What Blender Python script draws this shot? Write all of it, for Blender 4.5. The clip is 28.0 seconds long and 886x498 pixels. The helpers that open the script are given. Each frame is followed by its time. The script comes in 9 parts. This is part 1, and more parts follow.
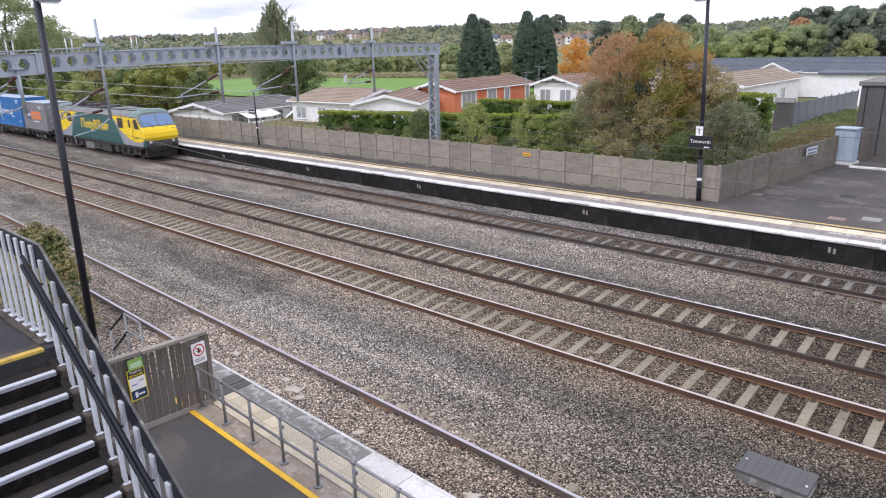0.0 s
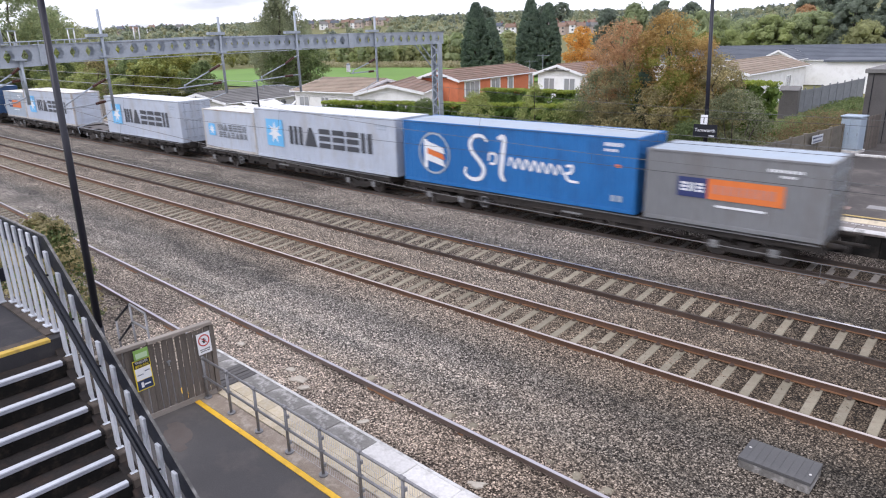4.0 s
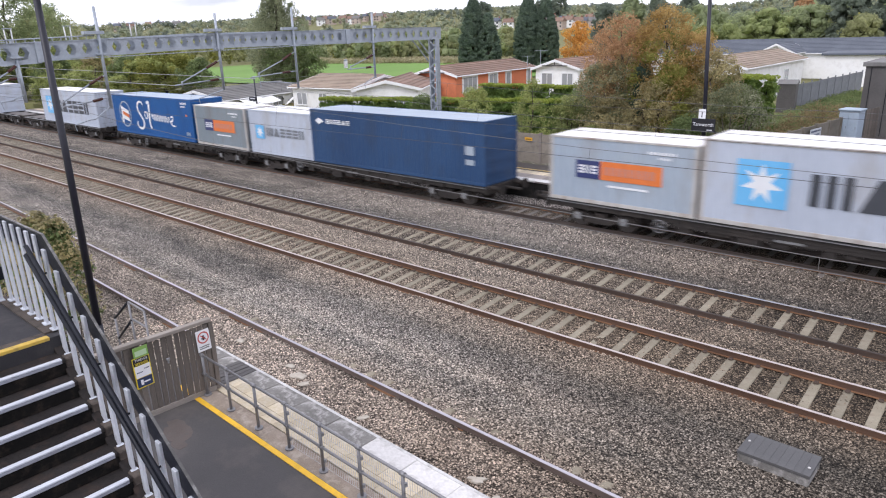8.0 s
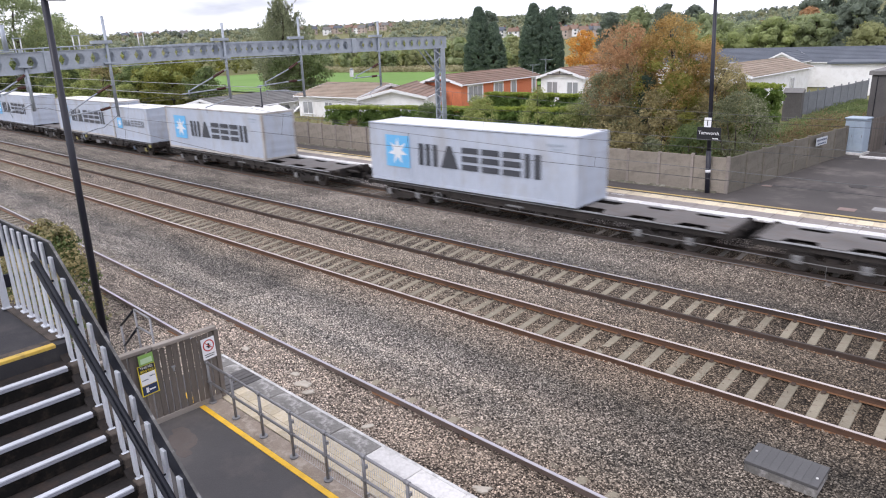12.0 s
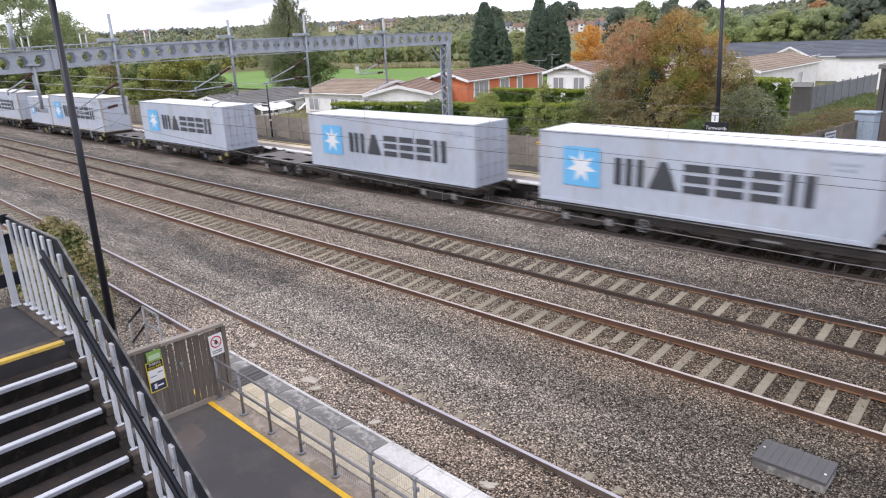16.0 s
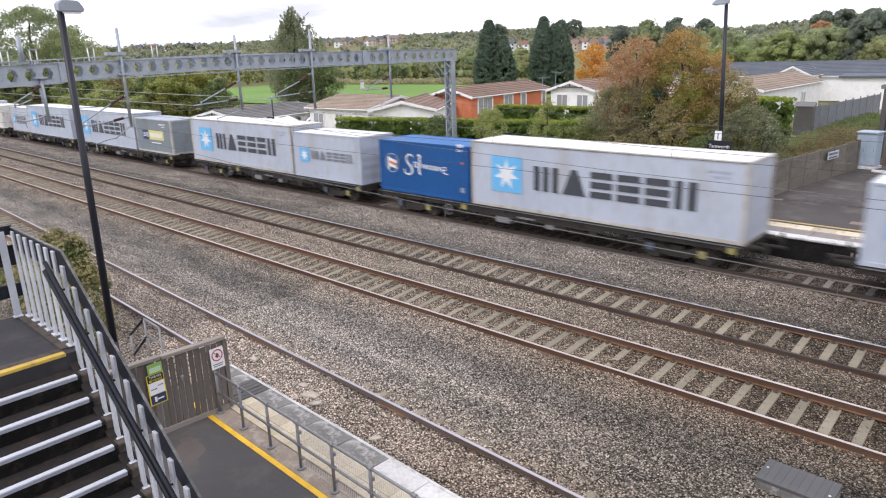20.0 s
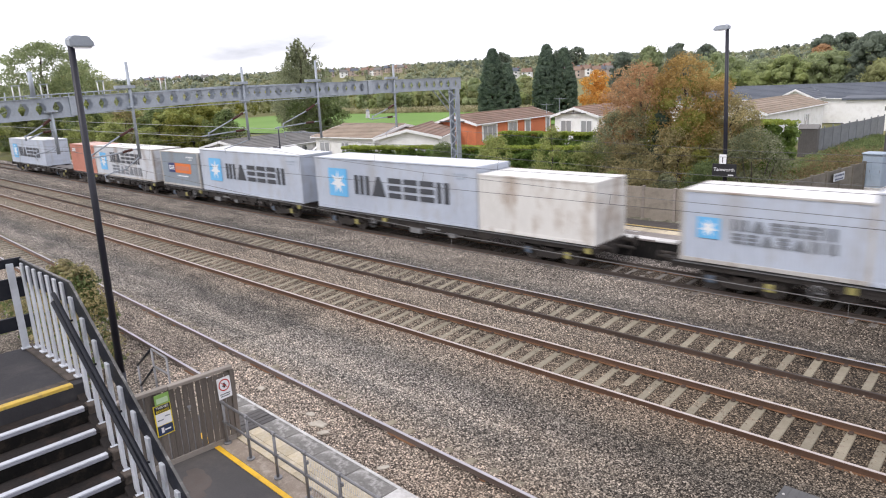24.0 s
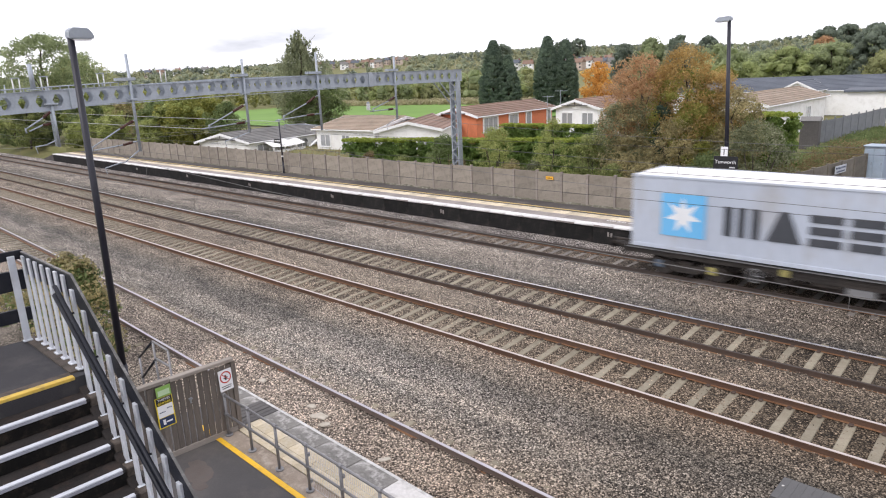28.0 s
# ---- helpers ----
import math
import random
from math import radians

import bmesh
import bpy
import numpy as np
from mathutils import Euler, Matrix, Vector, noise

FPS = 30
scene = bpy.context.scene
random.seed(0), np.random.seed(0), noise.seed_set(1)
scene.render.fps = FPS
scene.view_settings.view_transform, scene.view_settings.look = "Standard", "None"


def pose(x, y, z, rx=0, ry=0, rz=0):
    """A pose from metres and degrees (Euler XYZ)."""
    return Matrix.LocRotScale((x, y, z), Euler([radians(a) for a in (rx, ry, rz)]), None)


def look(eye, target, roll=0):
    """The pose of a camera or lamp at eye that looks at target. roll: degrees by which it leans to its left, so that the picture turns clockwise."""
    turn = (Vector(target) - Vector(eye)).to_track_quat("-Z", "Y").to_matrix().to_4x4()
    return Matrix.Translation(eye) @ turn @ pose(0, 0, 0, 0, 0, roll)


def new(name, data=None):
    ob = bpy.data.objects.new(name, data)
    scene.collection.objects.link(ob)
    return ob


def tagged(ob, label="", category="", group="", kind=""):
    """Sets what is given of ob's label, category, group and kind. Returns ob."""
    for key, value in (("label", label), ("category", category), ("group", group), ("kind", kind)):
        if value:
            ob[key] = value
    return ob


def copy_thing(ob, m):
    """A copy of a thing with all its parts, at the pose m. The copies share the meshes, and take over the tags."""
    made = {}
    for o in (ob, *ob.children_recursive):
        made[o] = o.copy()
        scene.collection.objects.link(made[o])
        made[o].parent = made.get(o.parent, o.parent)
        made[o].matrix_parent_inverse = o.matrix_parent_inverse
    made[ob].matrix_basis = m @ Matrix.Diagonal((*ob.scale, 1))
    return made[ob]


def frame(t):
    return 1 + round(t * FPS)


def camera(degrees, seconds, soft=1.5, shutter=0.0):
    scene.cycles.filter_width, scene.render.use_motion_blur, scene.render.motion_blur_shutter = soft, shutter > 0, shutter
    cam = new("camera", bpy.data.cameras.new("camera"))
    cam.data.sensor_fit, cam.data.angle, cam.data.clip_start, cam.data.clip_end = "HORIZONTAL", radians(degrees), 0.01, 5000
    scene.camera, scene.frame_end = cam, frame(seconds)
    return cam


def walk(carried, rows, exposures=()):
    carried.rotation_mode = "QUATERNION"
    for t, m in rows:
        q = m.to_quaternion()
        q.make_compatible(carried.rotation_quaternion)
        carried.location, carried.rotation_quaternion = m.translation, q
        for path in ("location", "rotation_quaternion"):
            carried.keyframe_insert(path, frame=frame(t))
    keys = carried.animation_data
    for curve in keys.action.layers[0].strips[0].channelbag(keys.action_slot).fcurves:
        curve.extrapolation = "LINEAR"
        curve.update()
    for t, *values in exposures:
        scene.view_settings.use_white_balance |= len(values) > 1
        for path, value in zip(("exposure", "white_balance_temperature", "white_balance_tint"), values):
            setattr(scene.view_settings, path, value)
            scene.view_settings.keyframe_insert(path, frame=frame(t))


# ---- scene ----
EYE = (0.0, 0.0, 7.664)


def aim(yaw, down, lean):
    """The eye's pose: yaw from the +y axis towards +x, tilt down and lean, in degrees."""
    a, d = radians(yaw), radians(down)
    return look(EYE, (EYE[0] + 20 * math.sin(a) * math.cos(d), EYE[1] + 20 * math.cos(a) * math.cos(d), EYE[2] - 20 * math.sin(d)), lean)


cam = camera(66.93, 28.0, soft=1.1, shutter=0.4)
walk(cam, [
    (0.0, aim(-41.85, 16.63, -1.38)),
    (0.5, aim(-41.97, 16.70, -1.25)),
    (1.0, aim(-42.19, 16.88, -1.13)),
    (1.5, aim(-42.23, 17.10, -1.01)),
    (2.0, aim(-42.14, 17.22, -0.85)),
    (2.5, aim(-42.12, 17.26, -0.93)),
    (3.0, aim(-42.47, 17.33, -1.44)),
    (3.5, aim(-42.19, 17.47, -1.57)),
    (5.5, aim(-42.54, 17.53, -2.07)),
    (6.0, aim(-42.53, 17.62, -2.17)),
    (6.5, aim(-42.46, 17.69, -2.12)),
    (7.0, aim(-42.47, 17.75, -2.08)),
    (7.5, aim(-42.34, 17.86, -2.08)),
    (8.0, aim(-42.11, 17.84, -1.96)),
    (8.5, aim(-42.16, 17.86, -2.03)),
    (9.0, aim(-41.96, 17.71, -1.89)),
    (9.5, aim(-42.17, 17.70, -1.97)),
    (10.0, aim(-42.30, 17.74, -1.87)),
    (10.5, aim(-42.42, 17.77, -1.93)),
    (11.0, aim(-42.51, 17.77, -1.93)),
    (11.5, aim(-42.57, 17.35, -1.88)),
    (12.0, aim(-42.55, 17.12, -2.01)),
    (12.5, aim(-42.64, 17.06, -2.17)),
    (14.5, aim(-42.86, 17.18, -2.15)),
    (15.0, aim(-43.09, 17.33, -2.22)),
    (15.5, aim(-43.22, 17.39, -2.29)),
    (16.0, aim(-43.13, 17.42, -2.33)),
    (16.5, aim(-43.09, 17.47, -2.43)),
    (17.0, aim(-43.20, 17.53, -2.29)),
    (17.5, aim(-43.26, 17.52, -2.26)),
    (18.0, aim(-43.20, 17.43, -2.14)),
    (18.5, aim(-43.24, 17.30, -2.02)),
    (19.0, aim(-43.23, 17.01, -2.03)),
    (19.5, aim(-43.27, 16.61, -1.94)),
    (20.0, aim(-43.31, 16.10, -1.82)),
    (20.5, aim(-43.26, 15.68, -1.76)),
    (21.0, aim(-43.33, 15.24, -1.95)),
    (21.5, aim(-43.49, 14.87, -2.14)),
    (23.5, aim(-43.73, 13.72, -2.52)),
    (24.0, aim(-43.79, 13.81, -2.64)),
    (24.5, aim(-43.77, 13.97, -2.60)),
    (25.0, aim(-43.68, 14.10, -2.53)),
    (25.5, aim(-43.71, 14.27, -2.65)),
    (26.0, aim(-43.78, 14.38, -2.58)),
    (26.5, aim(-43.78, 14.42, -2.58)),
    (27.0, aim(-43.75, 14.46, -2.65)),
    (27.5, aim(-43.81, 14.45, -2.52)),
    (28.0, aim(-43.89, 14.44, -2.67)),
], exposures=[(0.0, 0.04, 6080, 13), (10.0, 0.04, 6200, 13), (19.0, 0.04, 6320, 12), (23.5, 0.04, 6470, 11), (28.0, 0.06, 6500, 11)])

# ---- sky and sun ----
world = bpy.data.worlds.new("overcast_sky")
scene.world = world
world.use_nodes = True
wn, wl = world.node_tree.nodes, world.node_tree.links
wn.clear()
w_out = wn.new("ShaderNodeOutputWorld")
w_bg = wn.new("ShaderNodeBackground")
w_sky = wn.new("ShaderNodeTexSky")
w_sky.sky_type = "NISHITA"
w_sky.sun_disc = False
w_sky.sun_elevation, w_sky.sun_rotation = radians(48), radians(200)
w_scale = wn.new("ShaderNodeVectorMath")
w_scale.operation = "SCALE"
w_scale.inputs["Scale"].default_value = 0.10
w_co = wn.new("ShaderNodeTexCoord")
w_map = wn.new("ShaderNodeMapping")
w_map.inputs["Scale"].default_value = (1.0, 1.0, 4.5)
w_noise = wn.new("ShaderNodeTexNoise")
w_noise.inputs["Scale"].default_value = 2.6
w_noise.inputs["Detail"].default_value = 6.0
w_ramp = wn.new("ShaderNodeValToRGB")
w_ramp.color_ramp.elements[0].position, w_ramp.color_ramp.elements[0].color = 0.30, (0.50, 0.51, 0.57, 1)
w_ramp.color_ramp.elements[1].position, w_ramp.color_ramp.elements[1].color = 0.47, (1.06, 1.05, 1.135, 1)
w_mix = wn.new("ShaderNodeMix")
w_mix.data_type = "RGBA"
w_mix.inputs["Factor"].default_value = 0.93
wl.new(w_sky.outputs["Color"], w_scale.inputs[0])
wl.new(w_co.outputs["Generated"], w_map.inputs["Vector"])
wl.new(w_map.outputs["Vector"], w_noise.inputs["Vector"])
wl.new(w_noise.outputs["Fac"], w_ramp.inputs["Fac"])
wl.new(w_scale.outputs["Vector"], w_mix.inputs[6])
wl.new(w_ramp.outputs["Color"], w_mix.inputs[7])
wl.new(w_mix.outputs[2], w_bg.inputs["Color"])
w_bg.inputs["Strength"].default_value = 1.42
wl.new(w_bg.outputs["Background"], w_out.inputs["Surface"])

sun_data = bpy.data.lights.new("sun", "SUN")
sun_data.energy, sun_data.angle, sun_data.color = 1.2, radians(14), (1.0, 0.955, 0.92)
sun = new("sun", sun_data)
sun.matrix_world = look((-20, -40, 60), (-20, 5, 10))


# ---- materials ----
def ramp_of(nt, stops):
    r = nt.nodes.new("ShaderNodeValToRGB")
    while len(r.color_ramp.elements) < len(stops):
        r.color_ramp.elements.new(0.5)
    for e, (pos, col) in zip(r.color_ramp.elements, stops):
        e.position, e.color = pos, (*col, 1)
    return r


def noise_of(nt, vec, scale, detail=5.0, rough=0.55):
    n = nt.nodes.new("ShaderNodeTexNoise")
    n.inputs["Scale"].default_value, n.inputs["Detail"].default_value, n.inputs["Roughness"].default_value = scale, detail, rough
    nt.links.new(vec, n.inputs["Vector"])
    return n.outputs["Fac"]


def mixed(nt, fac, a, b, mode="MIX"):
    m = nt.nodes.new("ShaderNodeMix")
    m.data_type, m.blend_type = "RGBA", mode
    for sock, v in ((m.inputs["Factor"], fac), (m.inputs[6], a), (m.inputs[7], b)):
        if isinstance(v, (int, float)):
            sock.default_value = v
        elif isinstance(v, tuple):
            sock.default_value = (*v, 1)
        else:
            nt.links.new(v, sock)
    return m.outputs[2]


def math_of(nt, op, a, b):
    m = nt.nodes.new("ShaderNodeMath")
    m.operation = op
    for sock, v in ((m.inputs[0], a), (m.inputs[1], b)):
        if isinstance(v, (int, float)):
            sock.default_value = v
        else:
            nt.links.new(v, sock)
    return m.outputs[0]


def surface(name, c1, c2, rough=0.7, metal=0.0, big=0.6, small=14.0, bump=0.15, dirt=None, dirt_amt=0.35, pieces=0.0, stretch=(1, 1, 1), islands=0.0, spec=0.4, world_space=False):
    """A weathered surface: two tones at a large and a small scale, stains, fine relief."""
    m = bpy.data.materials.new(name)
    m.use_nodes = True
    nt = m.node_tree
    p = nt.nodes["Principled BSDF"]
    co = nt.nodes.new("ShaderNodeTexCoord")
    mp = nt.nodes.new("ShaderNodeMapping")
    mp.inputs["Scale"].default_value = stretch
    if world_space:
        geo = nt.nodes.new("ShaderNodeNewGeometry")
        nt.links.new(geo.outputs["Position"], mp.inputs["Vector"])
    else:
        nt.links.new(co.outputs["Object"], mp.inputs["Vector"])
    v = mp.outputs["Vector"]
    n1, n2 = noise_of(nt, v, big), noise_of(nt, v, small)
    tone = ramp_of(nt, ((0.32, c1), (0.68, c2)))
    nt.links.new(math_of(nt, "ADD", math_of(nt, "MULTIPLY", n1, 0.6), math_of(nt, "MULTIPLY", n2, 0.4)), tone.inputs["Fac"])
    col = tone.outputs["Color"]
    if dirt:
        d = ramp_of(nt, ((0.50, (0, 0, 0)), (0.72, (dirt_amt,) * 3)))
        nt.links.new(noise_of(nt, v, big * 2.7, 7.0, 0.65), d.inputs["Fac"])
        col = mixed(nt, d.outputs["Color"], col, dirt)
    if pieces or islands:
        if islands:
            g = nt.nodes.new("ShaderNodeNewGeometry")
            r, amt = g.outputs["Random Per Island"], islands
        else:
            g = nt.nodes.new("ShaderNodeObjectInfo")
            r, amt = g.outputs["Random"], pieces
        hs = nt.nodes.new("ShaderNodeHueSaturation")
        nt.links.new(math_of(nt, "ADD", math_of(nt, "MULTIPLY", r, 2 * amt), 1 - amt), hs.inputs["Value"])
        nt.links.new(col, hs.inputs["Color"])
        col = hs.outputs["Color"]
    nt.links.new(col, p.inputs["Base Color"])
    p.inputs["Metallic"].default_value = metal
    p.inputs["Specular IOR Level"].default_value = spec
    rr = math_of(nt, "ADD", math_of(nt, "MULTIPLY", n2, 0.25), rough - 0.12)
    nt.links.new(rr, p.inputs["Roughness"])
    if bump:
        b = nt.nodes.new("ShaderNodeBump")
        b.inputs["Strength"].default_value, b.inputs["Distance"].default_value = bump, 0.02
        nt.links.new(n2, b.inputs["Height"])
        nt.links.new(b.outputs["Normal"], p.inputs["Normal"])
    return m


# dust and oil lie along the tracks: y across the line, and the tint there
ZONES = ((5.5, (0.98, 0.90, 0.83)), (7.6, (1.22, 1.08, 1.0)), (9.3, (1.22, 1.09, 1.01)), (9.9, (1.10, 1.02, 0.97)), (10.6, (0.97, 0.935, 0.92)), (11.2, (1.12, 1.055, 1.02)), (11.8, (0.86, 0.82, 0.81)), (12.4, (0.62, 0.60, 0.59)), (13.1, (0.92, 0.83, 0.76)), (13.85, (0.98, 0.84, 0.74)), (14.05, (0.80, 0.685, 0.585)), (15.4, (0.80, 0.685, 0.585)),
         (15.8, (1.0, 0.88, 0.78)), (17.4, (1.02, 0.91, 0.82)), (17.9, (0.74, 0.65, 0.57)), (19.1, (0.74, 0.65, 0.57)), (19.6, (0.56, 0.54, 0.54)), (20.5, (0.72, 0.69, 0.67)), (21.5, (1.10, 1.02, 0.97)), (23.1, (1.22, 1.13, 1.08)), (23.6, (0.70, 0.61, 0.54)), (24.9, (0.70, 0.61, 0.54)), (25.15, (1.22, 1.16, 1.20)), (26.2, (1.18, 1.12, 1.16)))


def zone_tint(nt):
    geo = nt.nodes.new("ShaderNodeNewGeometry")
    sep = nt.nodes.new("ShaderNodeSeparateXYZ")
    nt.links.new(geo.outputs["Position"], sep.inputs["Vector"])
    mp = nt.nodes.new("ShaderNodeMapping")
    mp.inputs["Scale"].default_value = (0.3, 1.0, 1.0)
    nt.links.new(geo.outputs["Position"], mp.inputs["Vector"])
    wob = math_of(nt, "MULTIPLY", math_of(nt, "SUBTRACT", noise_of(nt, mp.outputs["Vector"], 0.9, 5.0, 0.6), 0.5), 0.75)
    yy = math_of(nt, "ADD", sep.outputs["Y"], wob)
    r = ramp_of(nt, [((y - 5.5) / 20.7, c) for y, c in ZONES])  # at most 32 stops
    nt.links.new(math_of(nt, "DIVIDE", math_of(nt, "SUBTRACT", yy, 5.5), 20.7), r.inputs["Fac"])
    return r.outputs["Color"]


def along_tint(nt):
    """Tint along the line: unevenly darker and browner from x = -24 towards x = 0."""
    geo = nt.nodes.new("ShaderNodeNewGeometry")
    sep = nt.nodes.new("ShaderNodeSeparateXYZ")
    nt.links.new(geo.outputs["Position"], sep.inputs["Vector"])
    wob = math_of(nt, "MULTIPLY", math_of(nt, "SUBTRACT", noise_of(nt, geo.outputs["Position"], 0.35, 4.0, 0.6), 0.5), 9.0)
    r = ramp_of(nt, ((0.0, (1.06, 1.05, 1.04)), (0.45, (1.0, 1.0, 1.0)), (0.70, (0.79, 0.755, 0.715)), (1.0, (0.38, 0.355, 0.320))))
    nt.links.new(math_of(nt, "DIVIDE", math_of(nt, "ADD", math_of(nt, "ADD", sep.outputs["X"], wob), 24.0), 24.0), r.inputs["Fac"])
    return r.outputs["Color"]


def ballast_material(name, cell, lo, mid, hi):
    """Crushed stone: cells of their own tone, with dust lying along the tracks."""
    m = bpy.data.materials.new(name)
    m.use_nodes = True
    nt = m.node_tree
    p = nt.nodes["Principled BSDF"]
    geo = nt.nodes.new("ShaderNodeNewGeometry")
    v = geo.outputs["Position"]
    vor = nt.nodes.new("ShaderNodeTexVoronoi")
    vor.inputs["Scale"].default_value = cell
    vor.inputs["Randomness"].default_value = 1.0
    nt.links.new(v, vor.inputs["Vector"])
    tone = ramp_of(nt, ((0.05, lo), (0.55, mid), (0.97, hi)))
    sep = nt.nodes.new("ShaderNodeSeparateColor")
    nt.links.new(vor.outputs["Color"], sep.inputs["Color"])
    nt.links.new(sep.outputs["Red"], tone.inputs["Fac"])
    # shade in the gaps between stones, multiplied into their colour
    gap_shade = ramp_of(nt, ((0.0, (1, 1, 1)), (0.45, (0.92, 0.92, 0.92)), (0.85, (0.19, 0.182, 0.175))))
    nt.links.new(math_of(nt, "MULTIPLY", vor.outputs["Distance"], 1.35), gap_shade.inputs["Fac"])
    col = mixed(nt, 1.0, tone.outputs["Color"], gap_shade.outputs["Color"], "MULTIPLY")
    col = mixed(nt, 1.0, col, zone_tint(nt), "MULTIPLY")
    col = mixed(nt, 1.0, col, along_tint(nt), "MULTIPLY")
    dark = ramp_of(nt, ((0.36, (0.62, 0.62, 0.625)), (0.66, (1.27, 1.26, 1.24))))
    streak = nt.nodes.new("ShaderNodeMapping")
    streak.inputs["Scale"].default_value = (0.35, 1.3, 1.0)
    nt.links.new(v, streak.inputs["Vector"])
    nt.links.new(noise_of(nt, streak.outputs["Vector"], 1.2, 6.0, 0.65), dark.inputs["Fac"])
    col = mixed(nt, 1.0, col, dark.outputs["Color"], "MULTIPLY")
    nt.links.new(col, p.inputs["Base Color"])
    p.inputs["Roughness"].default_value = 0.9
    p.inputs["Specular IOR Level"].default_value = 0.25
    b = nt.nodes.new("ShaderNodeBump")
    b.inputs["Strength"].default_value, b.inputs["Distance"].default_value = 1.0, 0.06
    b.invert = True
    nt.links.new(vor.outputs["Distance"], b.inputs["Height"])
    nt.links.new(b.outputs["Normal"], p.inputs["Normal"])
    return m


def stone_material(name, lo, mid, hi):
    m = bpy.data.materials.new(name)
    m.use_nodes = True
    nt = m.node_tree
    p = nt.nodes["Principled BSDF"]
    geo = nt.nodes.new("ShaderNodeNewGeometry")
    tone = ramp_of(nt, ((0.05, lo), (0.6, mid), (0.97, hi)))
    nt.links.new(geo.outputs["Random Per Island"], tone.inputs["Fac"])
    col = mixed(nt, 1.0, tone.outputs["Color"], zone_tint(nt), "MULTIPLY")
    col = mixed(nt, 1.0, col, along_tint(nt), "MULTIPLY")
    nt.links.new(col, p.inputs["Base Color"])
    p.inputs["Roughness"].default_value = 0.85
    p.inputs["Specular IOR Level"].default_value = 0.3
    b = nt.nodes.new("ShaderNodeBump")
    b.inputs["Strength"].default_value, b.inputs["Distance"].default_value = 0.3, 0.01
    nt.links.new(noise_of(nt, geo.outputs["Position"], 60.0), b.inputs["Height"])
    nt.links.new(b.outputs["Normal"], p.inputs["Normal"])
    return m


def foliage(name, c1, c2, c3, clump=0.8, depth=1.0):
    """Leaves: each leaf and each clump has its own tone, and light shines through a little."""
    m = bpy.data.materials.new(name)
    m.use_nodes = True
    nt = m.node_tree
    nt.nodes.clear()
    out = nt.nodes.new("ShaderNodeOutputMaterial")
    geo = nt.nodes.new("ShaderNodeNewGeometry")
    tone = ramp_of(nt, ((0.0, c1), (0.55, c2), (1.0, c3)))
    n = noise_of(nt, geo.outputs["Position"], clump, 4.0)
    fine = math_of(nt, "MULTIPLY", math_of(nt, "SUBTRACT", noise_of(nt, geo.outputs["Position"], clump * 6.0, 6.0, 0.65), 0.5), 1.1 * depth)
    n = math_of(nt, "ADD", n, fine)
    fac = math_of(nt, "ADD", math_of(nt, "MULTIPLY", geo.outputs["Random Per Island"], 0.45), math_of(nt, "SUBTRACT", math_of(nt, "MULTIPLY", n, 1.5), 0.48))
    nt.links.new(fac, tone.inputs["Fac"])
    bmp = nt.nodes.new("ShaderNodeBump")
    bmp.inputs["Strength"].default_value, bmp.inputs["Distance"].default_value = depth, 0.5
    nt.links.new(noise_of(nt, geo.outputs["Position"], clump * 5.0, 4.0, 0.6), bmp.inputs["Height"])
    dif = nt.nodes.new("ShaderNodeBsdfPrincipled")
    nt.links.new(bmp.outputs["Normal"], dif.inputs["Normal"])
    dif.inputs["Roughness"].default_value = 0.62
    dif.inputs["Specular IOR Level"].default_value = 0.25
    tr = nt.nodes.new("ShaderNodeBsdfTranslucent")
    mix = nt.nodes.new("ShaderNodeMixShader")
    mix.inputs["Fac"].default_value = 0.52
    nt.links.new(tone.outputs["Color"], dif.inputs["Base Color"])
    nt.links.new(tone.outputs["Color"], tr.inputs["Color"])
    nt.links.new(dif.outputs["BSDF"], mix.inputs[1])
    nt.links.new(tr.outputs["BSDF"], mix.inputs[2])
    nt.links.new(mix.outputs["Shader"], out.inputs["Surface"])
    return m


def glassy(name, tint, rough=0.08):
    m = bpy.data.materials.new(name)
    m.use_nodes = True
    p = m.node_tree.nodes["Principled BSDF"]
    p.inputs["Base Color"].default_value = (*tint, 1)
    p.inputs["Roughness"].default_value = rough
    p.inputs["Specular IOR Level"].default_value = 0.8
    p.inputs["Coat Weight"].default_value = 0.6
    p.inputs["Coat Roughness"].default_value = 0.05
    return m


BALLAST = ballast_material("ballast", 25.0, (0.120, 0.112, 0.101), (0.450, 0.430, 0.383), (0.90, 0.87, 0.79))
STONE = stone_material("loose_stone", (0.13, 0.121, 0.110), (0.41, 0.388, 0.344), (0.80, 0.765, 0.69))
RAIL_LILAC = surface("rail_worn_side", (0.135, 0.100, 0.086), (0.225, 0.180, 0.162), 0.6, metal=0.2, big=1.5, small=30, bump=0.15, dirt=(0.09, 0.06, 0.05), stretch=(0.2, 1, 1))
RAIL_RUST = surface("rail_rust", (0.078, 0.045, 0.030), (0.150, 0.085, 0.054), 0.8, big=1.5, small=30, bump=0.2, dirt=(0.05, 0.03, 0.025), stretch=(0.2, 1, 1))
RAIL_DARK = surface("rail_dark", (0.042, 0.029, 0.023), (0.098, 0.066, 0.050), 0.75, big=1.5, small=30, bump=0.2, dirt=(0.03, 0.025, 0.022), stretch=(0.2, 1, 1))
RAIL_BROWN = surface("rail_brown", (0.036, 0.027, 0.022), (0.078, 0.060, 0.050), 0.7, metal=0.1, big=1.5, small=30, bump=0.15, dirt=(0.16, 0.14, 0.125), dirt_amt=0.5, stretch=(0.15, 1, 1))
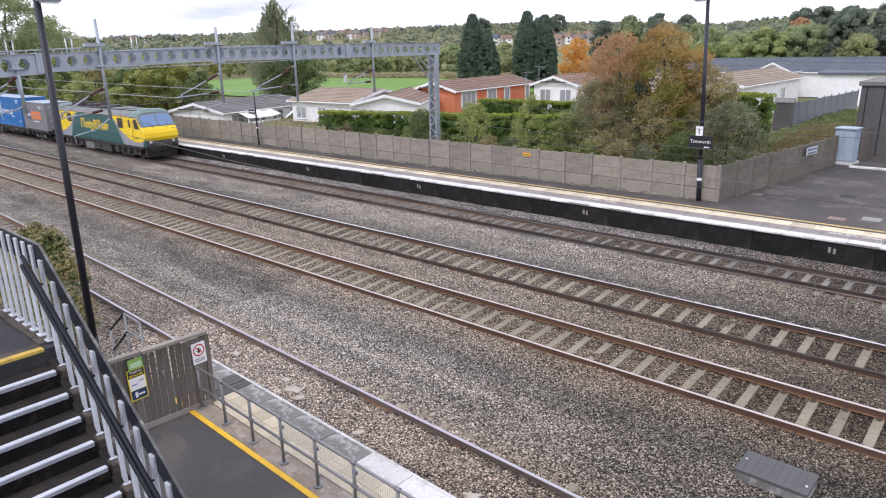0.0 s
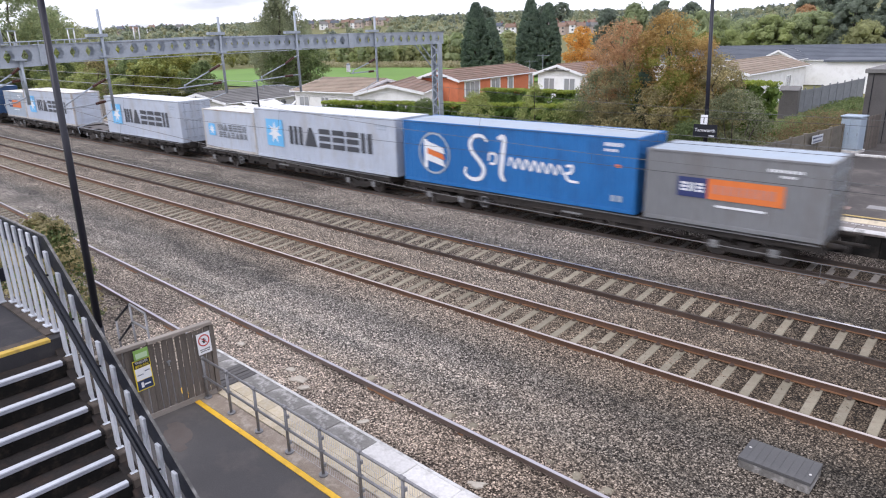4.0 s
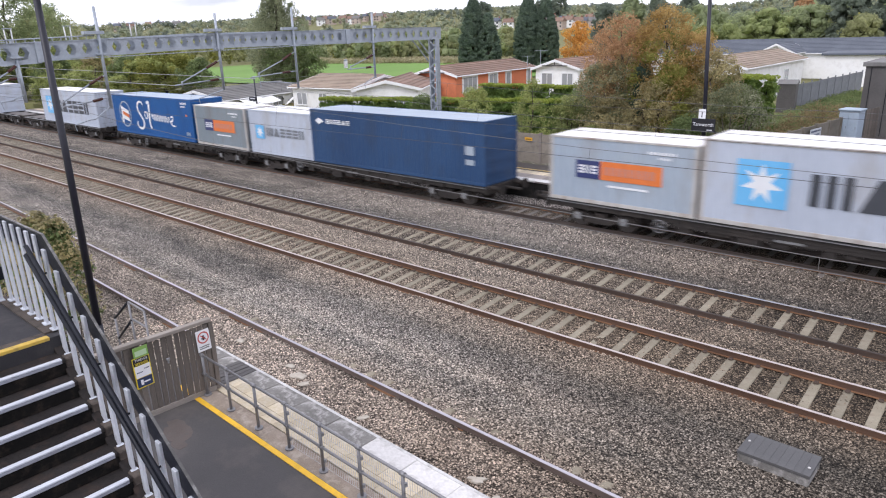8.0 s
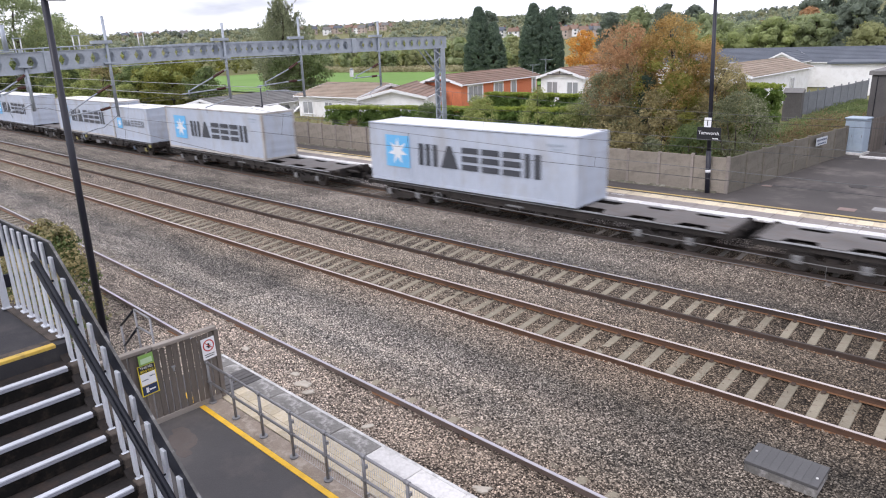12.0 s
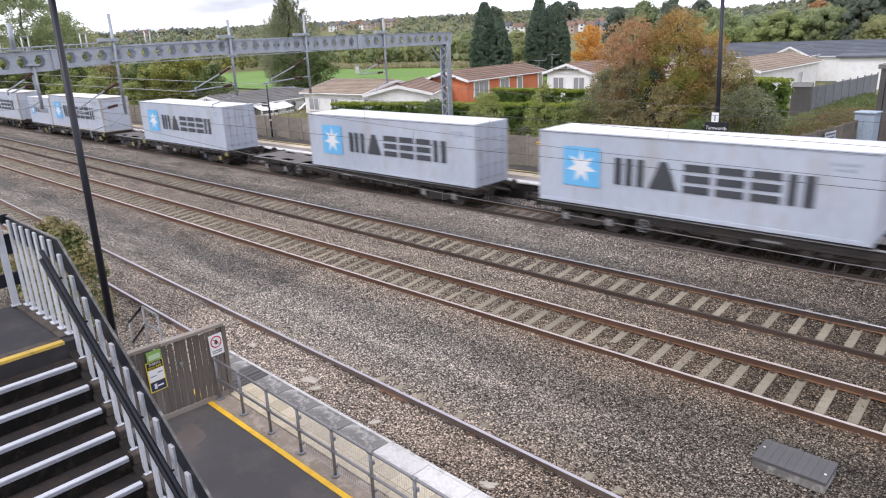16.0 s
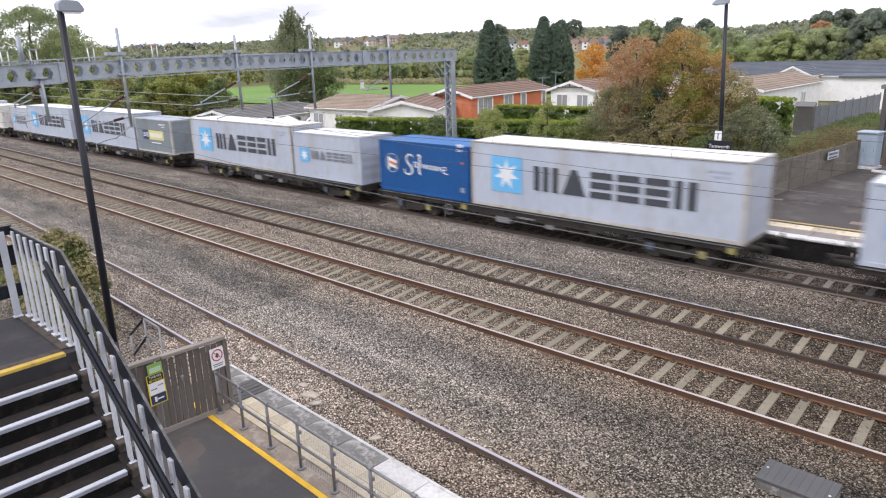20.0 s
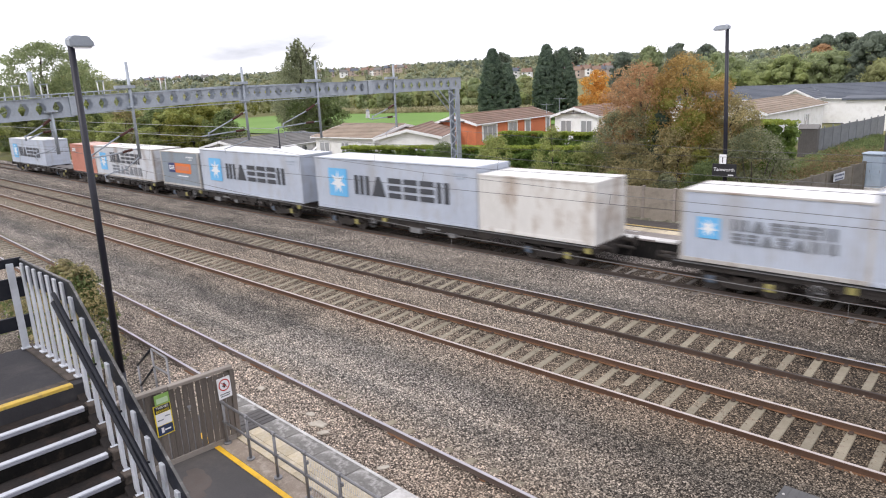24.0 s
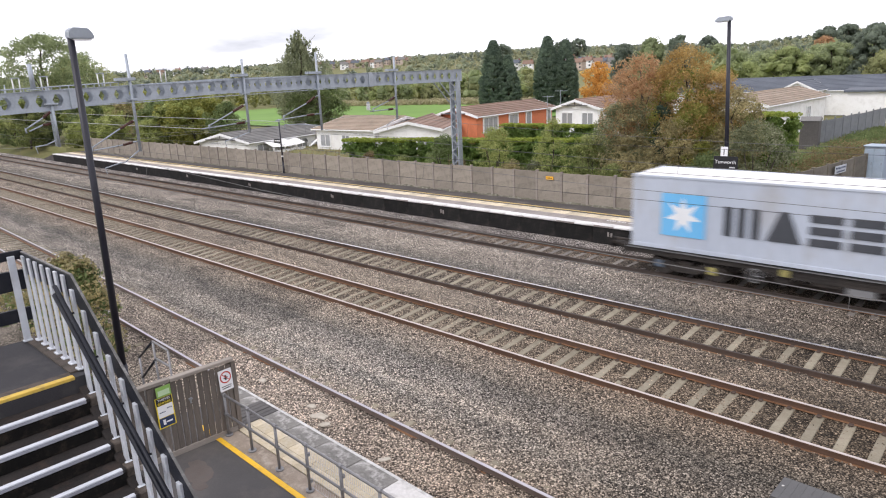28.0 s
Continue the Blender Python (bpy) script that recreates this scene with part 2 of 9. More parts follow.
RAIL_STEEL = surface("rail_steel", (0.66, 0.64, 0.66), (0.82, 0.79, 0.81), 0.30, metal=0.85, big=0.8, small=25, bump=0.03, stretch=(0.1, 1, 1))
RAIL_WORN = surface("rail_worn_top", (0.40, 0.38, 0.40), (0.56, 0.53, 0.55), 0.36, metal=0.7, big=0.8, small=25, bump=0.03, stretch=(0.1, 1, 1))
RAIL_FOOT = surface("rail_foot_rust", (0.165, 0.080, 0.040), (0.290, 0.155, 0.082), 0.85, big=1.5, small=30, bump=0.2, dirt=(0.07, 0.045, 0.035), stretch=(0.2, 1, 1))
RAIL_DULL = surface("rail_dull", (0.52, 0.45, 0.41), (0.68, 0.60, 0.56), 0.40, metal=0.7, big=0.8, small=25, bump=0.05, stretch=(0.1, 1, 1))
SLEEPER = surface("sleeper_concrete", (0.185, 0.160, 0.114), (0.305, 0.272, 0.205), 0.9, big=2.0, small=22, bump=0.25, dirt=(0.14, 0.10, 0.07), dirt_amt=0.6, pieces=0.16)
SLEEPER_GREY = surface("sleeper_grey", (0.155, 0.138, 0.12), (0.27, 0.245, 0.22), 0.9, big=2.0, small=22, bump=0.25, dirt=(0.09, 0.075, 0.06), dirt_amt=0.6, pieces=0.2)
ASPHALT = surface("asphalt", (0.052, 0.049, 0.050), (0.100, 0.094, 0.092), 0.85, big=0.35, small=60, bump=0.25, dirt=(0.15, 0.128, 0.113), dirt_amt=0.55)
ASPHALT_FAR = surface("asphalt_worn", (0.038, 0.033, 0.031), (0.096, 0.085, 0.079), 0.85, big=0.22, small=30, bump=0.25, dirt=(0.175, 0.152, 0.138), dirt_amt=0.75)
COPING_FAR = surface("coping_brown", (0.20, 0.175, 0.16), (0.33, 0.295, 0.275), 0.85, big=0.9, small=18, bump=0.25, dirt=(0.14, 0.12, 0.11), dirt_amt=0.6, pieces=0.12)
CREAM_BAND = surface("cream_tactile", (0.48, 0.405, 0.28), (0.72, 0.63, 0.47), 0.85, big=0.8, small=20, bump=0.2, dirt=(0.25, 0.20, 0.155), dirt_amt=0.75, pieces=0.18)
COPING = surface("coping_concrete", (0.46, 0.445, 0.425), (0.70, 0.68, 0.66), 0.85, big=0.9, small=18, bump=0.25, dirt=(0.22, 0.205, 0.18), dirt_amt=0.6, pieces=0.10)
COPING_MOSSY = surface("coping_mossy", (0.105, 0.100, 0.092), (0.27, 0.258, 0.24), 0.9, big=1.9, small=18, bump=0.3, dirt=(0.56, 0.54, 0.52), dirt_amt=0.75, pieces=0.05)
WHITE_WORN = surface("white_line_worn", (0.40, 0.39, 0.375), (0.66, 0.65, 0.63), 0.75, big=1.6, small=20, bump=0.15, dirt=(0.26, 0.25, 0.23), dirt_amt=0.9)
WHITE_LINE = surface("white_line_paint", (0.66, 0.65, 0.63), (0.82, 0.81, 0.80), 0.7, big=1.0, small=20, bump=0.1, dirt=(0.36, 0.34, 0.31), dirt_amt=0.8)
WHITE_EDGE = surface("white_edge_worn", (0.56, 0.545, 0.52), (0.78, 0.77, 0.76), 0.75, big=1.1, small=20, bump=0.2, dirt=(0.27, 0.245, 0.22), dirt_amt=0.9, pieces=0.10)
TACTILE = surface("tactile_paving", (0.42, 0.355, 0.245), (0.58, 0.50, 0.36), 0.85, big=1.3, small=20, bump=0.2, dirt=(0.62, 0.58, 0.52), dirt_amt=0.7, pieces=0.16)
YELLOW_LINE = surface("yellow_line_paint", (0.70, 0.40, 0.025), (0.86, 0.52, 0.04), 0.6, big=1.5, small=25, bump=0.1, dirt=(0.30, 0.19, 0.05))
YELLOW_WORN = surface("yellow_line_worn", (0.42, 0.31, 0.12), (0.62, 0.46, 0.17), 0.7, big=0.8, small=20, bump=0.1, dirt=(0.25, 0.21, 0.15), dirt_amt=0.7)
BARE_PATCH = surface("bare_asphalt_patch", (0.085, 0.070, 0.064), (0.135, 0.112, 0.10), 0.9, big=2.0, small=45, bump=0.3, dirt=(0.10, 0.095, 0.092), dirt_amt=0.6)
GRAVEL = surface("bonded_gravel", (0.18, 0.142, 0.110), (0.34, 0.28, 0.225), 0.9, big=1.6, small=45, bump=0.35, dirt=(0.52, 0.46, 0.39), dirt_amt=0.7)
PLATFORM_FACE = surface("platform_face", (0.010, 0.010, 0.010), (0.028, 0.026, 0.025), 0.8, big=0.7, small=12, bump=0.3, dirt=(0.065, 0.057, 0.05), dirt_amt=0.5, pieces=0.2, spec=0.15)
PANEL = surface("precast_panel", (0.210, 0.182, 0.148), (0.330, 0.292, 0.244), 0.9, big=0.8, small=26, bump=0.25, dirt=(0.105, 0.098, 0.076), dirt_amt=0.6, pieces=0.14, stretch=(0.8, 1.0, 1.3))
PANEL_SOOTY = surface("precast_panel_dirty", (0.125, 0.112, 0.090), (0.215, 0.195, 0.160), 0.9, big=0.8, small=26, bump=0.25, dirt=(0.075, 0.070, 0.052), dirt_amt=0.6, pieces=0.14, stretch=(0.8, 1.0, 1.3))
WALL_FOOT = surface("wall_foot_dirt", (0.085, 0.082, 0.055), (0.170, 0.158, 0.120), 0.95, big=2.2, small=24, bump=0.5, dirt=(0.42, 0.40, 0.35), dirt_amt=0.7)
PATCH_PINK = surface("pinkish_patch", (0.20, 0.145, 0.125), (0.29, 0.215, 0.19), 0.9, big=2.0, small=30, bump=0.2)
PATCH_GREY = surface("grey_patch", (0.23, 0.225, 0.22), (0.33, 0.32, 0.31), 0.9, big=2.0, small=30, bump=0.2, dirt=(0.14, 0.13, 0.12))
UNDER_IRON = surface("manhole_iron", (0.022, 0.019, 0.018), (0.045, 0.038, 0.034), 0.6, metal=0.3, big=3, small=30, bump=0.3)
SIGN_FADED = surface("faded_sign", (0.46, 0.49, 0.52), (0.58, 0.60, 0.62), 0.5, big=2, small=20, bump=0.0)
PANEL_POST = surface("precast_post", (0.22, 0.19, 0.165), (0.34, 0.30, 0.265), 0.9, big=0.9, small=26, bump=0.2, dirt=(0.12, 0.105, 0.09), dirt_amt=0.6, pieces=0.15)
WIRE_GREY = surface("weathered_wire", (0.115, 0.11, 0.105), (0.165, 0.16, 0.155), 0.6, metal=0.1, big=1.0, small=20, bump=0.0)
GALV = surface("galvanised_steel", (0.30, 0.335, 0.38), (0.425, 0.46, 0.505), 0.5, metal=0.35, big=1.2, small=16, bump=0.05, dirt=(0.22, 0.22, 0.22), dirt_amt=0.4)
GALV_DARK = surface("weathered_steel", (0.20, 0.205, 0.215), (0.31, 0.315, 0.325), 0.55, metal=0.3, big=1.5, small=16, bump=0.08, dirt=(0.12, 0.10, 0.09))
BLACK_PAINT = surface("black_paint", (0.006, 0.007, 0.011), (0.015, 0.016, 0.023), 0.42, big=1.0, small=25, bump=0.05, dirt=(0.045, 0.045, 0.05), dirt_amt=0.3, spec=0.22)
LAMP_PAINT = surface("lamp_column_paint", (0.012, 0.012, 0.019), (0.022, 0.022, 0.032), 0.42, big=1.0, small=25, bump=0.05)
LAMP_HEAD = surface("lamp_head_grey", (0.26, 0.29, 0.33), (0.36, 0.39, 0.43), 0.5, big=1.0, small=25, bump=0.03)
SILVER = surface("baluster_aluminium", (0.52, 0.545, 0.59), (0.68, 0.705, 0.745), 0.42, metal=0.25, big=1.5, small=22, bump=0.04, dirt=(0.38, 0.37, 0.36), dirt_amt=0.35, pieces=0.08)
NOSING = surface("nosing_white", (0.50, 0.52, 0.57), (0.66, 0.68, 0.73), 0.5, metal=0.1, big=1.5, small=25, bump=0.08, stretch=(1, 1, 1), dirt=(0.42, 0.41, 0.40))
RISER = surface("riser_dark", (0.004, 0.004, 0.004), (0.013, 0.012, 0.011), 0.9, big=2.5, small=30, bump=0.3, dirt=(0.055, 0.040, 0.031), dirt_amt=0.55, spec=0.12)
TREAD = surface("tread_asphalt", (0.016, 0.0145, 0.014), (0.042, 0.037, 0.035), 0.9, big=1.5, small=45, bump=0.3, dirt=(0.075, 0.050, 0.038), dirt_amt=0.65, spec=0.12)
LANDING = surface("landing_asphalt", (0.022, 0.021, 0.024), (0.042, 0.040, 0.043), 0.85, big=0.8, small=50, bump=0.2, dirt=(0.10, 0.09, 0.082), dirt_amt=0.4)
KERB_BROWN = surface("kerb_brown_concrete", (0.045, 0.036, 0.030), (0.115, 0.092, 0.075), 0.9, big=3, small=30, bump=0.4, dirt=(0.022, 0.019, 0.017), dirt_amt=0.8)
YELLOW_EDGE = surface("scuffed_yellow_paint", (0.50, 0.33, 0.055), (0.66, 0.46, 0.09), 0.65, big=2.5, small=25, bump=0.1, dirt=(0.20, 0.15, 0.08), dirt_amt=0.85)
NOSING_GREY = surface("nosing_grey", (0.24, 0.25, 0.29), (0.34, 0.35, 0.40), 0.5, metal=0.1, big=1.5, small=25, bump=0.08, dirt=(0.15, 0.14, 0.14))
STAIR_CONC = surface("stair_concrete", (0.10, 0.088, 0.075), (0.21, 0.185, 0.16), 0.9, big=3, small=30, bump=0.4, dirt=(0.05, 0.045, 0.04), dirt_amt=0.8)
TIMBER = surface("weathered_timber", (0.098, 0.082, 0.070), (0.205, 0.178, 0.154), 0.9, big=1.2, small=18, bump=0.35, dirt=(0.065, 0.055, 0.045), dirt_amt=0.5, pieces=0.18, stretch=(6, 6, 0.5))
TIMBER_CAP = surface("grey_timber_cap", (0.20, 0.175, 0.15), (0.32, 0.285, 0.25), 0.9, big=1.2, small=18, bump=0.3, pieces=0.1, stretch=(6, 0.6, 6))
RAILING = surface("railing_grey", (0.17, 0.168, 0.172), (0.29, 0.285, 0.29), 0.45, metal=0.4, big=1.0, small=25, bump=0.05)
WIRE_MESH = surface("mesh_wire", (0.42, 0.42, 0.43), (0.56, 0.56, 0.57), 0.5, metal=0.3, big=1.0, small=25, bump=0.0)
COPPER_WIRE = surface("contact_wire", (0.05, 0.05, 0.052), (0.09, 0.09, 0.09), 0.55, metal=0.3, big=1.0, small=20, bump=0.0)
CATENARY = surface("catenary_wire", (0.10, 0.10, 0.10), (0.17, 0.175, 0.175), 0.5, metal=0.3, big=1.0, small=20, bump=0.0)
FEEDER = surface("feeder_wire", (0.34, 0.35, 0.35), (0.46, 0.47, 0.47), 0.5, metal=0.3, big=1.0, small=20, bump=0.0)
INSULATOR = surface("insulator_brown", (0.06, 0.024, 0.018), (0.10, 0.040, 0.030), 0.25, big=2.0, small=20, bump=0.0)
SIGN_WHITE = surface("sign_white", (0.74, 0.74, 0.75), (0.82, 0.82, 0.83), 0.4, big=2, small=20, bump=0.0)
SIGN_BLACK = surface("sign_black", (0.012, 0.012, 0.014), (0.02, 0.02, 0.022), 0.4, big=2, small=20, bump=0.0)
SIGN_RED = surface("sign_red", (0.42, 0.035, 0.03), (0.52, 0.05, 0.04), 0.4, big=2, small=20, bump=0.0)
SIGN_YELLOW = surface("sign_yellow", (0.72, 0.56, 0.03), (0.82, 0.66, 0.05), 0.4, big=2, small=20, bump=0.0)
SIGN_ORANGE = surface("sign_orange", (0.72, 0.36, 0.03), (0.84, 0.45, 0.05), 0.4, big=2, small=20, bump=0.0)
SIGN_NAVY = surface("sign_navy", (0.02, 0.035, 0.09), (0.03, 0.05, 0.12), 0.4, big=2, small=20, bump=0.0)
SIGN_GREEN = surface("sign_green", (0.20, 0.36, 0.08), (0.26, 0.44, 0.12), 0.4, big=2, small=20, bump=0.0)
SIGN_PALE_GREEN = surface("sign_pale_green", (0.42, 0.56, 0.34), (0.50, 0.63, 0.42), 0.4, big=2, small=20, bump=0.0)
GRASS = surface("rough_grass", (0.10, 0.115, 0.035), (0.20, 0.185, 0.075), 0.95, big=0.25, small=9, bump=0.5, dirt=(0.22, 0.17, 0.085), dirt_amt=0.6, world_space=True)
FIELD = surface("mown_field", (0.112, 0.212, 0.036), (0.168, 0.285, 0.058), 0.95, big=0.05, small=3, bump=0.2, world_space=True)
BARK = surface("bark", (0.06, 0.048, 0.038), (0.13, 0.108, 0.088), 0.95, big=2.0, small=14, bump=0.5, stretch=(4, 4, 0.7))
ROOF_BROWN = surface("roof_brown_tiles", (0.169, 0.106, 0.077), (0.281, 0.188, 0.144), 0.85, big=0.5, small=9, bump=0.2, dirt=(0.12, 0.11, 0.07), dirt_amt=0.5, pieces=0.1)
ROOF_TAN = surface("roof_tan_tiles", (0.236, 0.178, 0.132), (0.362, 0.287, 0.218), 0.85, big=0.5, small=9, bump=0.2, dirt=(0.14, 0.13, 0.09), dirt_amt=0.6, pieces=0.1)
ROOF_GREY = surface("roof_grey_felt", (0.13, 0.125, 0.12), (0.21, 0.205, 0.195), 0.9, big=0.5, small=9, bump=0.2, dirt=(0.10, 0.095, 0.085), pieces=0.08)
ROOF_SLATE = surface("roof_slate", (0.075, 0.085, 0.105), (0.125, 0.14, 0.165), 0.75, big=0.4, small=9, bump=0.2, pieces=0.06)
RENDER_ORANGE = surface("orange_render", (0.60, 0.182, 0.088), (0.72, 0.250, 0.125), 0.9, big=0.5, small=12, bump=0.15, dirt=(0.35, 0.13, 0.08))
RENDER_WHITE = surface("white_render", (0.799, 0.788, 0.767), (0.900, 0.900, 0.896), 0.85, big=0.4, small=12, bump=0.1, dirt=(0.52, 0.50, 0.47), dirt_amt=0.4)
UPVC = surface("white_trim", (0.76, 0.76, 0.76), (0.84, 0.84, 0.84), 0.5, big=1, small=12, bump=0.0)
BRICK_RED = surface("red_brickwork", (0.20, 0.095, 0.065), (0.32, 0.16, 0.11), 0.9, big=0.8, small=14, bump=0.2, dirt=(0.14, 0.09, 0.07))
BRICK_PALE = surface("pale_brickwork", (0.40, 0.32, 0.27), (0.52, 0.43, 0.37), 0.9, big=0.8, small=14, bump=0.1)
GLASS = glassy("window_glass", (0.045, 0.055, 0.065))
NET_GLASS = glassy("net_curtained_glass", (0.30, 0.31, 0.32), 0.15)
LID_CONC = surface("lid_concrete", (0.078, 0.077, 0.078), (0.120, 0.118, 0.118), 0.8, big=1.2, small=25, bump=0.12, dirt=(0.10, 0.095, 0.09), pieces=0.035)
CABINET = surface("cabinet_blue_grey", (0.30, 0.37, 0.45), (0.39, 0.46, 0.53), 0.5, big=1.0, small=14, bump=0.03, dirt=(0.25, 0.27, 0.29))
DARK_CLAD = surface("dark_cladding", (0.075, 0.07, 0.068), (0.13, 0.122, 0.118), 0.85, big=0.6, small=12, bump=0.2)
CAP_DARK = surface("cap_rail_grey", (0.055, 0.052, 0.050), (0.13, 0.125, 0.12), 0.5, metal=0.2, big=4.0, small=20, bump=0.1, dirt=(0.36, 0.35, 0.34), dirt_amt=0.7)
PALISADE = surface("palisade_steel", (0.165, 0.175, 0.195), (0.26, 0.27, 0.295), 0.55, metal=0.3, big=1.0, small=14, bump=0.05, pieces=0.1)


# ---- building kit ----
def box(bm, x0, x1, y0, y1, z0, z1):
    v = [bm.verts.new((x, y, z)) for x in (x0, x1) for y in (y0, y1) for z in (z0, z1)]
    for q in ((0, 1, 3, 2), (4, 6, 7, 5), (0, 4, 5, 1), (2, 3, 7, 6), (0, 2, 6, 4), (1, 5, 7, 3)):
        bm.faces.new([v[i] for i in q])
    return v


def blocks(*dims, bevel=0.0):
    """A bmesh of boxes, each (x0, x1, y0, y1, z0, z1), with worn edges."""
    bm = bmesh.new()
    for d in dims:
        box(bm, *d)
    if bevel:
        bmesh.ops.bevel(bm, geom=bm.edges[:], offset=bevel, segments=1, affect="EDGES", clamp_overlap=True)
    return bm


def tube(bm, p0, p1, r0, r1=None, seg=10, caps=True):
    p0, p1 = Vector(p0), Vector(p1)
    r1 = r0 if r1 is None else r1
    d = (p1 - p0).normalized()
    a = d.orthogonal().normalized()
    b = d.cross(a)
    rings = []
    for p, r in ((p0, r0), (p1, r1)):
        rings.append([bm.verts.new(p + r * (math.cos(t) * a + math.sin(t) * b)) for t in (2 * math.pi * i / seg for i in range(seg))])
    for i in range(seg):
        f = bm.faces.new((rings[0][i], rings[0][(i + 1) % seg], rings[1][(i + 1) % seg], rings[1][i]))
        f.smooth = seg > 6
    if caps:
        bm.faces.new(rings[0][::-1])
        bm.faces.new(rings[1])
    return bm


def path_tube(bm, pts, r, seg=8):
    for a, b in zip(pts, pts[1:]):
        tube(bm, a, b, r, seg=seg)
    return bm


def prism(bm, pts, axis, a, b):
    """A polygon pushed along an axis from a to b. pts: for x (y, z), for y (x, z), for z (x, y)."""
    def at(p, c):
        return (c, p[0], p[1]) if axis == "x" else (p[0], c, p[1]) if axis == "y" else (p[0], p[1], c)
    lo = [bm.verts.new(at(p, a)) for p in pts]
    hi = [bm.verts.new(at(p, b)) for p in pts]
    n = len(pts)
    for i in range(n):
        bm.faces.new((lo[i], lo[(i + 1) % n], hi[(i + 1) % n], hi[i]))
    bm.faces.new(lo[::-1])
    bm.faces.new(hi)
    return bm


def mesh_of(name, bm, material):
    bmesh.ops.recalc_face_normals(bm, faces=bm.faces[:])
    me = bpy.data.meshes.new(name)
    bm.to_mesh(me)
    bm.free()
    me.materials.append(material)
    return me


def part(name, bm, material, parent, label="", place=None):
    ob = new(name, mesh_of(name, bm, material))
    ob.parent = parent
    if place is not None:
        ob.matrix_basis = place
    return tagged(ob, label)


def piece(name, me, parent, m):
    """One of many alike pieces on one mesh."""
    ob = new(name, me)
    ob.parent = parent
    ob.matrix_basis = m
    return ob


def thing(name, label, category, m=None, group="", kind=""):
    ob = new(name)
    if m is not None:
        ob.matrix_basis = m
    return tagged(ob, label, category, group, kind)


def single(name, bm, material, label, category, m=None, group="", kind=""):
    ob = new(name, mesh_of(name, bm, material))
    if m is not None:
        ob.matrix_basis = m
    return tagged(ob, label, category, group, kind)


def array_mesh(name, verts, quads, material, smooth=False):
    """A mesh from numpy arrays of points and of quads (or triangles)."""
    verts, quads = np.asarray(verts, np.float32), np.asarray(quads, np.int32)
    k = quads.shape[1]
    me = bpy.data.meshes.new(name)
    me.vertices.add(len(verts))
    me.vertices.foreach_set("co", verts.ravel())
    me.loops.add(quads.size)
    me.loops.foreach_set("vertex_index", quads.ravel())
    me.polygons.add(len(quads))
    me.polygons.foreach_set("loop_start", np.arange(0, quads.size, k, dtype=np.int32))
    me.polygons.foreach_set("loop_total", np.full(len(quads), k, np.int32))
    me.polygons.foreach_set("use_smooth", np.full(len(quads), smooth, bool))
    me.update(calc_edges=True)
    me.validate()
    me.materials.append(material)
    return me


def grid_mesh(name, xs, ys, height, material, smooth=True):
    gx, gy = np.meshgrid(xs, ys, indexing="ij")
    verts = np.stack([gx, gy, height(gx, gy)], -1).reshape(-1, 3)
    i, j = np.meshgrid(np.arange(len(xs) - 1), np.arange(len(ys) - 1), indexing="ij")
    a = (i * len(ys) + j).ravel()
    return array_mesh(name, verts, np.stack([a, a + len(ys), a + len(ys) + 1, a + 1], -1), material, smooth)


def ripple(x, y, seed=0.0):
    """Soft unevenness between about -1 and 1."""
    return (np.sin(x * 0.9 + seed) * np.sin(y * 1.3 + 2 * seed) + 0.6 * np.sin(x * 2.3 + y * 1.7 + seed) + 0.4 * np.sin(x * 4.9 - y * 5.3 + 3 * seed)) / 2.0


def smooth_step(a, b, x):
    t = np.clip((x - a) / (b - a), 0, 1)
    return t * t * (3 - 2 * t)


def leaf_cloud(name, centres, radii, per, size, material, rng, squash=0.8, shape=1.0, far=False):
    """Many small leaves about clump centres, thick towards each clump's shell, leaning outwards and up."""
    c = np.repeat(np.asarray(centres, float), per, 0)
    r = np.repeat(np.asarray(radii, float), per)[:, None]
    d = rng.normal(size=c.shape)
    d /= np.linalg.norm(d, axis=1, keepdims=True)
    p = c + d * r * rng.uniform(0.45, 1.0, (len(c), 1)) ** 0.6 * np.array([1, 1, squash])
    n = d + np.array([0, 0, 0.5]) + rng.normal(scale=0.55, size=c.shape)
    n /= np.linalg.norm(n, axis=1, keepdims=True)
    t = np.cross(n, rng.normal(size=c.shape))
    t /= np.linalg.norm(t, axis=1, keepdims=True) + 1e-9
    b = np.cross(n, t)
    s = size * rng.uniform(0.6, 1.35, (len(c), 1))
    if far:
        v = np.stack([p - t * s, p - b * s * 0.75 * shape, p + t * s * 0.8 + b * s * 0.6], 1).reshape(-1, 3)
        return array_mesh(name, v, np.arange(len(v)).reshape(-1, 3), material)
    v = np.stack([p - t * s, p - b * s * 0.55 * shape + n * s * 0.12, p + t * s, p + b * s * 0.55 * shape + n * s * 0.12], 1).reshape(-1, 3)
    return array_mesh(name, v, np.arange(len(v)).reshape(-1, 4), material)


def ball_arrays(level):
    b = bmesh.new()
    bmesh.ops.create_icosphere(b, subdivisions=level, radius=1.0)
    b.verts.ensure_lookup_table()
    out = np.array([v.co[:] for v in b.verts]), np.array([[v.index for v in f.verts] for f in b.faces])
    b.free()
    return out


BALLS = {1: ball_arrays(1), 2: ball_arrays(2)}


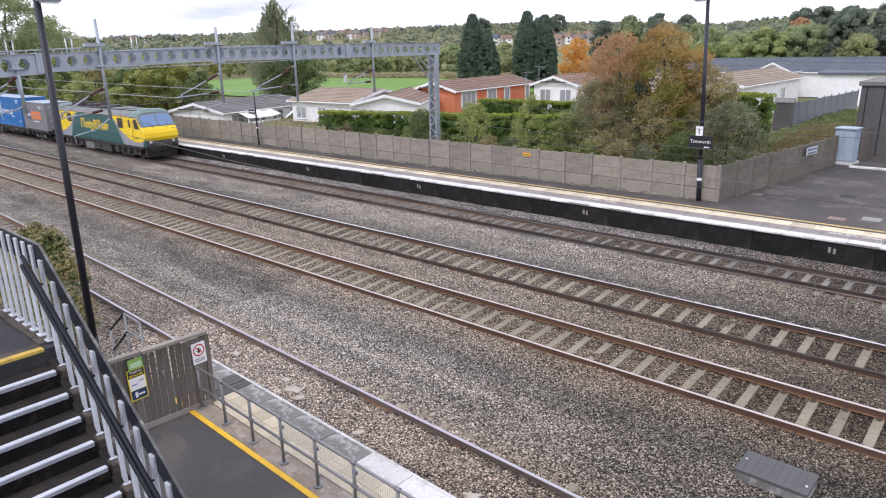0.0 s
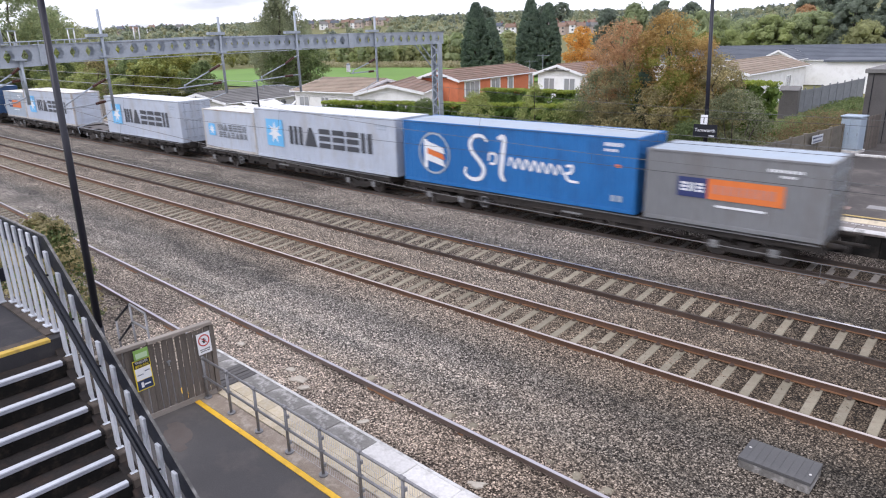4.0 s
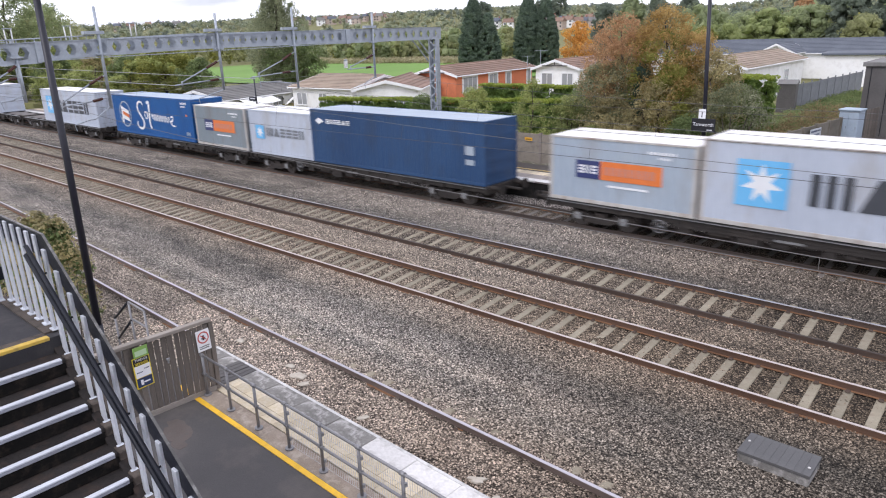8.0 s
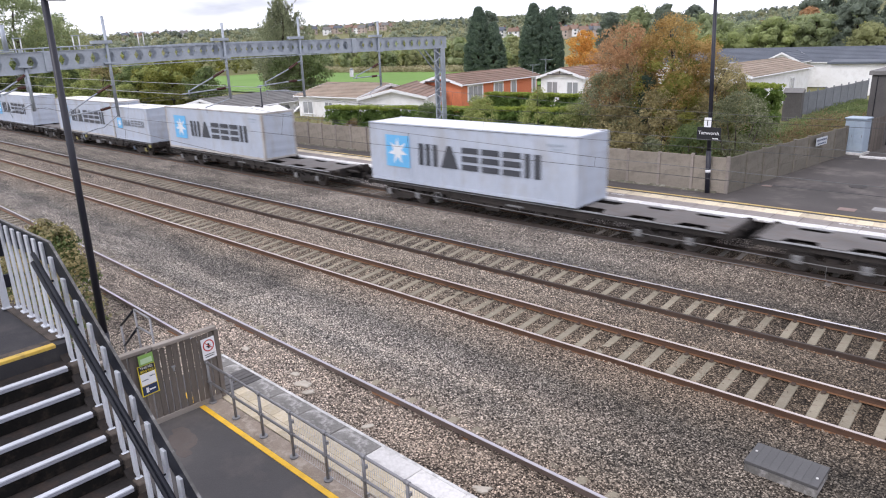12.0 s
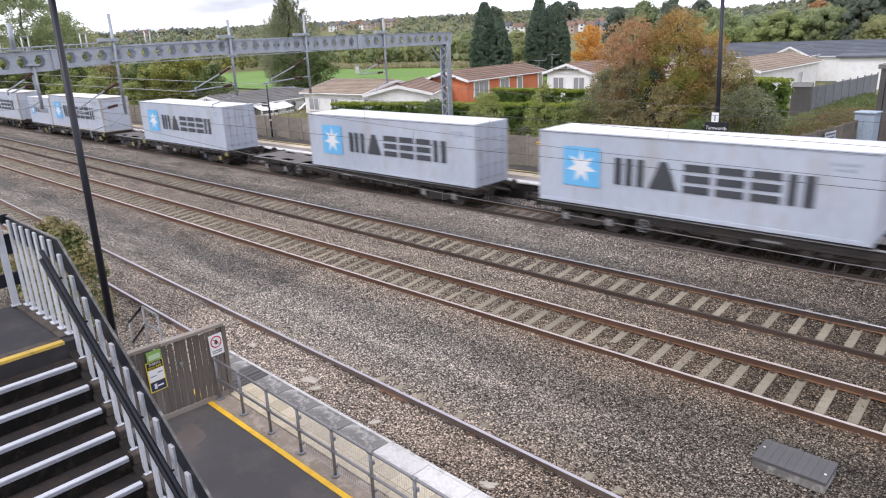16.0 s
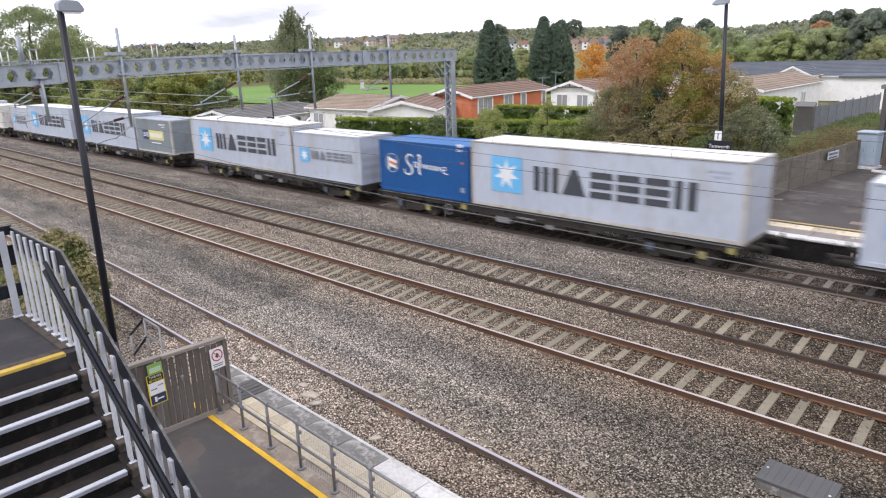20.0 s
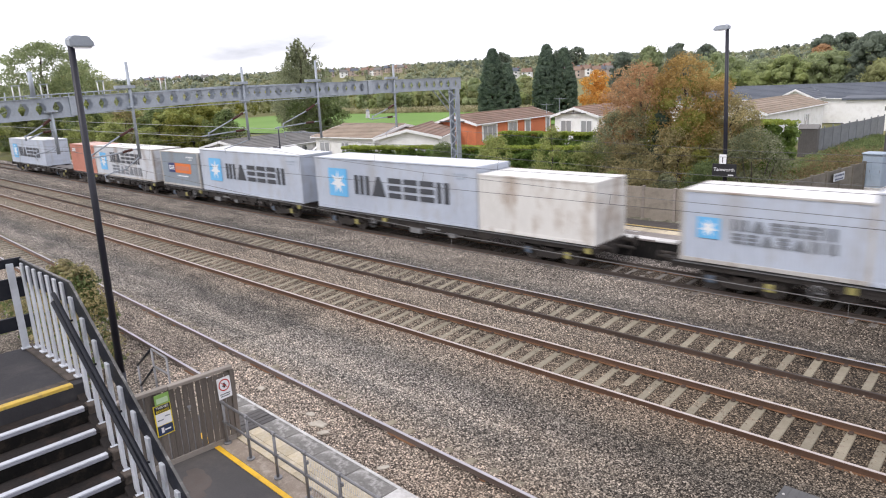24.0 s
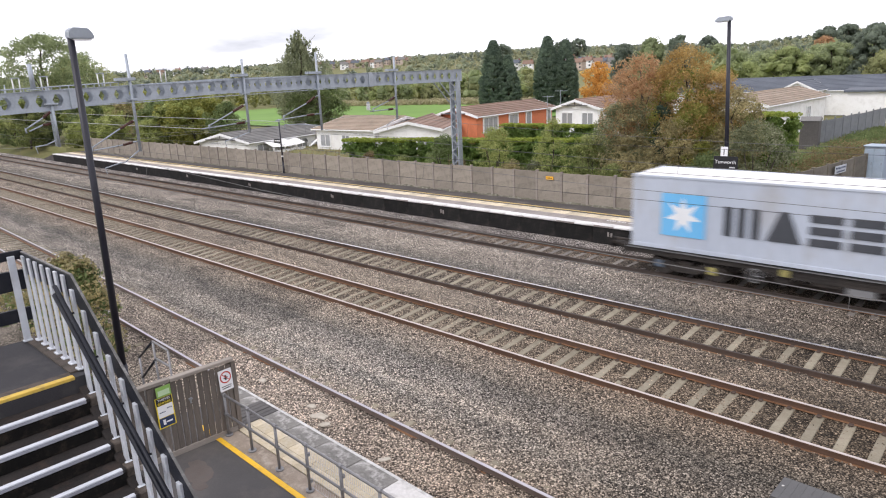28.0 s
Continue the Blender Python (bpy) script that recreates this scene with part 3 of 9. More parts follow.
def lump_cloud(name, centres, radii, material, rng, squash=0.85, level=2):
    """Uneven rounded masses of foliage, each bulging in its own way."""
    c, r = np.asarray(centres, float), np.asarray(radii, float)
    n = len(c)
    ICO_V, ICO_F = BALLS[level]
    a, b = rng.uniform(0, 6.28, (2, n, 1))
    k = 1 + 0.16 * np.sin(3.1 * ICO_V[None, :, 0] + a) * np.cos(3.7 * ICO_V[None, :, 1] + b) + 0.10 * np.sin(6.3 * ICO_V[None, :, 2] + b + a) + rng.normal(scale=0.15, size=(n, len(ICO_V)))
    v = c[:, None] + ICO_V[None] * (k * r[:, None])[..., None] * np.array([1, 1, squash])
    f = ICO_F[None] + len(ICO_V) * np.arange(n)[:, None, None]
    return array_mesh(name, v.reshape(-1, 3), f.reshape(-1, 3), material, False)


def line_tube(pts, r, seg=5):
    """One unbroken thin wire along points that run along x."""
    p = np.asarray(pts, float)
    a = np.linspace(0, 2 * np.pi, seg, endpoint=False)
    ring = np.stack([np.zeros(seg), r * np.cos(a), r * np.sin(a)], -1)
    v = (p[:, None] + ring[None]).reshape(-1, 3)
    i, j = np.meshgrid(np.arange(len(p) - 1), np.arange(seg), indexing="ij")
    j2 = (j + 1) % seg
    q = np.stack([i * seg + j, i * seg + j2, (i + 1) * seg + j2, (i + 1) * seg + j], -1).reshape(-1, 4)
    return v, q


def limbs(bm, base, top, r, rng, count, reach, seg=7):
    """A tapered trunk that bends a little, with limbs that rise out of it."""
    base, top = Vector(base), Vector(top)
    steps = 5
    pts = [base.lerp(top, i / steps) + Vector((rng.normal(), rng.normal(), 0)) * (0.02 * (top - base).length * (i > 0)) for i in range(steps + 1)]
    for i in range(steps):
        tube(bm, pts[i], pts[i + 1], r * (1 - 0.8 * i / steps), r * (1 - 0.8 * (i + 1) / steps), seg)
    for k in range(count):
        f = 0.25 + 0.65 * k / max(1, count - 1)
        i = min(int(f * steps), steps - 1)
        p = pts[i].lerp(pts[i + 1], f * steps - i)
        a = rng.uniform(0, 2 * math.pi)
        q = p + Vector((math.cos(a), math.sin(a), 0.75)) * reach * rng.uniform(0.5, 1.0) * (1.15 - 0.6 * f)
        mid = p.lerp(q, 0.5) + Vector((0, 0, -0.06 * reach))
        tube(bm, p, mid, r * 0.42 * (1.1 - f), r * 0.28 * (1.1 - f), 5)
        tube(bm, mid, q, r * 0.28 * (1.1 - f), r * 0.08, 5)


# ---- the plan ----
# x runs along the line, y across it, z = 0 is the top of the rails
GAUGE = 1.505
TRACKS = {"b": 13.962, "c": 17.665, "d": 23.46}
CANT = {"track_2": 0.115, "track_3": 0.13, "track_4": 0.03}  # how much the far rail lies above the near one
D_MID = 24.2525
PLAT = 0.92
WALL_Y = 29.6


def near_line(x):
    """How far the nearest track and its platform swing away from the eye."""
    x = np.asarray(x, float)
    return np.where(x > -50, -0.029 * (x + 12), 1.10 + 0.35 * (1 - np.exp((x + 50) / 12)))


# ---- ground ----
def ground_height(x, y):
    r = np.hypot(x, y)
    side = smooth_step(29.75, 30.3, y) * 1.0 + smooth_step(26.3, 28.5, y) * smooth_step(-95, -101, x) * 0.6
    z = -0.75 + np.minimum(side * 1.6, 1.6)
    z = z - smooth_step(45, 95, y) * 0.85 * (y > 40)
    right = smooth_step(-160, -60, x)
    z = z + smooth_step(110, 240, r) * right * 3.5 * (y > 40)
    z = z + smooth_step(240, 760, r) * (np.interp(np.degrees(np.arctan2(x, np.maximum(y, 1.0))), [-90, -76, -60, -45, -33, -27, -20, -13, -5], [12.5, 15.5, 22.5, 26.5, 27, 24, 18.5, 24, 22]) + 1.5 * np.sin(x / 150.0 + 1.2) + 1.5 * np.sin(y / 90.0)) * (y > 20)
    z = z - smooth_step(1200, 1900, r) * 10
    return z + 0.05 * ripple(x * 0.6, y * 0.6) * (y > 31)


gxs = np.unique(np.concatenate([np.linspace(-1800, -140, 45), np.linspace(-140, 40, 121), np.linspace(40, 900, 20)]))
gys = np.unique(np.concatenate([np.linspace(-300, 0, 6), np.linspace(0, 29.7, 9), np.linspace(29.75, 30.4, 4), np.linspace(30.4, 120, 75), np.linspace(120, 1800, 60)]))
tagged(new("ground", grid_mesh("ground", gxs, gys, ground_height, GRASS)), "rough grass and weeds behind the railway", "ground", kind="structure")


def field_height(x, y):
    return ground_height(x, y) + 0.06


fx, fy = np.linspace(-190, -66, 32), np.linspace(0, 1, 24)
fgx, fgt = np.meshgrid(fx, fy, indexing="ij")
f_lo = 62 + (fgx + 125) * 0.10
f_hi = 128 - (fgx + 125) * 0.16
fgy = f_lo + (f_hi - f_lo) * fgt
fi, fj = np.meshgrid(np.arange(31), np.arange(23), indexing="ij")
fa = (fi * 24 + fj).ravel()
tagged(new("playing_field", array_mesh("playing_field", np.stack([fgx, fgy, field_height(fgx, fgy) + 0.12], -1).reshape(-1, 3), np.stack([fa, fa + 24, fa + 25, fa + 1], -1), FIELD, True)), "bright green mown playing field", "field", kind="structure")


# ---- ballast bed ----
def ballast_height(x, y):
    off = near_line(x) * smooth_step(13.4, 10.4, y)
    yy = y - off
    z = np.interp(yy, [1.0, 5.2, 7.0, 7.6, 7.75, 9.25, 9.5, 10.3, 11.2, 12.6, 13.84, 13.97, 15.47, 15.62, 15.78, 15.92, 16.6, 17.54, 17.67, 19.17, 19.34, 20.6, 21.8, 22.9, 23.46, 24.97, 25.12, 25.45, 25.8, 26.2],
                  [-0.70, -0.30, -0.22, -0.20, -0.215, -0.215, -0.19, -0.20, -0.26, -0.20, -0.105, -0.19, -0.075, -0.055, -0.05, -0.005, -0.10, -0.105, -0.19, -0.06, 0.01, -0.20, -0.26, -0.18, -0.181, -0.155, -0.13, 0.0, 0.09, 0.10])
    buried = smooth_step(-40, -33, x) * np.interp(yy, [7.2, 7.75, 9.25, 9.6], [0, 0.075, 0.075, 0])
    return z + buried + 0.022 * ripple(x, y, 1.0) + 0.012 * ripple(x * 4.1, y * 4.7, 2.0)


bxs = np.unique(np.concatenate([np.linspace(-620, -125, 60), np.linspace(-125, -60, 90), np.linspace(-60, 6, 331), np.linspace(6, 560, 60)]))
bys = np.unique(np.concatenate([np.linspace(1.0, 26.1, 158), np.linspace(15.4, 16.1, 12)]))
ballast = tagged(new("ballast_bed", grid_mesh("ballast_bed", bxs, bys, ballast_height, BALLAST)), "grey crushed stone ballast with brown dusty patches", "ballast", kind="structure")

rng = np.random.default_rng(11)


def loose_stones(name, x0, x1, y0, y1, count, size, label, off_rails=True):
    """Loose stones lying on the ballast, flattened and turned at random."""
    x, y = rng.uniform(x0, x1, count), rng.uniform(y0, y1, count)
    keep = np.ones(count, bool)
    for c in (7.75, 9.255):
        keep &= np.abs(y - near_line(x) - c) > 0.10
    for c in TRACKS.values():
        keep &= (np.abs(y - c) > 0.10) & (np.abs(y - c - GAUGE) > 0.10)
    x, y = x[keep], y[keep]
    n = len(x)
    z = ballast_height(x, y) + size * 0.25
    o = np.array([[1, 0, 0], [0, 1, 0], [-1, 0, 0], [0, -1, 0], [0, 0, 0.8], [0, 0, -0.8]])
    f = np.array([[0, 1, 4], [1, 2, 4], [2, 3, 4], [3, 0, 4], [1, 0, 5], [3, 2, 5]])
    s = size * rng.uniform(0.55, 1.25, (n, 1, 1)) * rng.uniform(0.7, 1.3, (n, 6, 1))
    a = rng.uniform(0, 2 * np.pi, n)
    ca, sa = np.cos(a)[:, None], np.sin(a)[:, None]
    tilt = rng.uniform(-0.5, 0.5, (n, 1))
    p = o[None] * s
    px, py, pz = p[..., 0] * ca - p[..., 1] * sa, p[..., 0] * sa + p[..., 1] * ca, p[..., 2] + p[..., 0] * tilt
    v = np.stack([px + x[:, None], py + y[:, None], pz + z[:, None]], -1).reshape(-1, 3)
    q = (f[None] + 6 * np.arange(n)[:, None, None]).reshape(-1, 3)
    return tagged(new(name, array_mesh(name, v, q, STONE)), label, "stones", kind="stuff")


loose_stones("loose_stones", -19, 1.5, 7.0, 13.9, 52000, 0.023, "loose grey ballast stones beside the near track")
loose_stones("loose_stones_far", -30, 3, 14.0, 23.4, 36000, 0.024, "loose grey ballast stones between the tracks")


# ---- tracks ----
def rail_profile(bm, xs, ys, z0, z1, half):
    """A strip of rail along the points (xs, ys), between heights z0 and z1."""
    loops = []
    for i, (x, y) in enumerate(zip(xs, ys)):
        loops.append([bm.verts.new((x, y + dy, z)) for dy, z in ((-half, z0), (-half, z1), (half, z1), (half, z0))])
    for a, b in zip(loops, loops[1:]):
        for k in range(4):
            bm.faces.new((a[k], a[(k + 1) % 4], b[(k + 1) % 4], b[k]))
    bm.faces.new(loops[0])
    bm.faces.new(loops[-1][::-1])


def sleeper_mesh(material):
    bm = bmesh.new()
    prof = [(-0.125, -0.36), (-0.104, -0.187), (-0.090, -0.172), (0.090, -0.172), (0.104, -0.187), (0.125, -0.36)]
    prism(bm, prof, "y", -1.22, 1.22)
    return mesh_of("sleeper", bm, material)


SLEEPER_MESHES = {}


def track(name, label, line, side_mat, top_mat, sleeper_mat, pitch, phase, near_from, near_to):
    """Two flat-bottomed rails on concrete sleepers; line(x) gives the first rail's y."""
    t = thing(name, label, "railway track", kind="structure")
    cant = CANT.get(name, 0.0)
    roll = math.degrees(math.atan(cant / GAUGE))
    xs = [-620, -300, -150, -110, -90, -75, -62, -50, -40, -30, -20, -10, 0, 20, 100, 560]
    for k in (0, 1):
        ys = [float(line(x)) + k * GAUGE for x in xs]
        rail = bmesh.new()
        foot = bmesh.new()
        up = k * cant
        rail_profile(foot, xs, ys, up - 0.165, up - 0.150, 0.068)
        rail_profile(rail, xs, ys, up - 0.150, up - 0.040, 0.011)
        rail_profile(rail, xs, ys, up - 0.042, up - 0.006, 0.036)
        r = part("rail", rail, side_mat, t, "dark rusty steel rail")
        part("rail_foot", foot, RAIL_FOOT, r, "rust-orange rail foot")
        head = bmesh.new()
        rail_profile(head, xs, ys, up - 0.006, up + 0.002, 0.037)
        part("running_surface", head, RAIL_BROWN if (name == "track_3" and k == 0) else top_mat, r, "worn steel running surface")
    if sleeper_mat not in SLEEPER_MESHES:
        SLEEPER_MESHES[sleeper_mat] = sleeper_mesh(sleeper_mat)
    me = SLEEPER_MESHES[sleeper_mat]
    rest = []
    n0 = int((-500 - phase) / pitch)
    for i in range(n0, int((300 - phase) / pitch)):
        x = phase + i * pitch
        yc = float(line(x)) + GAUGE / 2
        turn = math.degrees(math.atan(-0.029)) if (name == "track_1" and x > -50) else 0.0
        jit = 0.012 * math.sin(i * 12.9)
        if near_from <= x <= near_to:
            piece("sleeper", me, t, pose(x + jit, yc + 0.02 * math.sin(i * 7.7), cant / 2 + 0.004 * math.sin(i * 3.1), roll, 0, turn + 0.5 * math.sin(i * 5.3)))
        else:
            rest.append((x, yc))
    base = np.array([v.co[:] for v in me.vertices])
    base[:, 2] += cant / 2 + base[:, 1] * cant / GAUGE
    tri = np.array([[0, 1, 7, 6], [1, 2, 8, 7], [2, 3, 9, 8], [3, 4, 10, 9], [4, 5, 11, 10]])
    rv = (base[None] + np.array([(x, y, 0) for x, y in rest])[:, None]).reshape(-1, 3)
    rq = (tri[None] + 12 * np.arange(len(rest))[:, None, None]).reshape(-1, 4)
    far = new("sleepers_beyond", array_mesh("sleepers_beyond", rv, rq, sleeper_mat))
    far.parent = t
    tagged(far, kind="stuff")
    # clips beside each rail near the eye
    clip_bm = blocks((-0.05, 0.05, -0.055, 0.055, -0.172, -0.135), bevel=0.012)
    clip_me = mesh_of("rail_clip", clip_bm, RAIL_DARK)
    made = 0
    for i in range(n0, int((300 - phase) / pitch)):
        x = phase + i * pitch
        if max(near_from, -17) <= x <= near_to and made < 280:
            for k in (0, 1):
                for s in (-0.11, 0.11):
                    piece("rail_clip", clip_me, t, pose(x, float(line(x)) + k * GAUGE + s, k * cant, roll))
                    made += 1
    return t


track("track_1", "near railway track half buried in stone ballast", lambda x: 7.75 + float(near_line(x)), RAIL_LILAC, RAIL_WORN, SLEEPER, 0.65, -0.2, -60, 2)
track("track_2", "railway track with rust-brown rails and beige sleepers", lambda x: TRACKS["b"], RAIL_RUST, RAIL_DULL, SLEEPER, 0.6235, -5.90, -75, 4)
track("track_3", "railway track with dark rails and beige sleepers", lambda x: TRACKS["c"], RAIL_DARK, RAIL_STEEL, SLEEPER, 0.6645, -7.06, -75, 5)
track("track_4", "far railway track beside the platform", lambda x: TRACKS["d"], RAIL_BROWN, RAIL_BROWN, SLEEPER_GREY, 0.63, -12.1, -75, 6)

# cable trough lid between the first and second tracks
trough = thing("trough_cover", "grey finely ribbed concrete cable chamber cover on the ballast", "chamber cover", pose(-2.60, 12.01, -0.27, 0, 0, -1))
part("chamber", blocks((-0.62, 0.62, -0.36, 0.36, -0.1, 0.22), bevel=0.015), COPING_MOSSY, trough, "mossy concrete chamber wall")
lid_me = mesh_of("lid_slab", blocks((-0.0695, 0.0695, -0.38, 0.38, 0.222, 0.285), bevel=0.0035), LID_CONC)
for i in range(9):
    piece("lid_slab", lid_me, trough, pose(-0.56 + i * 0.14, 0, 0))
for x_, y_ in ((-0.55, 0.06), (0.55, -0.12)):
    part("lifting_eye", tube(bmesh.new(), (x_, y_, 0.284), (x_, y_, 0.298), 0.026, 0.022, 12), COPING, trough, "pale lifting eye")
stone_bits = surface("pale_concrete_bits", (0.38, 0.34, 0.28), (0.52, 0.47, 0.40), 0.9, big=3, small=25, bump=0.3)
for x, y, s, a in ((-12.4, 8.38, 0.22, 20), (-12.0, 8.2, 0.16, 70), (-13.0, 8.55, 0.14, 10), (-6.6, 8.0, 0.17, 35), (-6.0, 7.75, 0.12, 80), (-9.8, 8.1, 0.12, 50), (-15.3, 8.6, 0.15, 15), (-5.2, 8.25, 0.10, 40)):
    bm = bmesh.new()
    bmesh.ops.create_icosphere(bm, subdivisions=2, radius=s * 0.72)
    for v in bm.verts:
        v.co = Vector((v.co.x * 1.5, v.co.y * 0.8, v.co.z * 0.35)) * (1 + 0.22 * math.sin(31 * v.co.x + 17 * v.co.y + s * 90) + 0.15 * math.sin(47 * v.co.y + s * 40))
    single("concrete_lump", bm, stone_bits, "broken lump of pale concrete lying on ballast", "rubble", pose(x, y, float(ballast_height(np.array(x), np.array(y))) + 0.03, 0, 0, a), group="concrete lumps on the ballast")


# ---- far platform ----
EDGE = 25.82
WHITE_W = 0.46
far_platform = thing("platform_far", "far station platform with worn asphalt and pale edge slabs", "platform", kind="structure")
bm = bmesh.new()
box(bm, -87.5, 60, EDGE + 0.12, 60.0, -0.7, PLAT - 0.012)
prism(bm, [(-95.5, -0.6), (-87.5, -0.6), (-87.5, PLAT - 0.012)], "y", EDGE + 0.12, WALL_Y - 0.1)
part("platform_core", bm, ASPHALT_FAR, far_platform, "worn grey asphalt surface")
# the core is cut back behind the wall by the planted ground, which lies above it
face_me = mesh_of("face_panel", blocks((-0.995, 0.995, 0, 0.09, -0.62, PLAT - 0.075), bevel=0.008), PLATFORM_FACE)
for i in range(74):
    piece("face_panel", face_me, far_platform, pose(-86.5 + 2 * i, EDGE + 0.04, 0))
slab_me = mesh_of("edge_slab", blocks((-0.494, 0.494, 0, 1.28, PLAT - 0.075, PLAT + 0.012), bevel=0.010), COPING_FAR)
for i in range(107):
    piece("edge_slab", slab_me, far_platform, pose(-86.9 + i * 1.0, EDGE - 0.03, 0.003 * math.sin(i * 4.4)))
part("edge_slabs_beyond", blocks((20.2, 60, EDGE - 0.03, EDGE + 1.25, PLAT - 0.075, PLAT + 0.012)), COPING_FAR, far_platform)
line_me = mesh_of("white_edge_line", blocks((-0.497, 0.497, -0.006, WHITE_W + 0.02, PLAT - 0.055, PLAT + 0.016), bevel=0.012), WHITE_EDGE)
for i in range(107):
    piece("white_edge_line", line_me, far_platform, pose(-86.9 + i * 1.0, EDGE - 0.034 + 0.014 * math.sin(i * 2.9), 0.002 + 0.004 * math.sin(i * 4.4), 0, 0.25 * math.sin(i * 1.3), 0.4 * math.sin(i * 3.1)))
part("white_edge_line", blocks((20.2, 60, EDGE - 0.034, EDGE + WHITE_W, PLAT + 0.0, PLAT + 0.017)), WHITE_EDGE, far_platform, "worn white edge line")
tact_me = mesh_of("tactile_slab", blocks((-0.395, 0.395, 0, 0.66, PLAT - 0.05, PLAT + 0.008), bevel=0.006), CREAM_BAND)
for i in range(134):
    piece("tactile_slab", tact_me, far_platform, pose(-87.0 + i * 0.80, EDGE + 1.29, 0))
part("tactile_slabs_beyond", blocks((20.2, 60, EDGE + 1.29, EDGE + 1.95, PLAT - 0.05, PLAT + 0.008)), CREAM_BAND, far_platform)
part("yellow_line", blocks((-87.4, 60, EDGE + 2.24, EDGE + 2.37, PLAT - 0.02, PLAT + 0.006)), YELLOW_WORN, far_platform, "worn yellow line")
part("patched_asphalt", blocks((-5.75, -5.15, 29.05, 29.55, PLAT - 0.02, PLAT + 0.001), (-9.5, -9.1, 32.05, 32.4, PLAT - 0.02, PLAT + 0.001), (-3.3, -2.7, 31.2, 31.7, PLAT - 0.02, PLAT + 0.001)), PATCH_PINK, far_platform, "pinkish repaired patches")
part("patched_asphalt", blocks((-4.7, -4.05, 29.65, 30.25, PLAT - 0.02, PLAT + 0.002)), PATCH_GREY, far_platform, "pale grey repaired patch")
part("manhole_cover", tube(bmesh.new(), (-6.02, 34.0, PLAT - 0.03), (-6.02, 34.0, PLAT + 0.001), 0.36, seg=24), UNDER_IRON, far_platform, "dark iron manhole cover")
for x in (-64.2, -54.2, -44.4, -34.5, -24.8, -14.6, -4.8):
    m = thing("marker_plate", "pair of small pale plates on the dark platform face", "marker", pose(x, EDGE + 0.03, 0.52), group="markers along the platform face")
    part("plate", blocks((-0.13, -0.045, -0.012, 0.02, -0.06, 0.14), bevel=0.004), COPING_FAR, m)
    part("plate", blocks((0.03, 0.115, -0.012, 0.02, -0.09, 0.11), bevel=0.004), COPING_FAR, m)
for x in (-3.5, -13.65):
    txt = bpy.data.curves.new("painted_words", "FONT")
    txt.body, txt.size, txt.extrude = "MIND THE GAP", 0.245, 0.002
    txt.materials.append(WHITE_LINE)
    tob = new("painted_words", txt)
    tob.parent = far_platform
    tob.matrix_basis = pose(x, EDGE + 1.12, PLAT + 0.016, 0, 0, 180)
    tagged(tob, "white painted words on the platform edge")

# ---- precast wall behind the far platform ----
BAY = 1.563
wall = thing("wall_platform", "grey precast concrete panel wall behind the platform", "wall", kind="structure")
post_me = mesh_of("wall_post", blocks((-0.065, 0.065, -0.085, 0.085, 0.0, 1.64), bevel=0.012), PANEL_POST)
pan_lo = mesh_of("wall_panel", blocks((-0.72, 0.72, -0.03, 0.03, 0.0, 0.56), bevel=0.010), PANEL)
pan_hi = mesh_of("wall_panel", blocks((-0.72, 0.72, -0.03, 0.03, 0.57, 1.58), bevel=0.010), PANEL)
for i in range(49):
    x = -10.22 - BAY * i
    rise = 0.03 * math.sin(i * 2.1)
    piece("wall_post", post_me, wall, pose(x, WALL_Y, PLAT - 0.02 + rise))
    if i < 48:
        for me in (pan_lo, pan_hi):
            piece("wall_panel", me, wall, pose(x - BAY / 2, WALL_Y + 0.02 * math.sin(i * 5.0), PLAT - 0.02 + rise * 0.5, 0.6 * math.sin(i * 3.7), 0.35 * math.sin(i * 1.9), 0))
post_dirty = mesh_of("wall_post", blocks((-0.065, 0.065, -0.085, 0.085, 0.0, 1.64), bevel=0.012), PANEL_SOOTY)
dirty_lo = mesh_of("wall_panel", blocks((-0.72, 0.72, -0.03, 0.03, 0.0, 0.56), bevel=0.010), PANEL_SOOTY)
dirty_hi = mesh_of("wall_panel", blocks((-0.72, 0.72, -0.03, 0.03, 0.57, 1.58), bevel=0.010), PANEL_SOOTY)
foot = bmesh.new()
for k in range(96):
    xa, xb = -10.6 - 0.78 * k, -10.6 - 0.78 * (k + 1)
    d = 0.16 + 0.09 * math.sin(k * 1.9) + 0.05 * math.sin(k * 4.3)
    prism(foot, [(WALL_Y - 0.04, PLAT - 0.02), (WALL_Y - 0.04 - d, PLAT - 0.02), (WALL_Y - 0.04, PLAT + 0.05 + 0.03 * math.sin(k * 2.7))], "x", xb, xa - 0.004)
part("foot_dirt", foot, WALL_FOOT, wall, "dirt and moss gathered at the wall's foot")
turn = math.degrees(math.atan2(12.9, 1.75))
for i in range(1, 9):
    k = i / 8.0
    x, y = -10.22 + 1.75 * k, WALL_Y + 12.9 * k
    piece("wall_post", post_dirty, wall, pose(x, y, PLAT - 0.02, 0, 0, turn))
    for me in (dirty_lo, dirty_hi):
        piece("wall_panel", me, wall, pose(x - 0.875 / 8, y - 6.45 / 8, PLAT - 0.02, 0.5 * math.sin(i * 2.2), 0, turn) @ Matrix.Diagonal((1.04, 1, 1, 1)))
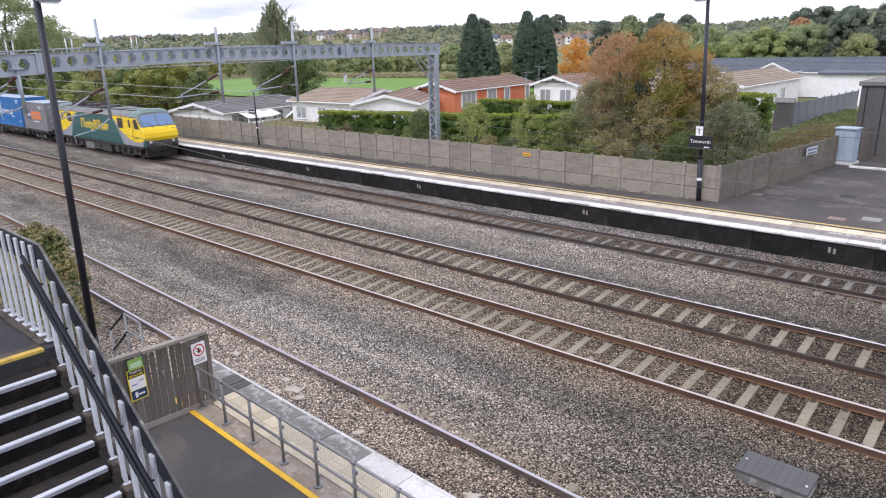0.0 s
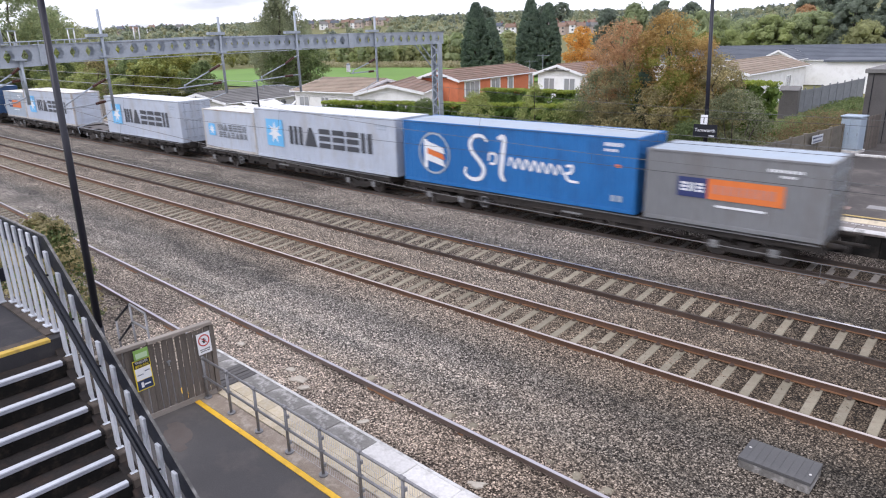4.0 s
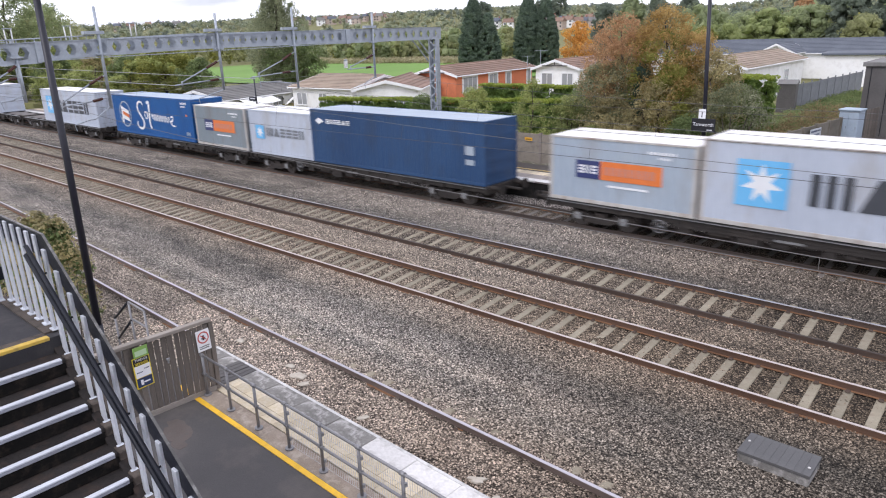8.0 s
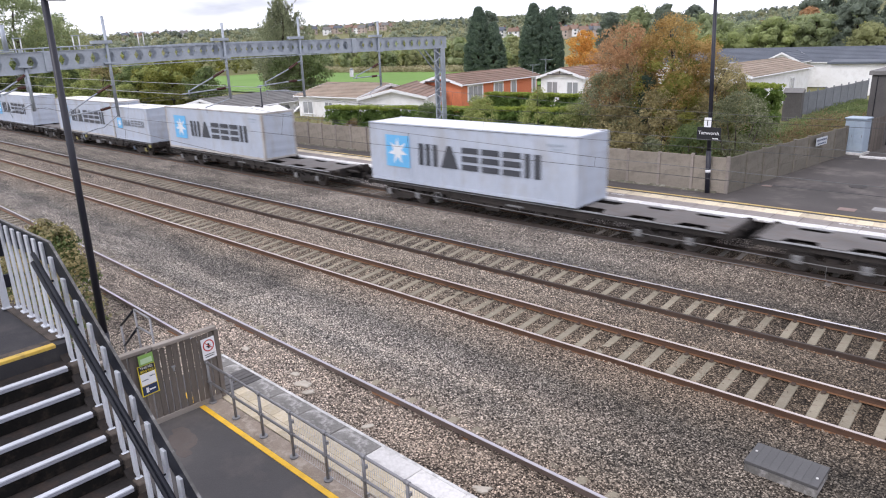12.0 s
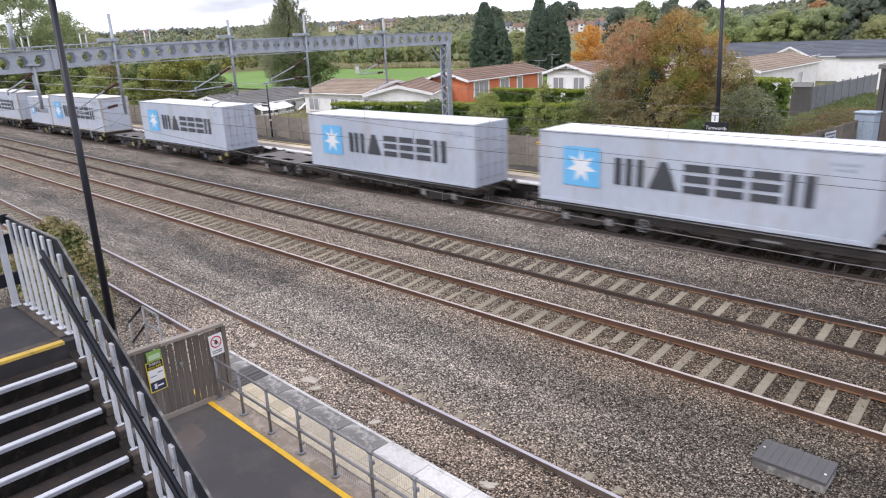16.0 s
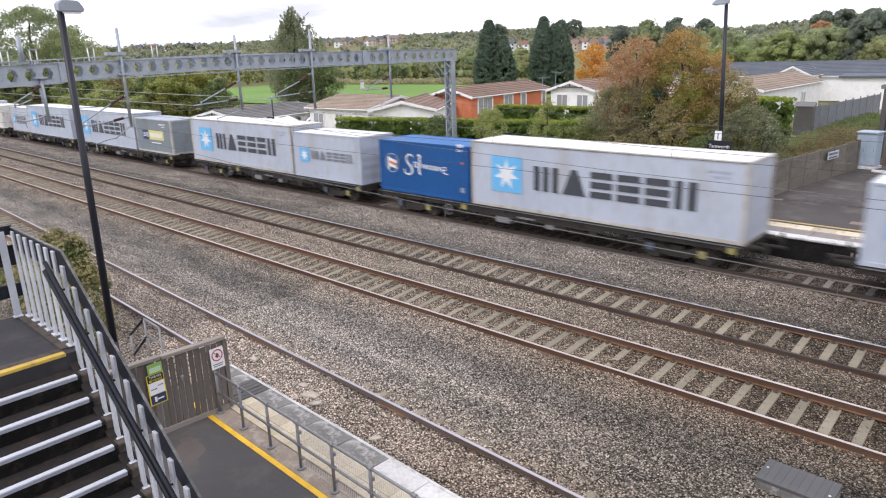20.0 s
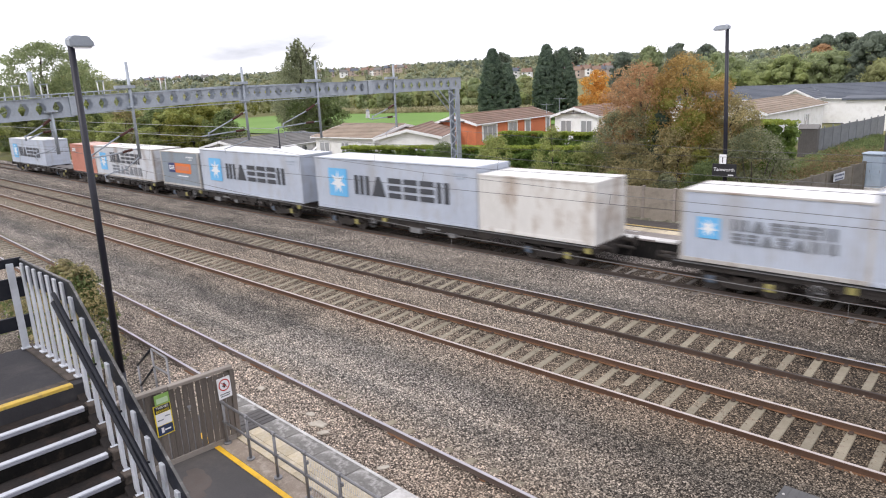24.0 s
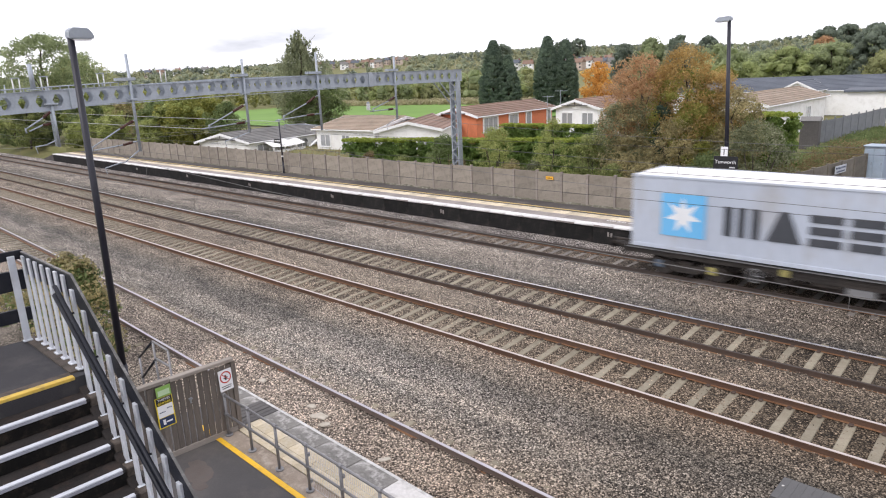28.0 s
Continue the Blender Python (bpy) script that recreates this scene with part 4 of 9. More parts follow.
# planting bed held by that wall
bm = bmesh.new()
prism(bm, [(-95, WALL_Y + 0.1), (-10.3, WALL_Y + 0.1), (-8.55, 42.6), (-8.55, 62), (-95, 62)], "z", 0.2, PLAT + 0.03)
prism(bm, [(-17.5, 61.9), (-8.55, 61.9), (-8.55, 82), (-17.5, 82)], "z", -0.4, PLAT + 0.026)
single("planting_bed", bm, GRASS, "weedy rough grass bank behind the concrete wall", "verge", kind="structure")

# ---- near platform ----
near_platform = thing("platform_near", "near station platform with dark asphalt and worn edge slabs", "platform", pose(-12, 0, 0, 0, 0, math.degrees(math.atan(-0.029))), kind="structure")
NE = 6.90
part("platform_core", blocks((-1.4, 40, -30, 5.40, -0.8, PLAT - 0.01), (-1.4, 40, 5.40, NE - 0.1, -0.8, PLAT - 0.02)), ASPHALT, near_platform, "dark asphalt surface")
part("gravel_strip", blocks((-0.5, 40, 5.50, 5.86, PLAT - 0.05, PLAT - 0.004)), GRAVEL, near_platform, "brown bonded gravel strip")
part("yellow_line", blocks((-0.55, 40, 5.39, 5.49, PLAT - 0.05, PLAT + 0.003)), YELLOW_LINE, near_platform, "yellow safety line")
slab_n = mesh_of("edge_slab", blocks((-0.497, 0.497, 0, 0.46, PLAT - 0.085, PLAT + 0.012), bevel=0.012), COPING)
slab_m = mesh_of("edge_slab", blocks((-0.497, 0.497, 0, 0.46, PLAT - 0.085, PLAT + 0.012), bevel=0.012), COPING_MOSSY)
for i in range(2, 20):
    piece("edge_slab", slab_m if i < 8 else slab_n, near_platform, pose(-3.5 + i, NE - 0.46, 0.004 * math.sin(i * 3.3), 0, 0, 0.25 * math.sin(i * 2.9)))
tact_n = mesh_of("tactile_slab", blocks((-0.196, 0.196, 0, 0.262, PLAT - 0.05, PLAT + 0.006), bevel=0.005), TACTILE)
for i in range(40):
    for k in (0, 1):
        piece("tactile_slab", tact_n, near_platform, pose(0.0 + i * 0.40 + 0.2 * k, NE - 1.02 + 0.268 * k, 0.002 * math.sin(i * 5.7 + 2.1 * k)))
face_n = mesh_of("face_panel", blocks((-0.99, 0.99, 0, 0.12, -0.7, PLAT - 0.09), bevel=0.01), COPING_MOSSY)
for i in range(21):
    piece("face_panel", face_n, near_platform, pose(-0.4 + 2 * i, NE - 0.25, 0))
part("boarded_end", blocks(*[(-0.56 + 0.145 * i, -0.435 + 0.145 * i, NE - 0.92 + 0.02 * (i % 2), NE - 0.065, PLAT - 0.06, PLAT + 0.027 + 0.004 * (i % 3)) for i in range(5)], bevel=0.006), DARK_CLAD, near_platform, "dark weathered boards across the platform edge")
patch = bmesh.new()
prng = random.Random(8)
for cx_, cy_, rr in ((1.08, 4.62, 0.42), (0.78, 4.72, 0.24), (1.45, 4.45, 0.22)):
    prism(patch, [(cx_ + rr * prng.uniform(0.75, 1.1) * math.cos(a * math.pi / 8), cy_ + rr * 0.62 * prng.uniform(0.75, 1.1) * math.sin(a * math.pi / 8)) for a in range(16)], "z", PLAT - 0.03, PLAT - 0.0075 + 0.001 * rr)
part("bare_patch", patch, BARE_PATCH, near_platform, "brown worn patch in the asphalt")
part("white_edge_line", blocks((-1.6, 40, NE - 0.055, NE + 0.004, PLAT - 0.03, PLAT + 0.018)), WHITE_WORN, near_platform, "worn white edge line")


# ---- stairs from the footbridge ----
stairs = thing("staircase", "dark asphalt-topped station stairs with white nosings", "stairs", kind="structure")
LAND_Z, RISE, GOING, STEP_X, STR_Y = 4.46, 0.197, 0.265, -8.16, 2.30
SL = RISE / GOING
part("landing", blocks((-10.05, STEP_X, -0.6, STR_Y + 0.05, LAND_Z - 0.22, LAND_Z)), LANDING, stairs, "dark grey asphalt landing")
part("landing_edge", blocks((STEP_X - 0.085, STEP_X + 0.005, -0.6, STR_Y - 0.10, LAND_Z - 0.03, LAND_Z + 0.012), bevel=0.006), YELLOW_EDGE, stairs, "scuffed yellow painted landing edge")
part("landing_strip", blocks((STEP_X - 0.22, STEP_X - 0.09, -0.6, STR_Y - 0.10, LAND_Z - 0.02, LAND_Z + 0.006), bevel=0.004), KERB_BROWN, stairs, "brown worn strip beside the yellow edge")
# the worn concrete lip under the landing: an uneven broken front
lip = bmesh.new()
lrng = random.Random(21)
for k in range(19):
    y0 = -0.6 + k * 0.148
    d = lrng.uniform(0.0, 0.035)
    box(lip, STEP_X - 0.16, STEP_X - 0.005 - d, y0, y0 + 0.1475, LAND_Z - 0.115 + lrng.uniform(-0.025, 0.02), LAND_Z - 0.031)
part("landing_lip", lip, STAIR_CONC, stairs, "broken brown concrete lip")
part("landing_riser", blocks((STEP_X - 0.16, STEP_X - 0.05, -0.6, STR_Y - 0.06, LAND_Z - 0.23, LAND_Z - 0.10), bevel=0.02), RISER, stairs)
for i in range(1, 18):
    x, z = STEP_X + GOING * i, LAND_Z - RISE * i
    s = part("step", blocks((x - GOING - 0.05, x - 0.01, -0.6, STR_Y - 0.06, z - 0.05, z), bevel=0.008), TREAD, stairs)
    # risers darker than the treads, nosing fronts greyer than their tops
    part("riser", blocks((x - GOING - 0.06, x - GOING - 0.012, -0.6, STR_Y - 0.062, z + 0.002, z + RISE - 0.052), bevel=0.006), RISER, s, "near-black riser with brown grime")
    part("nosing", blocks((x - 0.062, x, -0.6, STR_Y - 0.10, z - 0.012, z + 0.008), bevel=0.004), NOSING, s, "white nosing strip")
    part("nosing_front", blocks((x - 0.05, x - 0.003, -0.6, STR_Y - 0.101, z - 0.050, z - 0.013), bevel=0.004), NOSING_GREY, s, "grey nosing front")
part("stringer", prism(bmesh.new(), [(STEP_X - 0.15, LAND_Z - 0.02), (STEP_X + 4.7, LAND_Z - 0.14 - 4.7 * SL), (STEP_X + 4.7, LAND_Z - 0.55 - 4.7 * SL), (STEP_X - 0.15, LAND_Z - 0.45)], "y", STR_Y - 0.08, STR_Y + 0.08), TREAD, stairs, "weathered concrete stringer")
part("landing_beam", blocks((-10.05, STEP_X - 0.15, STR_Y - 0.10, STR_Y + 0.10, LAND_Z - 0.45, LAND_Z + 0.02)), KERB_BROWN, stairs)
part("column", blocks((-9.4, -9.1, 0.5, 0.8, PLAT - 0.02, LAND_Z - 0.22), bevel=0.01), STAIR_CONC, stairs)

rail_side = thing("balustrade", "silver baluster railing with dark top band and handrails", "balustrade")
bal_l = mesh_of("baluster", blocks((-0.043, 0.043, -0.014, 0.014, 0.0, 1.17), (-0.055, 0.055, -0.04, 0.04, 0.0, 0.02), bevel=0.004), SILVER)
bal_s = mesh_of("baluster", blocks((-0.043, 0.043, -0.016, 0.016, 0.0, 1.28), (-0.06, 0.06, -0.04, 0.04, 0.0, 0.02), bevel=0.004), SILVER)
for i in range(7):
    piece("baluster", bal_l, rail_side, pose(-9.83 + 0.25 * i, STR_Y + 0.02, LAND_Z + 0.02))
for i in range(1, 18):
    part("kerb_block", blocks((STEP_X - 0.28 + GOING * i, STEP_X + GOING * i - 0.02, STR_Y - 0.058, STR_Y + 0.09, LAND_Z - RISE * i - 0.21, LAND_Z - RISE * i - 0.012), bevel=0.014), KERB_BROWN, stairs, "worn dark brown concrete kerb block")
for i in range(1, 17):
    piece("baluster", bal_s, rail_side, pose(-8.365 + 0.268 * i, STR_Y + 0.02, LAND_Z - RISE * i - 0.026))


def stair_band(y0, y1, lift, drop, x_end=-3.9):
    x_b = -8.11
    return prism(bmesh.new(), [(-9.95, LAND_Z + lift), (x_b, LAND_Z + lift), (x_end, LAND_Z + lift - (x_end - x_b) * SL), (x_end, LAND_Z + lift - drop - (x_end - x_b) * SL), (x_b, LAND_Z + lift - drop), (-9.95, LAND_Z + lift - drop)], "y", y0, y1)


part("top_band", stair_band(STR_Y + 0.036, STR_Y + 0.052, 1.215, 0.28), BLACK_PAINT, rail_side, "dark painted top band")
part("cap_rail", stair_band(STR_Y + 0.034, STR_Y + 0.062, 1.230, 0.014), CAP_DARK, rail_side, "grey weathered cap rail")
for lift, y, r in ((1.10, -0.10, 0.024), (1.00, -0.115, 0.030)):
    bm = bmesh.new()
    path_tube(bm, [(-8.25, STR_Y + y, LAND_Z + lift), (-3.9, STR_Y + y, LAND_Z + lift - 4.35 * SL * 0.985)], r, 10)
    part("handrail", bm, BLACK_PAINT, rail_side, "dark painted handrail")
for i in range(1, 16, 2):
    part("handrail_bracket", tube(bmesh.new(), (-8.365 + 0.268 * i, STR_Y + 0.01, LAND_Z - RISE * i + 0.98), (-8.365 + 0.268 * i, STR_Y - 0.10, LAND_Z - RISE * i + 0.98), 0.012, seg=6), BLACK_PAINT, rail_side)
end_side = thing("landing_railing", "dark barred railing with silver balusters closing the landing", "railing")
for z0, z1 in ((1.13, 1.25), (0.72, 0.99), (0.29, 0.47)):
    part("flat_bar", blocks((-9.99, -9.95, 0.3, STR_Y + 0.06, LAND_Z + z0, LAND_Z + z1), bevel=0.005), BLACK_PAINT, end_side)
for y in (2.21, 1.78, 1.35, 0.92, 0.5):
    piece("baluster", bal_l, end_side, pose(-9.93, y, LAND_Z + 0.02, 0, 0, 90))

# ---- timber fence at the platform's end ----
fence = thing("timber_fence", "weathered grey close-boarded timber fence at the platform end", "fence")
frng = random.Random(4)
y = 3.30
while y < 5.90:
    w = frng.uniform(0.105, 0.135)
    hgt = 2.40 + frng.uniform(-0.03, 0.02)
    part("board", blocks((-0.013, 0.013, 0, w - 0.012, PLAT + frng.uniform(0.0, 0.05), hgt), bevel=0.004), TIMBER, fence, place=pose(-11.78 + frng.uniform(-0.012, 0.012) + (y - 3.3) * 0.055, y, 0, frng.uniform(-0.5, 0.5), 0, 3))
    y += w + (0.028 if abs(y + w - 5.0) < 0.06 else 0.0)
part("latch", blocks((0.014, 0.05, 0.0, 0.07, 1.93, 1.97), (0.014, 0.04, 0.02, 0.05, 1.86, 1.93), bevel=0.004), GALV_DARK, fence, "small rusted latch", place=pose(-11.68, 4.97, 0))
part("kick_board", blocks((0.0, 0.03, 3.3, 5.88, PLAT - 0.02, PLAT + 0.10), bevel=0.006), TIMBER_CAP, fence, "grey board along the foot", place=pose(-11.96, 0, 0, 0, 0, -3.1))
for yy in (3.6, 4.75, 5.88):
    part("post", blocks((-0.05, 0.05, -0.05, 0.05, PLAT - 0.3, 2.41), bevel=0.008), TIMBER, fence, place=pose(-11.87 + (yy - 3.3) * 0.055, yy, 0))
part("cap_rail", blocks((-0.07, 0.06, -0.75, 0.62, 2.415, 2.485), bevel=0.01), TIMBER_CAP, fence, "pale grey timber cap rail", place=pose(-11.76, 4.05, 0, 0, 0, -3.1))
part("cap_rail", blocks((-0.07, 0.06, -0.62, 0.65, 2.405, 2.475), bevel=0.01), TIMBER_CAP, fence, "pale grey timber cap rail", place=pose(-11.69, 5.30, 0, 0, 0, -3.1))

def bars(bm, x0, x1, z0, z1, y0, y1, cells, fill=0.72):
    """Plain bars standing for writing, in a plane of constant y."""
    w = (x1 - x0) / cells
    for k in range(cells):
        box(bm, x0 + k * w, x0 + k * w + w * fill, y0, y1, z0, z1)
    return bm

sign = thing("warning_sign", "white no-entry sign with a red barred ring on the fence", "sign", pose(-11.60, 5.735, 1.86, -3, 0, 93))
part("plate", blocks((-0.145, 0.145, -0.006, 0.006, 0.0, 0.43), bevel=0.002), SIGN_WHITE, sign)
bm = bmesh.new()
for k in range(28):
    a0, a1 = 2 * math.pi * k / 28, 2 * math.pi * (k + 1) / 28
    v = [bm.verts.new((r * math.cos(a), -0.009, 0.275 + r * math.sin(a))) for r, a in ((0.098, a0), (0.122, a0), (0.122, a1), (0.098, a1))]
    bm.faces.new(v)
box(bm, -0.09, 0.09, -0.0095, -0.0085, 0.268, 0.284)
for v in bm.verts[-8:]:
    dx, dz = v.co.x, v.co.z - 0.276
    v.co.x, v.co.z = 0.72 * dx + 0.7 * dz, 0.276 - 0.7 * dx + 0.72 * dz
part("red_ring", bm, SIGN_RED, sign, "red barred ring")
part("lettering", bars(bars(bmesh.new(), -0.11, 0.11, 0.085, 0.105, -0.008, -0.006, 9), -0.10, 0.10, 0.045, 0.065, -0.008, -0.006, 8), SIGN_BLACK, sign)
part("symbol", blocks((-0.02, 0.02, -0.0085, -0.0075, 0.22, 0.32), (-0.045, -0.02, -0.0085, -0.0075, 0.25, 0.27), (0.02, 0.045, -0.0085, -0.0075, 0.26, 0.28)), SIGN_BLACK, sign)
poster = thing("poster", "yellow-bordered notice with white and navy panels on the fence", "notice", pose(-11.655, 4.52, 1.58, -3, 0, 93))
part("sheet", blocks((-0.165, 0.165, -0.005, 0.005, 0.0, 0.60), bevel=0.002), SIGN_YELLOW, poster)
part("white_panel", blocks((-0.145, 0.145, -0.008, -0.005, 0.21, 0.44)), SIGN_WHITE, poster)
part("navy_panel", blocks((-0.145, 0.145, -0.008, -0.005, 0.02, 0.20)), SIGN_NAVY, poster)
part("heading_panel", blocks((-0.152, 0.152, -0.0075, -0.005, 0.448, 0.588)), SIGN_BLACK, poster)
for body, z, mt, sz in (("THIEVES", 0.528, SIGN_WHITE, 0.066), ("BEWARE", 0.462, SIGN_YELLOW, 0.066)):
    txt = bpy.data.curves.new("heading", "FONT")
    txt.body, txt.size, txt.extrude, txt.align_x = body, sz, 0.001, "CENTER"
    txt.materials.append(mt)
    tob = new("heading", txt)
    tob.parent = poster
    tob.matrix_basis = pose(0, -0.0095, z, 90)
    tagged(tob, "heading on the black panel")
part("small_lettering", bars(bmesh.new(), -0.12, 0.0, 0.30, 0.32, -0.010, -0.008, 5), SIGN_NAVY, poster)
part("small_lettering", bars(bmesh.new(), 0.03, 0.13, 0.35, 0.37, -0.010, -0.008, 4), SIGN_NAVY, poster)
part("pale_emblem", blocks((-0.08, -0.03, -0.010, -0.008, 0.06, 0.16), (-0.02, 0.10, -0.010, -0.008, 0.09, 0.12)), SIGN_WHITE, poster)
notice = thing("green_notice", "small green notice above the yellow one on the fence", "notice", pose(-11.655, 4.53, 2.19, -3, 0, 93))
part("sheet", blocks((-0.14, 0.14, -0.005, 0.005, 0.0, 0.20), bevel=0.002), SIGN_GREEN, notice)
part("pale_panel", blocks((-0.11, 0.11, -0.008, -0.005, 0.03, 0.13)), SIGN_PALE_GREEN, notice)

# ---- railing along the near platform ----
railing = thing("platform_railing", "grey tubular platform railing with wire mesh infill", "railing", pose(-12, 5.655, 0, 0, 0, math.degrees(math.atan(-0.029))))
post_bm = bmesh.new()
tube(post_bm, (0, 0, PLAT - 0.01), (0, 0, PLAT + 0.88), 0.028, seg=12)
tube(post_bm, (0, 0, PLAT - 0.01), (0, 0, PLAT + 0.03), 0.075, seg=14)
for z in (0.46, 0.88):
    tube(post_bm, (-0.05, 0, PLAT + z), (0.05, 0, PLAT + z), 0.036, seg=10)
post_rm = mesh_of("post", post_bm, RAILING)
for i in range(11):
    piece("post", post_rm, railing, pose(0.35 + 0.965 * i + (0.06 if i == 0 else 0), 0, 0))
for z in (0.88, 0.46):
    part("rail_tube", tube(bmesh.new(), (0.0, 0, PLAT + z), (11, 0, PLAT + z), 0.024, seg=12), RAILING, railing)
for k in range(3, 10):
    bm = bmesh.new()
    x0, x1 = 0.35 + 0.965 * k + 0.06, 0.35 + 0.965 * (k + 1) - 0.06
    n = 17
    for j in range(n + 1):
        x = x0 + (x1 - x0) * j / n
        box(bm, x - 0.002, x + 0.002, 0.03, 0.034, PLAT + 0.06, PLAT + 0.84)
    for z in (0.06, 0.25, 0.45, 0.65, 0.84):
        box(bm, x0, x1, 0.034, 0.038, PLAT + z - 0.003, PLAT + z + 0.003)
    part("mesh_panel", bm, WIRE_MESH, railing, "welded wire mesh panel")
    for z in (0.2, 0.7):
        for x in (x0 - 0.03, x1 + 0.03):
            part("mesh_bracket", blocks((x - 0.02, x + 0.02, 0.0, 0.045, PLAT + z - 0.03, PLAT + z + 0.03)), GALV_DARK, railing)

# bent steel frame and stones beyond the fence
frame_stand = thing("ramp_handrail", "grey tubular handrail whose dark rails slope down the platform ramp", "handrail", pose(-15.3, 6.03, 0))
for a, b in (((-0.38, 0, -0.35), (-0.38, 0, 1.78)), ((0.42, 0, -0.35), (0.42, 0, 1.75)), ((-0.38, 0, 1.78), (0.42, 0, 1.75)), ((-0.33, 0, 1.34), (0.42, 0, 1.34)), ((-1.40, 0, -0.35), (-1.38, 0, 1.08))):
    part("rail_tube", tube(bmesh.new(), a, b, 0.026, seg=10), RAILING, frame_stand)
for a, b in (((-0.38, 0, 1.78), (-1.42, 0, 1.07)), ((-0.33, 0, 1.34), (-1.38, 0, 0.54))):
    part("sloping_rail", tube(bmesh.new(), a, b, 0.028, seg=10), BLACK_PAINT, frame_stand, "dark sloping rail")


# ---- lamp columns ----
def lamp_column(name, label, m, height, radius, arm, head_len, head_w, sign_text=None):
    t = thing(name, label, "street lamp", m, group="platform lamps")
    col = bmesh.new()
    tube(col, (0, 0, -0.3), (0, 0, height * 0.22), radius * 1.25, radius * 1.25, 14)
    tube(col, (0, 0, height * 0.22), (0, 0, height), radius * 1.05, radius * 0.85, 14)
    part("column", col, LAMP_PAINT, t)
    hd = bmesh.new()
    prism(hd, [(arm, height - 0.02), (arm, height + 0.11), (arm + 0.08 * math.copysign(1, head_len), height + 0.17), (arm + head_len * 0.8, height + 0.16), (arm + head_len, height + 0.05), (arm + head_len, height - 0.02)], "y", -head_w / 2, head_w / 2)
    bmesh.ops.bevel(hd, geom=hd.edges[:], offset=0.015, segments=2, affect="EDGES")
    h = part("lantern", hd, LAMP_HEAD, t, "grey box lantern")
    part("diffuser", blocks((min(arm + head_len * 0.15, arm + head_len * 0.9), max(arm + head_len * 0.15, arm + head_len * 0.9), -head_w * 0.4, head_w * 0.4, height - 0.05, height - 0.018), bevel=0.01), SIGN_WHITE, h)
    return t


lamp_column("street_lamp", "dark platform lamp column with grey box lantern", pose(-13.47, 4.50, 0.6, 2.6, 0.0, 90), 8.02, 0.068, -0.05, 0.41, 0.24)
lamp_column("street_lamp", "dark lamp column carrying a station name board", pose(-10.93, 29.32, PLAT, 0, -2.2, 0), 8.45, 0.085, 0.10, -0.65, 0.26)
lamp_column("street_lamp", "short dark post carrying a small name board", pose(-45.0, 29.30, PLAT), 3.98, 0.06, 0.06, -0.12, 0.14)

def name_board(m, w, hgt, body, size):
    b = thing("name_board", "black station name board with white lettering on a lamp column", "sign", m, group="station name boards")
    part("board", blocks((-w / 2, w / 2, -0.02, 0.02, -hgt / 2, hgt / 2), bevel=0.006), SIGN_BLACK, b)
    if body:
        c = bpy.data.curves.new("lettering", "FONT")
        c.body, c.size, c.align_x, c.align_y, c.extrude = body, size, "CENTER", "CENTER", 0.003
        c.materials.append(SIGN_WHITE)
        o = new("lettering", c)
        o.parent = b
        o.matrix_basis = pose(0, -0.026, 0.05 * hgt, 90)
    else:
        part("lettering", bars(bmesh.new(), -w * 0.38, w * 0.38, -0.03, 0.06, -0.026, -0.02, 8), SIGN_WHITE, b)
    return b


nb = name_board(pose(-11.02, 29.20, 3.52), 1.02, 0.56, "Tamworth", 0.21)
part("small_lettering", bars(bmesh.new(), 0.18, 0.42, -0.22, -0.17, -0.026, -0.02, 5), SIGN_WHITE, nb)
name_board(pose(-45.3, 29.2, 3.40), 0.95, 0.30, "", 0.15)
numb = thing("number_plate_board", "white platform number plate on a lamp column", "sign", pose(-11.10, 29.20, 3.96))
part("plate", blocks((-0.15, 0.15, -0.015, 0.015, -0.22, 0.24), bevel=0.005), SIGN_WHITE, numb)
c = bpy.data.curves.new("numeral", "FONT")
c.body, c.size, c.align_x, c.align_y, c.extrude = "1", 0.36, "CENTER", "CENTER", 0.003
c.materials.append(SIGN_BLACK)
o = new("numeral", c)
o.parent = numb
o.matrix_basis = pose(0, -0.02, 0, 90)
part("reflective_band", tube(bmesh.new(), (0, 0, 0.9), (0, 0, 1.02), 0.112, seg=14), SIGN_WHITE, bpy.data.objects["street_lamp.001"], "pale band round the column")
part("reflective_band", tube(bmesh.new(), (0, 0, 1.25), (0, 0, 1.35), 0.082, seg=14), SIGN_WHITE, bpy.data.objects["street_lamp.002"], "pale band round the post")
ysign = thing("yellow_plate", "small yellow plate with a dark line on the concrete wall", "sign", pose(-20.30, WALL_Y - 0.09, 2.17))
part("plate", blocks((-0.24, 0.24, -0.01, 0.01, -0.10, 0.10), bevel=0.004), SIGN_ORANGE, ysign)
part("lettering", bars(bmesh.new(), -0.18, 0.18, -0.02, 0.03, -0.014, -0.01, 6), SIGN_BLACK, ysign)
wsign = thing("wall_notice", "white framed notice board on the concrete wall", "sign", pose(-8.87, 38.75, 2.15, 0, 0, 82.3))
part("plate", blocks((-0.66, 0.66, -0.10, -0.07, -0.20, 0.20), bevel=0.004), SIGN_FADED, wsign)
part("lettering", bars(bars(bmesh.new(), -0.6, 0.6, 0.03, 0.12, -0.104, -0.10, 9), -0.5, 0.5, -0.15, -0.07, -0.104, -0.10, 8), SIGN_NAVY, wsign)

